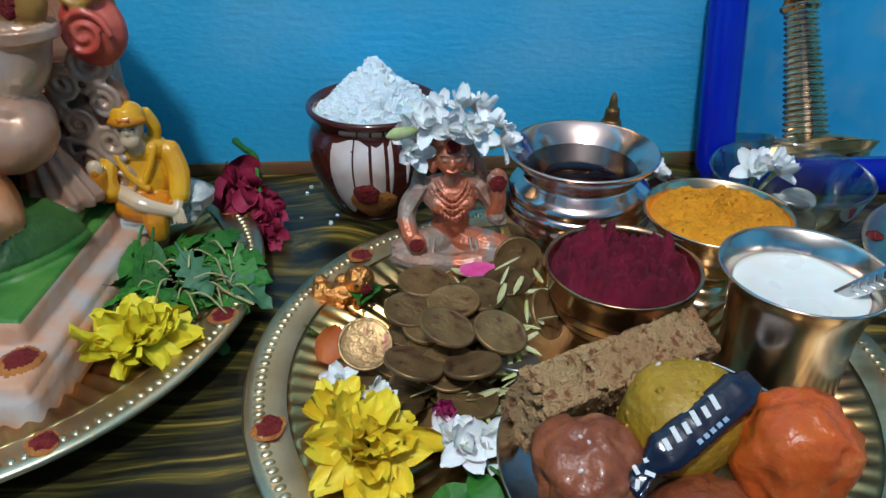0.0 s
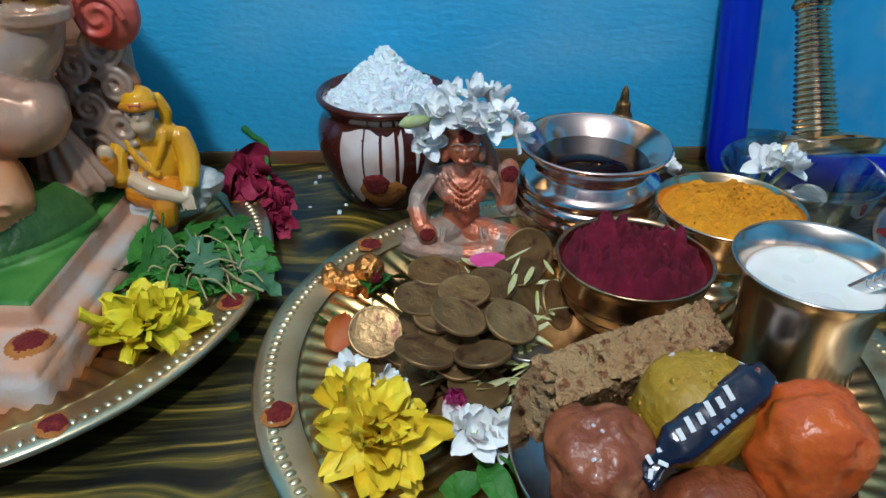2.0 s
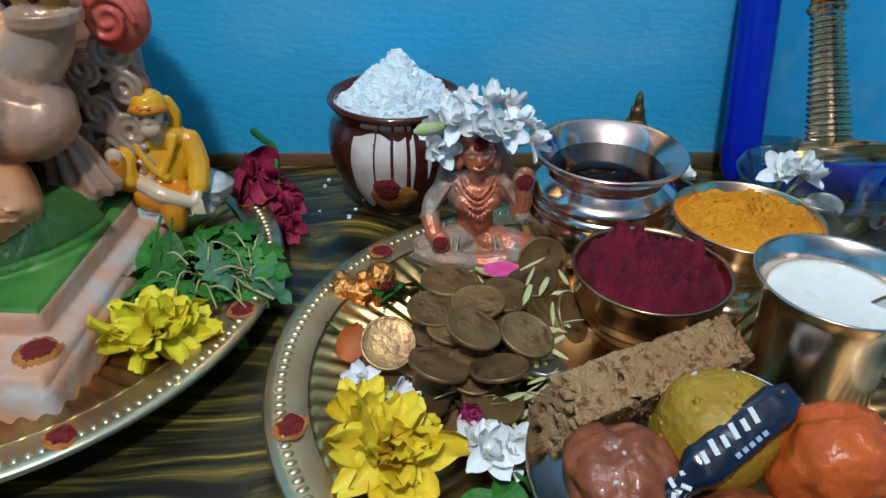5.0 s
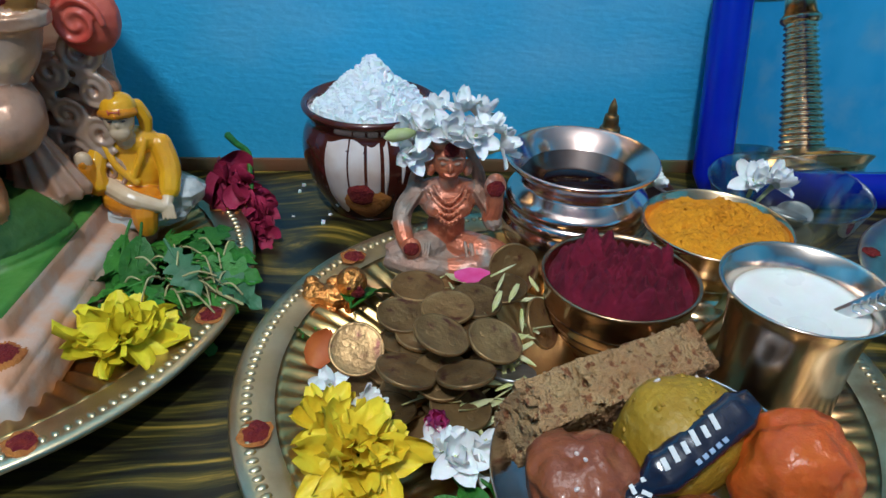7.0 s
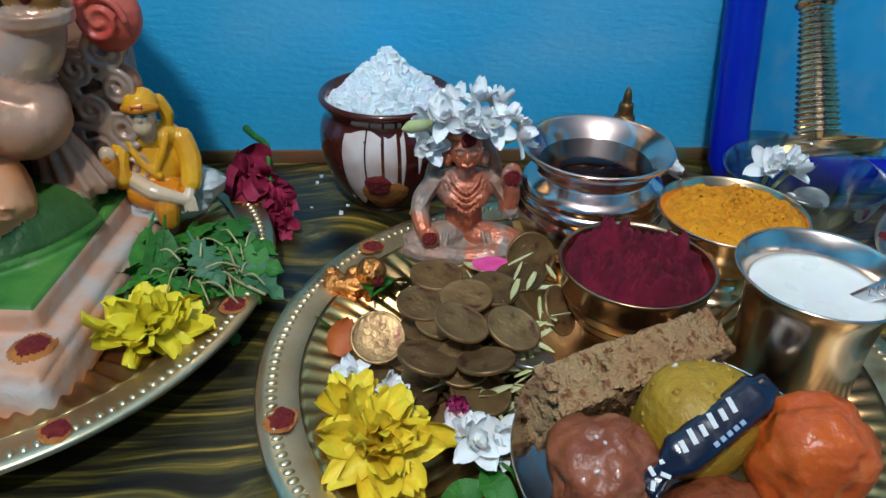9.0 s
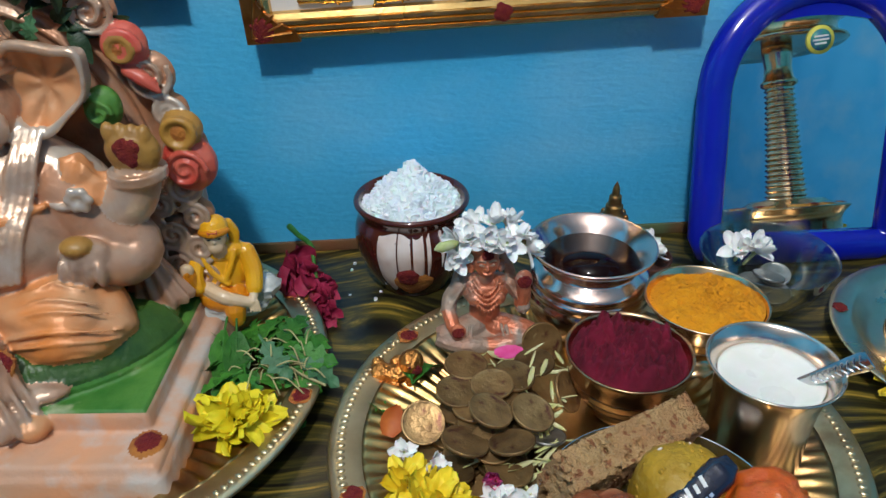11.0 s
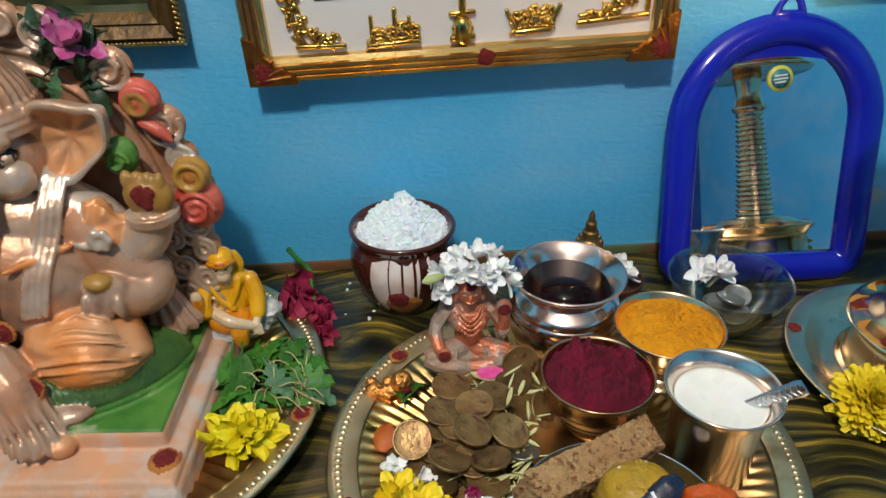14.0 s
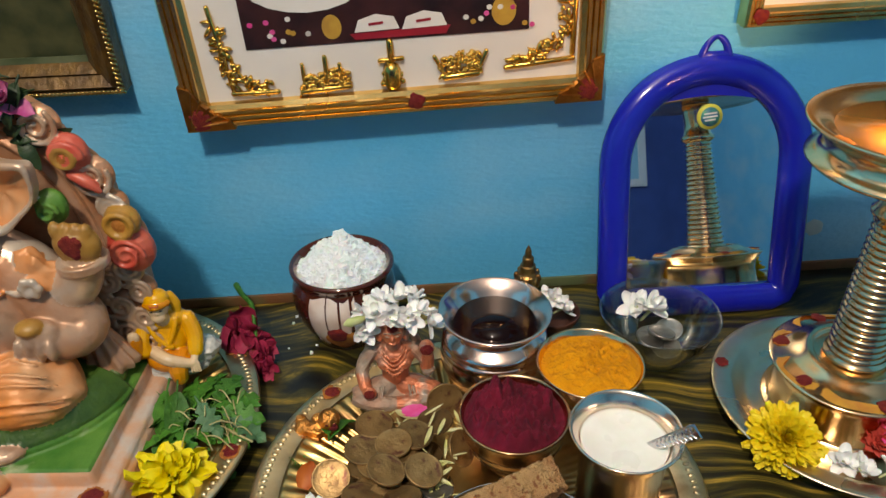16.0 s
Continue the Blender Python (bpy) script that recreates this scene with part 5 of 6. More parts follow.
# ---- copper-painted goddess idol on the tray ----
M_IDOL = mat("worn_copper_idol", (0.62, 0.185, 0.085), (0.50, 0.17, 0.09), 45, 0.32, 0.35, bump=0.6, bscale=180, c3=(0.36, 0.33, 0.27), s3=40, t3=(0.54, 0.66))
M_IDOLG = mat("grey_worn_idol_cloth", (0.33, 0.27, 0.21), (0.42, 0.22, 0.14), 50, 0.5, 0.2, bump=0.7, bscale=200)
bm = bmesh.new()
bx = bmesh.new()
ball(bm, (0, 0, 0.006), (0.032, 0.019, 0.008), slot=1, rough=0.15, seg=18)
for sx in (-1, 1):
    tube(bm, [(sx * 0.008, -0.002, 0.014), (sx * 0.023, -0.009, 0.013), (sx * 0.030, -0.010, 0.010), (sx * 0.016, -0.018, 0.009), (-sx * 0.004, -0.019, 0.008)], [0.010, 0.010, 0.0085, 0.0075, 0.005], 12, 0 if sx > 0 else 1)
    for q in range(6):
        tube(bm, [(sx * (0.010 + 0.0035 * q), -0.012 - 0.0006 * q, 0.022 - 0.0012 * q), (sx * (0.012 + 0.003 * q), -0.020, 0.012)], 0.0011, 5, 1)
    ball(bm, (sx * 0.0068, -0.0080, 0.0435), (0.0068, 0.0058, 0.0060), slot=0, seg=14)
    # arms
    tube(bm, [(sx * 0.0165, 0.002, 0.050), (sx * 0.024, 0.000, 0.040), (sx * 0.026, -0.006, 0.032)], [0.0062, 0.0058, 0.0055], 10, 1)
    for q in range(6):
        tube(bm, [(sx * (0.015 + 0.0016 * q), -0.004 + 0.001 * q, 0.052 - 0.001 * q), (sx * (0.022 + 0.0012 * q), -0.0065 + 0.0012 * q, 0.041 - 0.0012 * q), (sx * (0.0265 + 0.0010 * q), -0.010 + 0.0016 * q, 0.029)], [0.0010, 0.0013, 0.0010], 6, 1)
tube(bm, [(-0.026, -0.006, 0.032), (-0.024, -0.014, 0.026), (-0.021, -0.018, 0.020)], [0.0055, 0.005, 0.0042], 10, 0)
ball(bm, (-0.0205, -0.0200, 0.023), (0.0056, 0.0030, 0.0072), slot=0, seg=18)
blob(bm, pose(-0.0208, -0.0226, 0.024, 78), 0.0044, 0.0010, 2)
tube(bm, [(0.025, -0.004, 0.034), (0.0265, -0.006, 0.044), (0.0255, -0.007, 0.053)], [0.0055, 0.005, 0.0045], 10, 0)
ball(bm, (0.0255, -0.0078, 0.0575), (0.0062, 0.0032, 0.0088), slot=0, seg=18)
blob(bm, pose(0.0255, -0.0108, 0.0575, 82), 0.0052, 0.0010, 2)
ball(bm, (0, 0.001, 0.026), (0.0112, 0.0090, 0.016), slot=0, seg=16)
ball(bm, (0, 0.000, 0.044), (0.0165, 0.0095, 0.011), slot=0, seg=16)
ball(bm, (0, 0.002, 0.052), (0.0185, 0.0080, 0.006), slot=0, seg=14)
tube(bm, [(0, 0, 0.053), (0, -0.002, 0.062)], [0.006, 0.0056], 10, 0)
for q, (w, zz) in enumerate(((0.0085, 0.0530), (0.0105, 0.0500), (0.0118, 0.0470), (0.0100, 0.0430))):
    tube(bm, [(-w, -0.004, zz + 0.003), (-w * 0.6, -0.0100 - 0.0012 * q, zz - 0.001), (0, -0.0120 - 0.0018 * q, zz - 0.004), (w * 0.6, -0.0100 - 0.0012 * q, zz - 0.001), (w, -0.004, zz + 0.003)], 0.0010, 6, 0)
    for k in range(9):
        s = k / 8 * 2 - 1
        ball(bx, (s * w * 0.85, -0.0125 - 0.0018 * q + 0.006 * s * s, zz - 0.0042 + 0.0045 * s * s), (0.0012, 0.0010, 0.0014), slot=0, seg=6)
ball(bm, (0, -0.0025, 0.072), (0.0092, 0.0088, 0.0112), slot=0, seg=18)
ball(bm, (0, -0.0115, 0.0705), (0.0014, 0.0018, 0.0028), slot=0, seg=8)
for sx in (-1, 1):
    ball(bm, (sx * 0.0036, -0.0102, 0.0732), (0.0020, 0.0009, 0.0010), slot=1, seg=8)
    tube(bm, [(sx * 0.0015, -0.0107, 0.0760), (sx * 0.0040, -0.0104, 0.0768), (sx * 0.0068, -0.0088, 0.0755)], 0.0006, 5, 1)
    ball(bm, (sx * 0.0102, -0.001, 0.066), (0.0030, 0.0030, 0.0052), slot=0, seg=10)
    for q in range(6):
        tube(bm, [(sx * 0.006, 0.001, 0.081), (sx * (0.012 + 0.001 * q), 0.003, 0.074 - 0.002 * q), (sx * (0.016 + 0.0012 * q), 0.006, 0.058 - 0.003 * q), (sx * (0.019 + 0.001 * q), 0.008, 0.044 - 0.003 * q)], [0.002, 0.0028, 0.0026, 0.0016], 6, 1)
tube(bm, [(-0.0028, -0.0102, 0.0662), (0, -0.0110, 0.0656), (0.0028, -0.0102, 0.0662)], 0.0009, 6, 0)
ball(bm, (0, 0.001, 0.083), (0.0110, 0.0095, 0.0080), slot=0, seg=14)
dab(bx, (0, 0, 0), 0.0052, pose(0.0005, -0.0098, 0.0812, 75), 0.0018, 91, 2)
thing("goddess_idol", "worn copper-coloured seated goddess idol with kumkum dabs", "idol", pose(0.0235, 0.3960, 0.0265, 0, 0, 4) @ Matrix.Diagonal((1.0, 1.0, 0.94, 1)), bm=add_to(melt("goddess_idol", bm, [], 0.0006, 1), bx), material=[M_IDOL, M_IDOLG, M_TILAK])

# little gilt crawling figurine at the tray's edge
bm = bmesh.new()
for p, s in (((0, 0, 0.0095), (0.011, 0.008, 0.0078)), ((-0.010, 0.003, 0.009), (0.0085, 0.0075, 0.0085)), ((-0.004, -0.008, 0.004), (0.006, 0.004, 0.004)), ((0.008, -0.006, 0.006), (0.0035, 0.0035, 0.006)), ((0.011, 0.003, 0.006), (0.0035, 0.0035, 0.006)), ((-0.014, -0.005, 0.005), (0.005, 0.004, 0.005)), ((-0.012, 0.009, 0.013), (0.005, 0.004, 0.006)), ((0.002, 0.006, 0.016), (0.006, 0.004, 0.004))):
    ball(bm, p, s, seg=12, rough=0.12, seed=p[0] * 100)
ball(bm, (0.010, -0.002, 0.0205), (0.0088, 0.0086, 0.0086), seg=16)
for sx in (-1, 1):
    ball(bm, (0.0105 + 0.0028 * sx, -0.0098, 0.0215), (0.0014, 0.0008, 0.0010), slot=1, seg=6)
ball(bm, (0.0125, -0.0096, 0.0178), (0.0042, 0.0016, 0.0034), slot=1, seg=8)
thing("gilt_figurine", "tiny shiny orange-gilt crawling figurine on the tray", "figurine", pose(-0.0385, 0.3660, 0.0095, 0, 0, 12), bm=melt("gilt_figurine", bm, [], 0.0006, 1), material=[mat("orange_gilt", (0.85, 0.38, 0.10), (0.60, 0.20, 0.04), 60, 0.3, 1.0, bump=0.9, bscale=200, bdist=0.004), M_TILAK])

# small brass spired figurine and its clay dish behind the copper pot
bm = lathe(smooth_profile([(0, 0), (0.012, 0.0), (0.012, 0.006), (0.0095, 0.010), (0.0125, 0.018), (0.0118, 0.026), (0.0085, 0.030), (0.0075, 0.037), (0.0060, 0.038), (0.0052, 0.046), (0.0036, 0.047), (0.0028, 0.054), (0, 0.060)], 3), 20)
for i in range(14):
    a = 2 * math.pi * i / 14
    ball(bm, (0.0110 * math.cos(a), 0.0110 * math.sin(a), 0.022 + 0.004 * (i % 2)), (0.0026, 0.0026, 0.004), seg=6)
thing("brass_figurine", "small dark brass spired deity figurine", "figurine", pose(0.1425, 0.5345, 0.0225), bm=bm, material=mat("old_brass", (0.42, 0.25, 0.08), (0.28, 0.13, 0.05), 80, 0.35, 0.9, bump=0.5, bscale=300, c3=(0.2, 0.03, 0.02), s3=60))
thing("wooden_stand", "small dark wooden stand under the brass figurine", "stand", pose(0.1425, 0.5345, 0), bm=lathe(smooth_profile([(0, 0), (0.017, 0), (0.018, 0.003), (0.015, 0.008), (0.014, 0.016), (0.0165, 0.020), (0.0165, 0.0222), (0, 0.0222)], 3), 32), material=M_CLAYGLAZE)
dish = thing("clay_dish", "small dark clay dish with a blossom", "dish", pose(0.1650, 0.5110, 0))
part("body", lathe(smooth_profile([(0, 0), (0.015, 0), (0.018, 0.003), (0.0245, 0.016), (0.0262, 0.022), (0.0250, 0.0232), (0.0225, 0.018), (0.014, 0.008), (0, 0.007)], 3), 40), mat("dark_clay", (0.06, 0.022, 0.014), (0.10, 0.035, 0.02), 50, 0.5, bump=0.3), dish)

# ---- coins ----
M_COIN = mat("tarnished_brass_coin", (0.31, 0.19, 0.075), (0.19, 0.11, 0.042), 70, 0.40, 0.6, bump=0.8, bscale=420, rvar=0.12, vary=0.40, c3=(0.11, 0.035, 0.022), s3=150, t3=(0.60, 0.72), bdist=0.0005)
M_SCOIN = mat("dull_silver_coin", (0.42, 0.41, 0.38), (0.33, 0.31, 0.27), 120, 0.36, 0.9, bump=0.6, bscale=420, vary=0.12, bdist=0.0005)


def coin_mesh(name, R, material, seed):
    bm = lathe([(0, 0.00195), (R * 0.40, 0.00195), (R * 0.86, 0.0019), (R * 0.89, 0.00205), (R * 0.92, 0.00225), (R * 0.97, 0.00225), (R, 0.0021), (R, 0.0004), (R * 0.97, 0.0), (0, 0.0)], 40)
    rg = random.Random(seed)
    for i in range(9):
        ball(bm, (rg.uniform(-0.3, 0.3) * R, rg.uniform(-0.45, 0.45) * R, 0.0019), (R * rg.uniform(0.08, 0.2), R * rg.uniform(0.10, 0.26), 0.00015), (0, 0, rg.uniform(0, 180)), seg=8)
    for i in range(22):
        a = 2 * math.pi * i / 22
        if i % 11 not in (0, 1):
            ball(bm, (0.72 * R * math.cos(a), 0.72 * R * math.sin(a), 0.0018), (R * 0.05, R * 0.02, 0.00012), (0, 0, math.degrees(a)), seg=6)
    return mesh_of(name, bm, material)


CM = [coin_mesh("coin", 0.0138, M_COIN, s) for s in (1, 2, 3)]
SC = coin_mesh("coin", 0.0125, M_SCOIN, 6)


def coin(i, x, y, z, rx=0, ry=0, rz=0, me=None, label="round tarnished brass coin in the heap on the tray", group="coins heaped on the tray", s=1.0):
    ob = new("coin", me or CM[i % 3])
    ob.matrix_world = pose(x, y, z, rx, ry, rz) @ Matrix.Scale(s, 4)
    return tagged(ob, label, "coin", group)


TOPC = ((-0.0187, 0.3066, 0.031, 34, -6, 20), (0.0221, 0.2989, 0.0475, 17, 2, 80), (0.0067, 0.2826, 0.0385, 18, -3, 140), (0.0479, 0.3034, 0.0415, 16, 10, 30), (0.0343, 0.2802, 0.0400, 18, 2, 200),
        (0.0091, 0.3513, 0.0375, 1, 2, 60), (0.0028, 0.3268, 0.0370, 4, -4, 100), (0.0267, 0.3690, 0.0300, 2, 3, 10), (0.0623, 0.3800, 0.0330, 66, 8, 15), (0.0552, 0.3561, 0.0350, 3, 2, 250),
        (0.0741, 0.3340, 0.0300, 48, 32, 40), (0.0321, 0.2739, 0.0260, 8, 2, 70), (-0.0016, 0.2753, 0.0215, 10, -4, 190), (0.0570, 0.2973, 0.0270, 14, 12, 130), (-0.0198, 0.2888, 0.0160, 6, -8, 170),
        (0.0255, 0.3293, 0.0405, 4, 0, 300), (0.0233, 0.2859, 0.0340, 14, -4, 20), (0.0455, 0.2599, 0.0150, 4, 4, 10), (0.0425, 0.3750, 0.0270, 4, 5, 90), (0.0400, 0.3400, 0.0380, 5, 3, 20))
for i, c in enumerate(TOPC):
    if i == 8:
        coin(i, *c, label="upright tarnished brass coin with a copper-red relief", s=1.12)
    elif i == 13:
        coin(i, *c, me=SC, label="dull grey metal coin tucked into the heap", s=0.95)
    else:
        coin(i, *c, s=1.0 + 0.05 * (i % 3 == 2))
# lower layers that carry the heap
rg = random.Random(77)
for lay, (zz, spread, cnt) in enumerate(((0.0042, 0.046, 12), (0.0085, 0.042, 10), (0.0130, 0.036, 9), (0.0175, 0.031, 8), (0.0220, 0.026, 7), (0.0265, 0.022, 6), (0.031, 0.018, 5), (0.0345, 0.013, 3))):
    for i in range(cnt):
        a = 2 * math.pi * (i + 0.37 * lay) / cnt
        d = spread * (0.55 + 0.45 * rg.random()) * (0.5 if i % 3 == 0 else 1)
        coin(i + lay, 0.025 + d * math.cos(a), 0.318 + 1.15 * d * math.sin(a), zz, rg.uniform(-5, 9), rg.uniform(-6, 6), rg.uniform(0, 360))
for i, (x, y, z, rx, ry) in enumerate(((0.262, 0.462, 0.0150, 12, -10), (0.248, 0.468, 0.0190, 8, 12), (0.268, 0.480, 0.0210, -8, -18), (0.253, 0.484, 0.0120, -6, 4), (0.258, 0.470, 0.0260, 14, -6))):
    coin(i, x, y, z, rx, ry, 40 * i, SC, "dull silver coin lying in the glass bowl", "coins in the glass bowl")

# ---- blossoms ----
M_JAS = mat("white_petal", (0.94, 0.93, 0.92), (0.88, 0.88, 0.86), 120, 0.5, bump=0.15, bscale=300, sss=0.15)
M_JTUBE = mat("pale_green_tube", (0.42, 0.48, 0.18), (0.58, 0.60, 0.34), 100, 0.5)
M_YEL = mat("yellow_petal", (0.86, 0.68, 0.03), (0.82, 0.56, 0.012), 110, 0.55, bump=0.25, bscale=220, sss=0.1)
M_YEL2 = mat("lemon_petal", (0.80, 0.68, 0.02), (0.72, 0.57, 0.008), 110, 0.55, bump=0.25, bscale=220, sss=0.1)
M_LEAF = mat("green_leaf", (0.026, 0.13, 0.010), (0.05, 0.19, 0.018), 90, 0.58, bump=0.4, bscale=260, vary=0.25)
M_SLEAF = mat("silvery_leaf", (0.07, 0.18, 0.08), (0.045, 0.13, 0.05), 90, 0.55, bump=0.3, bscale=260)
M_DRY = mat("dry_stalk", (0.46, 0.44, 0.20), (0.34, 0.28, 0.12), 90, 0.7)
M_MAROON = mat("wilted_rose_petal", (0.20, 0.006, 0.028), (0.36, 0.02, 0.07), 60, 0.6, bump=0.4, bscale=160)
M_SLIVER = mat("pale_green_sliver", (0.50, 0.50, 0.17), (0.58, 0.54, 0.30), 120, 0.6)

JP = []
for s in range(3):
    rg = random.Random(s)
    JP.append(mesh_of("petal", petal(bmesh.new(), 0.0160, 0.0100, Matrix(), 0.34, (-0.26, 0.04, 0.30)[s], nl=9, tip=0.6, wob=0.008, rnd=rg, ruffle=0.04, blunt=0.62), M_JAS))
JT = mesh_of("tube", tube(bmesh.new(), [(0, 0, -0.012), (0, 0, -0.003), (0, 0, 0.001)], [0.0012, 0.0014, 0.0024], 8), M_JTUBE)


def jasmine(m, group, label, s=1.0, seed=0, n=5, lift=22):
    """One open white blossom: petals round a pale tube."""
    b = thing("jasmine_blossom", label, "flower", m @ Matrix.Scale(s, 4), group)
    rg = random.Random(seed)
    for i in range(2 * n):
        p = new("petal", JP[(i + seed) % 3])
        p.parent = b
        inner = i >= n
        p.matrix_local = pose(0, 0, 0.001 * inner, rg.uniform(-20, 20), -lift - 26 * inner + rg.uniform(-16, 14), 360 / n * (i + 0.5 * inner) + rg.uniform(-14, 14)) @ Matrix.Scale(0.82 if inner else 1.0, 4)
    t = new("tube", JT)
    t.parent = b
    return b


HD = Vector((0.0255, 0.3990, 0.1010))
rg = random.Random(9)
for i, (dx, dy, dz, rx, ry) in enumerate(((-0.014, -0.006, 0.010, 30, -18), (-0.003, -0.009, 0.010, 58, 0), (0.011, -0.009, 0.009, 52, 18), (0.017, -0.004, 0.010, 25, 30), (0.003, 0.003, 0.017, 8, 5), (-0.010, 0.004, 0.014, 5, -22),
                                          (-0.024, -0.006, -0.004, 45, -50), (-0.021, 0.000, 0.003, 25, -55), (0.025, -0.003, 0.000, 40, 48), (0.013, 0.006, 0.013, -10, 22))):
    jasmine(pose(HD.x + dx, HD.y + dy, HD.z + dz, rx, ry, rg.uniform(0, 72)), "white blossoms on the idol's head", "white waxy blossom on the goddess idol's head", 0.88, i, 5 + i % 2, 24)
bud = thing("jasmine_bud", "pale green-white closed bud beside the idol's head", "flower", bm=tube(bmesh.new(), [(0.004, 0.3895, 0.111), (0.000, 0.3865, 0.1115), (-0.0065, 0.383, 0.1115), (-0.010, 0.3815, 0.111)], [0.0016, 0.0032, 0.0036, 0.0012], 10), material=M_JTUBE)
for i, (x, y, z, rx, ry, rz) in enumerate(((0.2375, 0.488, 0.0410, 20, -8, 10), (0.2500, 0.486, 0.0400, 25, 15, 50))):
    jasmine(pose(x, y, z, rx, ry, rz), "white blossoms in the glass bowl", "white blossom lying in the glass bowl on coins", 1.15, i + 3, 6, 24)
for i, (x, y, z, rx, ry, rz) in enumerate(((0.1660, 0.5090, 0.0370, 40, 10, 10), (0.1730, 0.5060, 0.0280, 50, 25, 60), (0.1600, 0.5160, 0.0330, 20, -20, 30))):
    jasmine(pose(x, y, z, rx, ry, rz), "white blossoms in the clay dish", "white blossom in the small clay dish", 0.85, i + 6, 5, 25)
for i, (x, y, z, rx, ry, rz, s) in enumerate(((0.0300, 0.2470, 0.0230, 35, 5, 10, 1.0), (0.0240, 0.2540, 0.0200, 20, -10, 40, 0.9), (0.0400, 0.2530, 0.0190, 30, 25, 0, 0.85), (-0.0300, 0.2940, 0.0190, 30, -20, 20, 0.7), (-0.0120, 0.2780, 0.0210, 30, 10, 70, 0.7))):
    jasmine(pose(x, y, z, rx, ry, rz), "white blossoms on the tray", "bluish white blossom lying on the beaded tray", s, i + 9, 5, 26)
for i, (x, y, z, rx, ry, rz, s) in enumerate(((0.3600, 0.3320, 0.0125, 40, -15, 0, 0.9), (0.3690, 0.3240, 0.0120, 20, 10, 30, 0.85), (0.3880, 0.3180, 0.0165, 30, 20, 40, 0.8))):
    jasmine(pose(x, y, z, rx, ry, rz), "white blossoms on the lamp tray", "white blossom lying on the lamp tray", s, i + 15, 5, 20)


def ruffled(name, label, m, R, n, material, seed, width=0.55, lo=-5, hi=85, wob=0.05, core=None, layers=True, curl=0.2, tip=0.4, ruffle=0.0, chaos=1.0, blunt=None):
    """A full flower: petals in rising whorls over a green calyx."""
    f = thing(name, label, "flower", m)
    rg = random.Random(seed)
    bm = bmesh.new()
    for i in range(n):
        s = i / n
        el = lo + (hi - lo) * s ** 0.9 + rg.uniform(-9, 9) * chaos
        L = R * (1 - 0.5 * s) * rg.uniform(0.82, 1.1)
        mm = pose(0, 0, 0.10 * R + 0.28 * R * s, 0, 0, i * 137.5 + rg.uniform(-8, 8)) @ pose(0.05 * R, 0, 0, 0, -el, 0) @ pose(0, 0, 0, rg.uniform(-22, 22) * chaos)
        petal(bm, L, L * width, mm, 0.25 * rg.uniform(0.3, 1.6), curl * rg.uniform(-1.2, 1) * chaos, nl=6, tip=tip, wob=wob, rnd=rg, ruffle=ruffle, blunt=blunt or (0.75 if ruffle else 0.45))
    part("petals", bm, material, f)
    part("calyx", lathe(smooth_profile([(0, -0.12 * R), (0.16 * R, -0.08 * R), (0.22 * R, 0.10 * R), (0.12 * R, 0.26 * R), (0, 0.30 * R)], 3), 14), core or M_LEAF, f, "green calyx")
    return f


ruffled("yellow_flower", "crumpled bright yellow flower on the tray with the idol", pose(-0.0110, 0.2440, 0.0230, 24, -6, 20), 0.0280, 46, M_YEL, 5, 0.60, -14, 74, 0.012, ruffle=0.13, chaos=2.6, tip=0.8)
ruffled("yellow_flower", "smaller crumpled yellow flower on the beaded tray", pose(-0.0270, 0.2640, 0.0230, 20, -30, 80), 0.0210, 26, M_YEL, 15, 0.55, -12, 70, 0.012, ruffle=0.13, chaos=2.6, tip=0.8)
ruffled("yellow_flower", "crumpled lemon yellow flower beside the statue's plinth", pose(-0.1400, 0.3200, 0.0180, 30, 4, 10), 0.0300, 44, M_YEL2, 6, 0.62, -14, 64, 0.012, ruffle=0.14, chaos=2.6, tip=0.8)
ruffled("chrysanthemum", "dense round yellow chrysanthemum on the lamp tray", pose(0.3205, 0.3480, 0.0190, 34, -10, 0), 0.0290, 420, M_YEL, 7, 0.27, -28, 88, 0.015, curl=0.18, tip=0.8, blunt=0.8)
ruffled("chrysanthemum", "dense yellow chrysanthemum leaning on the lamp's base", pose(0.4560, 0.3600, 0.0230, 34, 14, 30), 0.0280, 420, M_YEL, 8, 0.27, -28, 88, 0.015, curl=0.18, tip=0.8, blunt=0.8)
ruffled("pink_rose", "bright magenta ruffled flower on the lamp tray", pose(0.4085, 0.3310, 0.0220, 48, 6, 0), 0.0250, 60, M_PINK, 9, 0.9, -8, 80, 0.02, ruffle=0.14, chaos=1.8, tip=0.8)
ruffled("coral_flower", "coral red small flower behind the magenta one", pose(0.3930, 0.3440, 0.0180, 30, -20, 0), 0.0160, 30, mat("coral_petal", (0.62, 0.08, 0.05), (0.52, 0.05, 0.04), 90, 0.6), 19, 0.8, -8, 80, 0.05)
pb = thing("pink_bud", "small pink and white petal bud on the tray", "flower", pose(0.0210, 0.2650, 0.0250, 35, 0, 0))
bm = bmesh.new()
rg = random.Random(21)
for i in range(7):
    petal(bm, 0.013, 0.010, pose(0, 0, 0, 0, -50 - 4 * i, 51 * i), 0.3, 0.2, wob=0.04, rnd=rg)
part("petals", bm, M_PINK, pb)
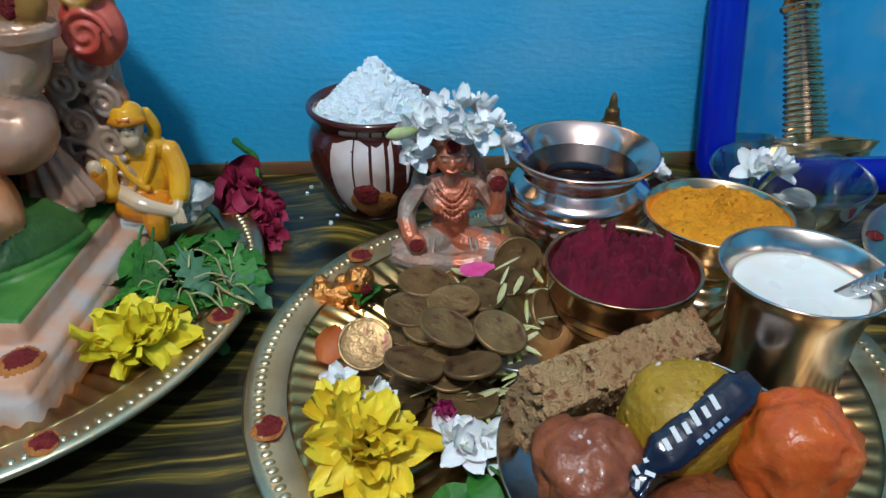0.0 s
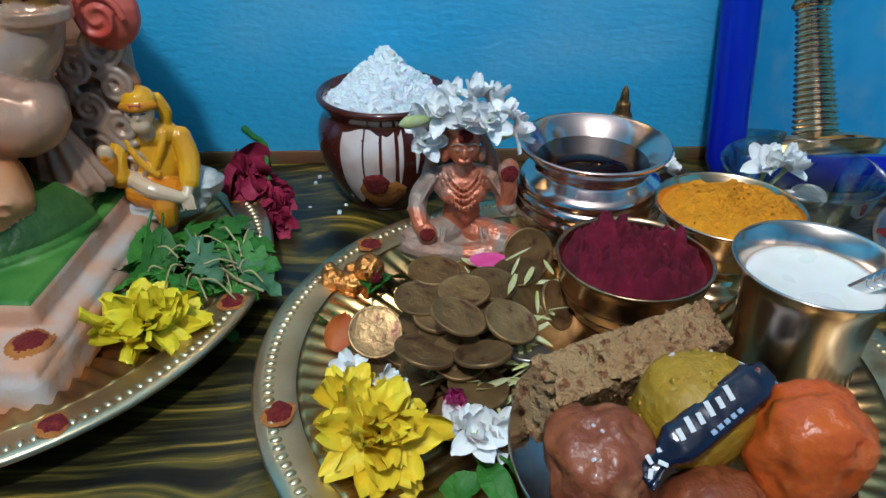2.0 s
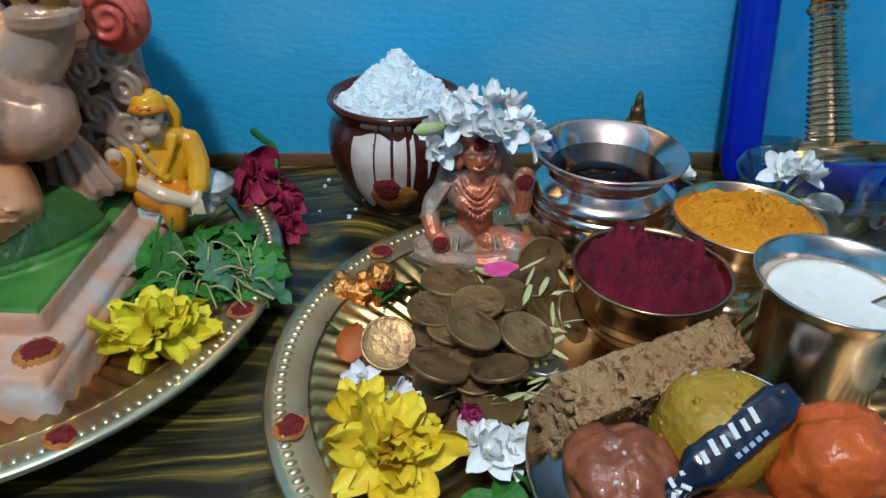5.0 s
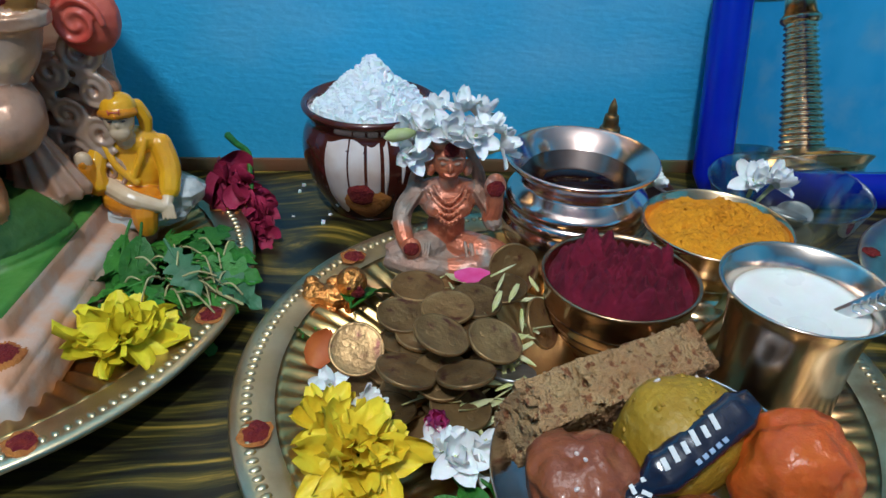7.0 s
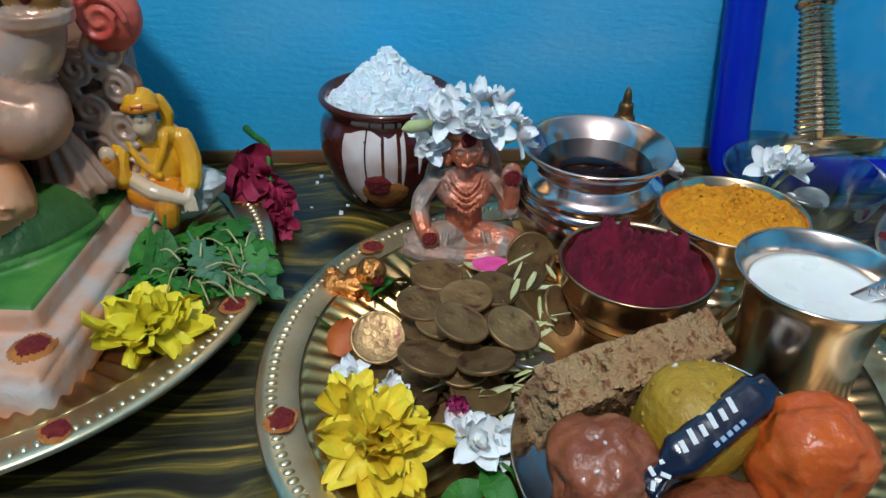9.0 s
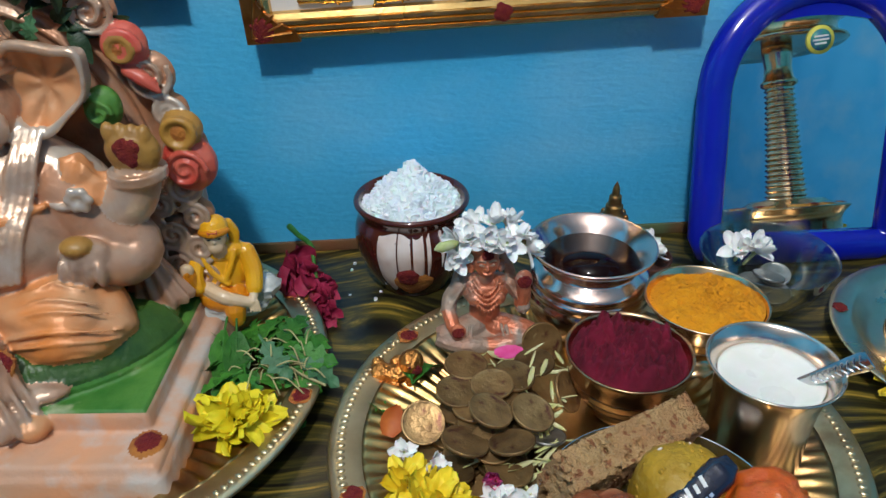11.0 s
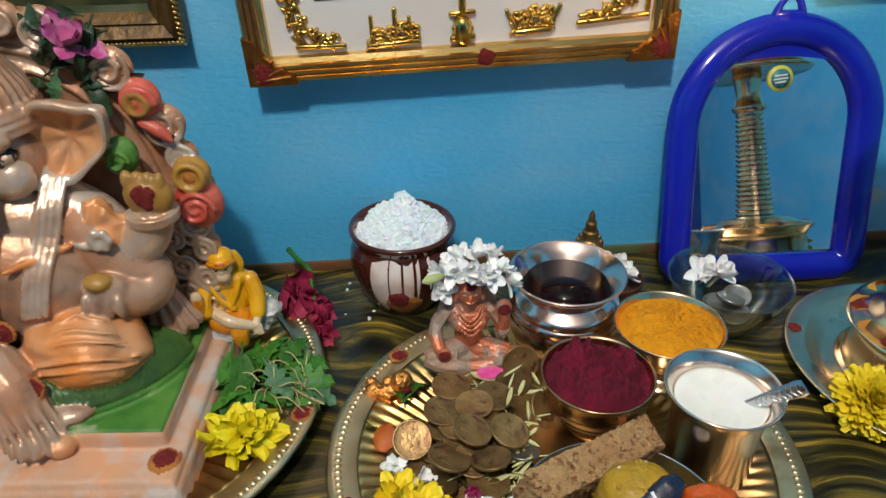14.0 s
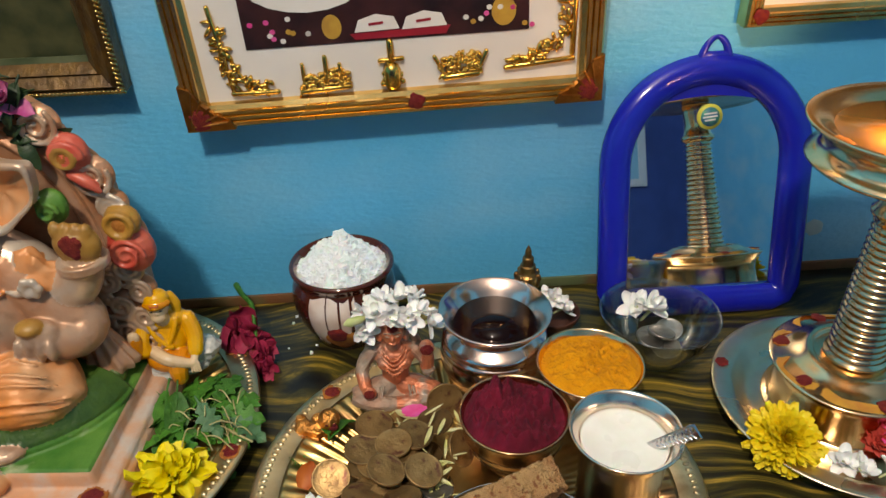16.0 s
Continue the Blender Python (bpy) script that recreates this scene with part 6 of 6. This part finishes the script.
for i, (x, y, z, rz) in enumerate(((0.0390, 0.3680, 0.0350, 10), (0.0330, 0.3640, 0.0340, 160))):
    thing("pink_petal", "loose magenta petal lying on the coins", "petal", pose(x, y, z, 12, 0, rz), "loose petals", bm=petal(bmesh.new(), 0.020, 0.012, pose(-0.01, 0, 0), 0.2, 0.08, wob=0.03), material=M_PINK if i == 0 else M_SLIVER)

# wilted rose hanging over the tray's edge
rose = thing("wilted_rose", "wilted crimson rose with green stem over the tray's edge", "flower", pose(-0.1270, 0.4740, 0.0230))
bm = bmesh.new()
rg = random.Random(33)
for i in range(64):
    s = i / 64
    at = Vector((-0.002, 0.004, 0.016)).lerp(Vector((0.026, -0.018, -0.014)), s)
    w = 0.022 - 0.006 * s
    mm = pose(at.x + rg.uniform(-w, w) * 0.45, at.y + rg.uniform(-w, w) * 0.4, max(at.z + rg.uniform(-w, w) * 0.45, -0.015), rg.uniform(0, 360), rg.uniform(20, 120), rg.uniform(0, 360))
    petal(bm, w * rg.uniform(0.7, 1.0), w * rg.uniform(0.8, 1.2), mm, 0.5, 0.3, nl=6, wob=0.02, rnd=rg, ruffle=0.2, blunt=0.8, tip=0.8)
part("petals", bm, M_MAROON, rose, "crumpled crimson petals")
part("stem", tube(bmesh.new(), [(0.018, -0.008, -0.004), (0.014, 0.010, 0.014), (0.010, 0.024, 0.022), (-0.004, 0.044, 0.020), (-0.016, 0.066, 0.016)], [0.0015, 0.0018, 0.0022, 0.0024, 0.003], 8), M_LEAF, rose, "bent green stem")
part("stamens", grains(60, lambda r: (0.008 + r.uniform(-0.008, 0.008), -0.014 + r.uniform(-0.008, 0.008), -0.008 + r.uniform(-0.008, 0.008)), 0.0016, 3), M_SANDAL, rose, "orange dried stamens")


# ---- leaves and stalks ----
def lobed_leaf(L, Wd, lobes, seed, material, fold=0.25, droop=0.25):
    """A leaf with a midrib, side lobes and a drooping tip."""
    rg = random.Random(seed)
    bm = bmesh.new()
    n = 26
    mid, lft, rgt = [], [], []
    for i in range(n + 1):
        s = i / n
        w = Wd * 0.5 * math.sin(math.pi * min(1, s * 0.94 + 0.05)) ** 0.8 * (1 - 0.46 * lobes[1] * (0.5 + 0.5 * math.cos(s * lobes[0] * 2 * math.pi)))
        z = -droop * L * s * s + 0.02 * L * math.sin(9 * s + seed)
        mid.append(bm.verts.new((L * s, 0, z)))
        k = 0.16 * L * lobes[1]
        lft.append(bm.verts.new((L * s + k * s, w, z + fold * w + rg.uniform(-1, 1) * 0.015 * L)))
        rgt.append(bm.verts.new((L * s + k * s, -w, z + fold * w + rg.uniform(-1, 1) * 0.015 * L)))
    for i in range(n):
        bm.faces.new((mid[i], mid[i + 1], lft[i + 1], lft[i]))
        bm.faces.new((rgt[i], rgt[i + 1], mid[i + 1], mid[i]))
    tube(bm, [(-0.25 * L, 0, 0.01 * L), (0, 0, 0), (L * 0.5, 0, -droop * L * 0.25 - 0.0004)], [0.0009, 0.0010, 0.0005], 6)
    return mesh_of("leaf", bm, material)


LM = [lobed_leaf(0.030, 0.022, (4, 1), 1, M_LEAF), lobed_leaf(0.040, 0.020, (1, 0), 2, M_LEAF), lobed_leaf(0.028, 0.020, (4, 1), 3, M_SLEAF), lobed_leaf(0.026, 0.013, (1, 0), 4, M_LEAF, 0.5, 0.4)]


def leaf(k, m, group="green leaves beside the statue", label="fresh green leaf in the bunch beside the plinth"):
    ob = new("leaf", LM[k])
    ob.matrix_world = m
    return tagged(ob, label, "leaf", group)


rg = random.Random(14)
BX, BY = -0.136, 0.374
leaf(2, pose(-0.1290, 0.3700, 0.0450, 25, 22, -50), label="silvery lobed leaf on top of the bunch")
leaf(2, pose(-0.1050, 0.3660, 0.0320, 10, 20, -20), label="silvery lobed leaf on top of the bunch")
leaf(1, pose(-0.1620, 0.3900, 0.0400, 20, 30, -95), label="long drooping green leaf beside the plinth")
leaf(1, pose(-0.1530, 0.3880, 0.0400, -25, 28, -80), label="long drooping green leaf beside the plinth")
for i in range(46):
    a, d = rg.uniform(0, 360), rg.uniform(0.004, 0.028)
    leaf((0, 3, 0, 0)[i % 4], pose(BX + d * math.cos(radians(a)) - 0.004, BY + d * math.sin(radians(a)), 0.014 + rg.uniform(0, 0.022), rg.uniform(-40, 40), rg.uniform(-15, 30), a + rg.uniform(-60, 60)))
for i, (x, y, z, a) in enumerate(((-0.0570, 0.3330, 0.0165, 200), (-0.0520, 0.3270, 0.0150, 260), (-0.0450, 0.3320, 0.0160, 130), (-0.0230, 0.3590, 0.0220, 60), (0.0330, 0.2400, 0.0140, 300), (0.0450, 0.2420, 0.0130, 330), (0.0350, 0.2330, 0.0130, 200), (-0.0280, 0.3560, 0.0240, 100))):
    leaf((3, 0, 3, 3)[i % 4], pose(x, y, z, rg.uniform(-20, 20), rg.uniform(-10, 15), a), "green leaves on the coin tray", "small green leaf on the beaded coin tray")
bm = bmesh.new()
for i in range(34):
    a, d = rg.uniform(0, 2 * math.pi), rg.uniform(0.0, 0.030)
    x, y, z = BX + 0.012 + d * math.cos(a), BY - 0.006 + 0.8 * d * math.sin(a), 0.018 + rg.uniform(0, 0.024)
    b = rg.uniform(0, 2 * math.pi)
    L = rg.uniform(0.010, 0.024)
    tube(bm, [(x, y, z), (x + 0.5 * L * math.cos(b), y + 0.5 * L * math.sin(b), z + 0.003), (x + L * math.cos(b), y + L * math.sin(b), max(0.014, z - rg.uniform(0, 0.008)))], 0.0006, 5)
thing("dry_stalks", "loose pale dry stalks and clippings among the leaves", "stalks", kind="stuff", bm=bm, material=M_DRY)
thing("leaf_stalk", "long pale stalk poking over the tray's rim", "stalk", bm=tube(bmesh.new(), [(-0.1180, 0.3680, 0.024), (-0.1000, 0.3560, 0.026), (-0.0860, 0.3490, 0.0245)], [0.0012, 0.0011, 0.0009], 6), material=M_DRY)
bm = bmesh.new()
for cx, cy, cz, n, sp in ((0.041, 0.277, 0.022, 16, 0.012), (0.014, 0.282, 0.026, 9, 0.009), (0.054, 0.290, 0.026, 12, 0.010), (0.046, 0.266, 0.017, 14, 0.010), (0.030, 0.362, 0.036, 6, 0.010), (0.052, 0.345, 0.041, 5, 0.012), (0.079, 0.352, 0.034, 5, 0.005), (0.064, 0.313, 0.034, 10, 0.010)):
    for i in range(n):
        x, y, b = cx + rg.uniform(-sp, sp), cy + rg.uniform(-sp, sp), rg.uniform(0, 360)
        petal(bm, rg.uniform(0.010, 0.019), rg.uniform(0.0018, 0.0036), pose(x, y, cz + rg.uniform(-0.003, 0.004), rg.uniform(-40, 40), rg.uniform(-25, 15), b), 0.4, rg.uniform(-0.1, 0.2))
thing("petal_slivers", "pale green and yellow petal slivers scattered over the coins", "petals", kind="stuff", bm=bm, material=M_SLIVER)
thing("orange_petal", "bent orange petal beside the coins", "petal", pose(-0.0420, 0.3120, 0.0140, 20, -30, 70), bm=petal(bmesh.new(), 0.020, 0.016, Matrix(), 0.3, 0.2), material=mat("orange_petal_skin", (0.52, 0.14, 0.02), (0.42, 0.09, 0.015), 90, 0.6))

# ---- sweets in a steel bowl ----
sb = thing("sweet_bowl", "small shiny steel bowl heaped with sweets", "bowl", pose(0.1080, 0.2260, 0.0042))
part("body", lathe(smooth_profile([(0, 0.0), (0.030, 0.0), (0.036, 0.002), (0.052, 0.014), (0.0625, 0.032), (0.0655, 0.0385), (0.0648, 0.0395), (0.0615, 0.033), (0.050, 0.0155), (0.034, 0.004), (0, 0.003)], 4), 80), M_STEEL, sb)
M_CAKE = mat("crumbly_mysore_cake", (0.56, 0.35, 0.15), (0.44, 0.21, 0.085), 35, 0.8, bump=1.0, bscale=650, rvar=0, c3=(0.30, 0.11, 0.04), s3=210, t3=(0.58, 0.66), bdist=0.004)
CL, CW, CH = 0.098, 0.024, 0.036
bm = box(-CL / 2, -CW / 2, -CH / 2, CL / 2, CW / 2, CH / 2)
bmesh.ops.subdivide_edges(bm, edges=bm.edges[:], cuts=22, use_grid_fill=True)
bmesh.ops.subdivide_edges(bm, edges=[e for e in bm.edges if abs((e.verts[0].co - e.verts[1].co).normalized().x) > 0.9], cuts=2, use_grid_fill=True)
for v in bm.verts:
    c = v.co.copy()
    k = Vector((max(0, abs(c.x) - CL / 2 + 0.006), max(0, abs(c.y) - CW / 2 + 0.004), max(0, abs(c.z) - CH / 2 + 0.004)))
    v.co -= Vector((math.copysign(k.x, c.x), math.copysign(k.y, c.y), math.copysign(k.z, c.z))) * 0.22
    q = c * 90
    v.co += c.normalized() * 0.0016 * noise.noise(q) + Vector((0, 0.0009 * noise.noise(q * 3.1), 0.0014 * noise.noise(q * 2.2)))
    hole = noise.noise(c * 210 + Vector((5, 2, 1)))
    if hole > 0.24:
        v.co *= 1 - 0.26 * (hole - 0.24) / 0.3
grains(700, lambda r, vs=[v.co * 0.99 for v in bm.verts]: r.choice(vs), 0.0012, 17, bm)
CAKE_M = pose(0.0945, 0.2660, 0.0470, 20, 2, 30)
thing("sweet_cake_slab", "crumbly golden-brown slab of sweet cake on the steel bowl", "sweet", CAKE_M, bm=bm, material=M_CAKE)


def laddu(name, label, at, size, material, seed, rough=0.10, rot=(0, 0, 0), dent=0.0, bits=None, crumbs=0, square=1.0, pits=0.0):
    bm = bmesh.new()
    r = bmesh.ops.create_uvsphere(bm, u_segments=48, v_segments=30, radius=1)
    for v in r["verts"]:
        d = v.co.copy()
        v.co = Vector([math.copysign(abs(c) ** square, c) for c in d]) * (1 - 0.2 * (1 - square))
        if pits:
            v.co *= 1 - pits * max(0, noise.noise(d * 2.1 + Vector((seed, seed, 4))) - 0.05) * 2
        v.co *= 1 + rough * (noise.noise(d * 1.4 + Vector((seed, 0, 0))) + 0.4 * noise.noise(d * 4 + Vector((0, seed, 0))) + 0.15 * noise.noise(d * 11))
        if dent and d.z > 0.75 and abs(d.x - 0.1) < 0.5:
            v.co *= 1 - dent * (d.z - 0.75) * 4
        v.co = Vector((v.co.x * size[0], v.co.y * size[1], v.co.z * size[2]))
    mats = [material]
    if crumbs:
        grains(crumbs, lambda r, vs=[v.co * 0.99 for v in bm.verts]: r.choice(vs), 0.0017, seed, bm)
    if bits:
        rg = random.Random(seed)
        vs = [v.co.copy() for v in bm.verts]
        for _ in range(bits[1]):
            c = rg.choice(vs)
            ball(bm, c, (0.0016 * rg.uniform(0.5, 1.3), 0.0011, 0.0008), (rg.uniform(0, 90), rg.uniform(0, 90), rg.uniform(0, 180)), slot=1, seg=6)
        mats.append(bits[0])
    return thing(name, label, "sweet", pose(*at, *rot), "round sweets in the bowl", bm=bm, material=mats)


M_BROWNSWEET = mat("brown_sweet", (0.30, 0.085, 0.030), (0.17, 0.038, 0.014), 45, 0.36, bump=0.9, bscale=130, coat=0.2, c3=(0.46, 0.19, 0.08), s3=34, t3=(0.54, 0.68))
laddu("brown_sweet_ball", "glossy brown round sweet with a cracked top", (0.0760, 0.2130, 0.0480), (0.0225, 0.0215, 0.0225), M_BROWNSWEET, 3, 0.16, (10, 0, 0), 0.12, (M_CREAM, 6), pits=0.16)
laddu("brown_sweet_ball", "brown round sweet low in the steel bowl", (0.1180, 0.2020, 0.0310), (0.0225, 0.0190, 0.0200), M_BROWNSWEET, 9, 0.14, (0, 0, 40))
laddu("yellow_sweet_ball", "large grainy mustard-yellow round sweet", (0.1165, 0.2350, 0.0540), (0.0250, 0.0215, 0.0235), mat("mustard_sweet", (0.44, 0.26, 0.018), (0.36, 0.20, 0.014), 70, 0.42, bump=0.5, bscale=260, c3=(0.56, 0.40, 0.10), s3=80, t3=(0.58, 0.7)), 11, 0.06, (0, 12, 24), 0, (M_CREAM, 6), 60, 0.72)
laddu("orange_sweet_ball", "shiny translucent orange sweet with soft facets", (0.1530, 0.2170, 0.0550), (0.0225, 0.0205, 0.0240), mat("orange_jelly_sweet", (0.60, 0.12, 0.014), (0.48, 0.075, 0.008), 40, 0.30, bump=0.8, bscale=120, coat=0.15, sss=0.35, c3=(0.70, 0.22, 0.05), s3=50), 23, 0.14, (0, -6, 0), 0, square=0.88, pits=0.13)

# twisted toffee in a dark printed wrapper
M_WRAP = mat("navy_foil_wrapper", (0.006, 0.008, 0.022), (0.012, 0.016, 0.035), 50, 0.18, coat=0.4, bump=0.25, bscale=120)
toffee = thing("wrapped_toffee", "toffee in a glossy navy twisted wrapper with white print", "sweet")
A0, A1 = Vector((0.0900, 0.2025, 0.0560)), Vector((0.1350, 0.2300, 0.0765))
dirv = (A1 - A0).normalized()
viewn = (Vector((0.02, 0.02, 0.27)) - (A0 + A1) / 2).normalized()
side = dirv.cross(viewn).normalized()
upv = side.cross(dirv).normalized()
TM = Matrix((dirv, -side, upv)).transposed().to_4x4()
TM.translation = (A0 + A1) / 2
LEN = (A1 - A0).length
bm = bmesh.new()
rows = []
for i in range(41):
    s = i / 40 * 2 - 1
    s0, s = s, s * 0.86 - 0.14 if s > 0 else s * 1.0 - 0.14 * (1 - abs(s))
    prof = 1.0 if abs(s) < 0.52 else max(0.45, 1 - 2.4 * (abs(s) - 0.52)) if abs(s) < 0.75 else 0.45 + 1.9 * (abs(s) - 0.75)
    row = []
    for k in range(20):
        a = 2 * math.pi * k / 20
        wy, wz = 0.0078 * prof, (0.0052 if abs(s) < 0.52 else 0.0052 * max(0.12, 1 - 3 * (abs(s) - 0.52)))
        wob = 0.0006 * noise.noise(Vector((s * 9, k * 0.9, 2)))
        row.append(bm.verts.new((s0 * LEN * 0.56, wy * math.copysign(abs(math.cos(a)) ** 0.6, math.cos(a)) + wob, wz * math.copysign(abs(math.sin(a)) ** 0.6, math.sin(a)) + wob + 0.0012 * math.sin(k * 2.2) * (abs(s) > 0.75))))
    rows.append(row)
for a, b in zip(rows, rows[1:]):
    for k in range(20):
        bm.faces.new((a[k], a[(k + 1) % 20], b[(k + 1) % 20], b[k]))
bm.faces.new(rows[0])
bm.faces.new(rows[-1])
part("wrapper", bm, M_WRAP, toffee, m=TM)
for i in range(6):
    b2 = box(-0.0010, -0.0022, 0, 0.0010, 0.0022 + 0.0014 * (i % 2), 0.0004)
    part("print_bar", b2, M_WHITE, toffee, "white printed bar", TM @ pose(-0.0120 + 0.0048 * i, 0.0018, 0.0054, 0, 0, -14), smooth=False)
for i in range(5):
    part("print_bar", box(-0.0010, -0.0009, 0, 0.0010, 0.0009, 0.0004), mat("pale_blue_print", (0.30, 0.38, 0.50), None, 50, 0.4), toffee, "small pale printed bar", TM @ pose(-0.002 + 0.0032 * i, -0.0045, 0.0053), smooth=False)
for i in range(5):
    part("print_bar", box(-0.0018, -0.0008, 0, 0.0018, 0.0008, 0.0004), M_WHITE, toffee, "white printed fleck", TM @ pose(-0.0320 + 0.003 * i, 0.002 * (-1) ** i, 0.0022, 0, 0, 40 * i), smooth=False)

# ---- spoon in the milk ----
S0, S1 = Vector((0.1985, 0.2990, 0.0665)), Vector((0.2235, 0.2805, 0.1010))
dv = (S1 - S0).normalized()
sd = dv.cross(Vector((-0.3, -0.8, 0.5))).normalized()
nv = sd.cross(dv).normalized()
SPM = Matrix((dv, sd, nv)).transposed().to_4x4()
SPM.translation = S0
LS = (S1 - S0).length
spoon = thing("steel_spoon", "steel spoon with a patterned handle standing in the milk", "spoon", SPM)
bm = bmesh.new()
rows = []
for i in range(13):
    s = i / 12
    w = 0.0028 + 0.0030 * s if s < 0.92 else 0.0046
    rows.append([bm.verts.new((LS * s, w * c, d + (0.0007 if abs(c) < 0.9 else 0) * (d > 0))) for c, d in ((-1, 0), (-1, 0.0011), (-0.6, 0.0013), (0.6, 0.0013), (1, 0.0011), (1, 0))])
for a, b in zip(rows, rows[1:]):
    for k in range(6):
        bm.faces.new((a[k], a[(k + 1) % 6], b[(k + 1) % 6], b[k]))
bm.faces.new(rows[0])
bm.faces.new(rows[-1])
part("handle", bm, M_STEEL, spoon, sharp=30)
bm = bmesh.new()
for i in range(9):
    s = 0.25 + 0.08 * i
    for c in (-1, 1):
        tube(bm, [(LS * s, 0, 0.0021), (LS * (s + 0.05), c * (0.002 + 0.002 * s), 0.0021)], 0.0005, 5)
part("handle_pattern", bm, M_STEEL, spoon, "raised chevron pattern")
bm = bmesh.new()
ball(bm, (-0.016, 0, -0.001), (0.017, 0.0105, 0.0025), seg=16)
part("spoon_bowl", bm, M_STEEL, spoon)

# ---- far right: stacked clay lamps and another plate ----
cl = thing("clay_lamp_stack", "stack of small red clay lamps holding white salt", "clay lamps", pose(0.5040, 0.5420, 0))
M_CLAY = mat("red_clay", (0.36, 0.10, 0.045), (0.26, 0.06, 0.03), 60, 0.75, bump=0.3)
for i in range(3):
    z = 0.024 * i
    d = part("clay_lamp", lathe(smooth_profile([(0, z), (0.012, z), (0.015, z + 0.003), (0.021, z + 0.014), (0.0225, z + 0.020), (0.0210, z + 0.0225), (0.0175, z + 0.017), (0, z + 0.010)], 3), 32), M_CLAY, cl)
    part("salt", grains(90, lambda r, z=z: (r.uniform(-0.013, 0.013), r.uniform(-0.013, 0.013), z + 0.021 + r.uniform(-0.002, 0.004)), 0.0032, 60 + i), M_SALT, d, "coarse white salt", smooth=False)
fp = thing("steel_plate", "plain steel plate at the altar's end", "plate", pose(0.6050, 0.4550, 0))
part("dish", lathe(smooth_profile([(0, 0.003), (0.07, 0.003), (0.082, 0.006), (0.090, 0.014), (0.1, 0.0165), (0.103, 0.0155), (0.09, 0.011), (0.08, 0.0), (0, 0.0)], 3), 80), M_STEELRIM, fp)

# kumkum and turmeric marks on the lamp and its tray
for i, a in enumerate((152, 205, 268, 330, 20, 95)):
    p = pose(0.0540 * math.cos(radians(a)), 0.0540 * math.sin(radians(a)), 0.0478, 0, 5, a)
    b2 = bmesh.new()
    dab(b2, (0, 0, 0), 0.0075, p, 0.0010, 120 + i)
    part("kumkum_mark", b2, M_TILAK, oil_lamp, "dark red kumkum dab")
bm = bmesh.new()
prev = None
for i in range(90):
    a = 2 * math.pi * i / 90
    w = 0.0045 + 0.0110 * noise.noise(Vector((math.cos(a) * 2.0, math.sin(a) * 2.0, 1)))
    r1, r0 = 0.0608, 0.0608 - max(0.002, w * 1.7)
    row = [bm.verts.new((r * math.cos(a), r * math.sin(a), z)) for r, z in ((r1, 0.0455), ((r1 + r0) / 2, 0.0468), (r0, 0.0482))]
    if prev:
        for k in range(2):
            bm.faces.new((prev[k], prev[k + 1], row[k + 1], row[k]))
    prev = row
part("turmeric_smear", bm, mat("yellow_turmeric_smear", (0.60, 0.30, 0.03), (0.46, 0.17, 0.03), 60, 0.6, bump=0.4), oil_lamp, "smeared turmeric paste")
for i, a in enumerate((200, 250, 300)):
    b2 = dab(bmesh.new(), (0, 0, 0), 0.011, pose(0.0705 * math.cos(radians(a)), 0.0705 * math.sin(radians(a)), ZC + 0.0312, 0, 0, a) @ Matrix.Diagonal((0.4, 1, 1, 1)), 0.0008, 130 + i)
    part("turmeric_mark", b2, M_SANDAL, oil_lamp, "orange turmeric paste on the cup's rim")
part("kumkum_mark", dab(bmesh.new(), (0, 0, 0), 0.0075, pose(0.010, -0.0235, ZC + 0.092, 82, 0, 20), 0.0014, 141), M_TILAK, oil_lamp, "dark red kumkum dab")
for i, a in enumerate((154, 262)):
    part("kumkum_mark", dab(bmesh.new(), (0, 0, 0), 0.0070, pose(0.100 * math.cos(radians(a)), 0.100 * math.sin(radians(a)), 0.0180), 0.0012, 150 + i), M_TILAK, lamp_tray, "dark red kumkum dab")

# garland flowers on the statue's shoulder
ruffled("pink_lily", "pink and magenta flower tucked behind the statue's crown", pose(-0.2350, 0.4230, 0.2720, 40, 20, 0), 0.0230, 9, mat("pale_pink_petal", (0.56, 0.17, 0.32), (0.40, 0.05, 0.19), 90, 0.55), 44, 0.75, 10, 70, 0.09)
# Small leaf copied, with the shade behind the crown put into its colour.
shade_leaf = LM[3].copy()
shade_leaf.materials.clear()
shade_leaf.materials.append(mat("shaded_leaf", (0.010, 0.030, 0.010), (0.025, 0.055, 0.018), 60, 0.5, bump=0.3, bscale=200))
LM.append(shade_leaf)
DARK = len(LM) - 1
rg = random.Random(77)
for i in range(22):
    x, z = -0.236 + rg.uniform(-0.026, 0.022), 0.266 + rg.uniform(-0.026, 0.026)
    leaf(DARK, pose(x, 0.424 + rg.uniform(-0.006, 0.006), z, 70 + rg.uniform(-35, 35), rg.uniform(-40, 40), 0) @ pose(0, 0, 0, 0, 0, rg.uniform(0, 360)) @ Matrix.Scale(rg.uniform(0.55, 0.85), 4), "dark leaves behind the crown", "green leaf tucked behind the statue's crown, darkened with painted shade")
leaf(2, pose(-0.2440, 0.4130, 0.2560, 80, 15, 0) @ pose(0, 0, 0, 0, 0, 265) @ Matrix.Scale(0.6, 4), "dark leaves behind the crown", "silvery lobed leaf hanging behind the statue's crown")

thing("salt_crumbs", "few stray white salt crumbs on the table by the pot", "salt", kind="stuff", bm=grains(10, lambda r: (-0.080 + r.uniform(-0.03, 0.030), 0.515 + r.uniform(-0.04, 0.03), 0.0008), 0.0021, 91), material=M_SALT, smooth=False)
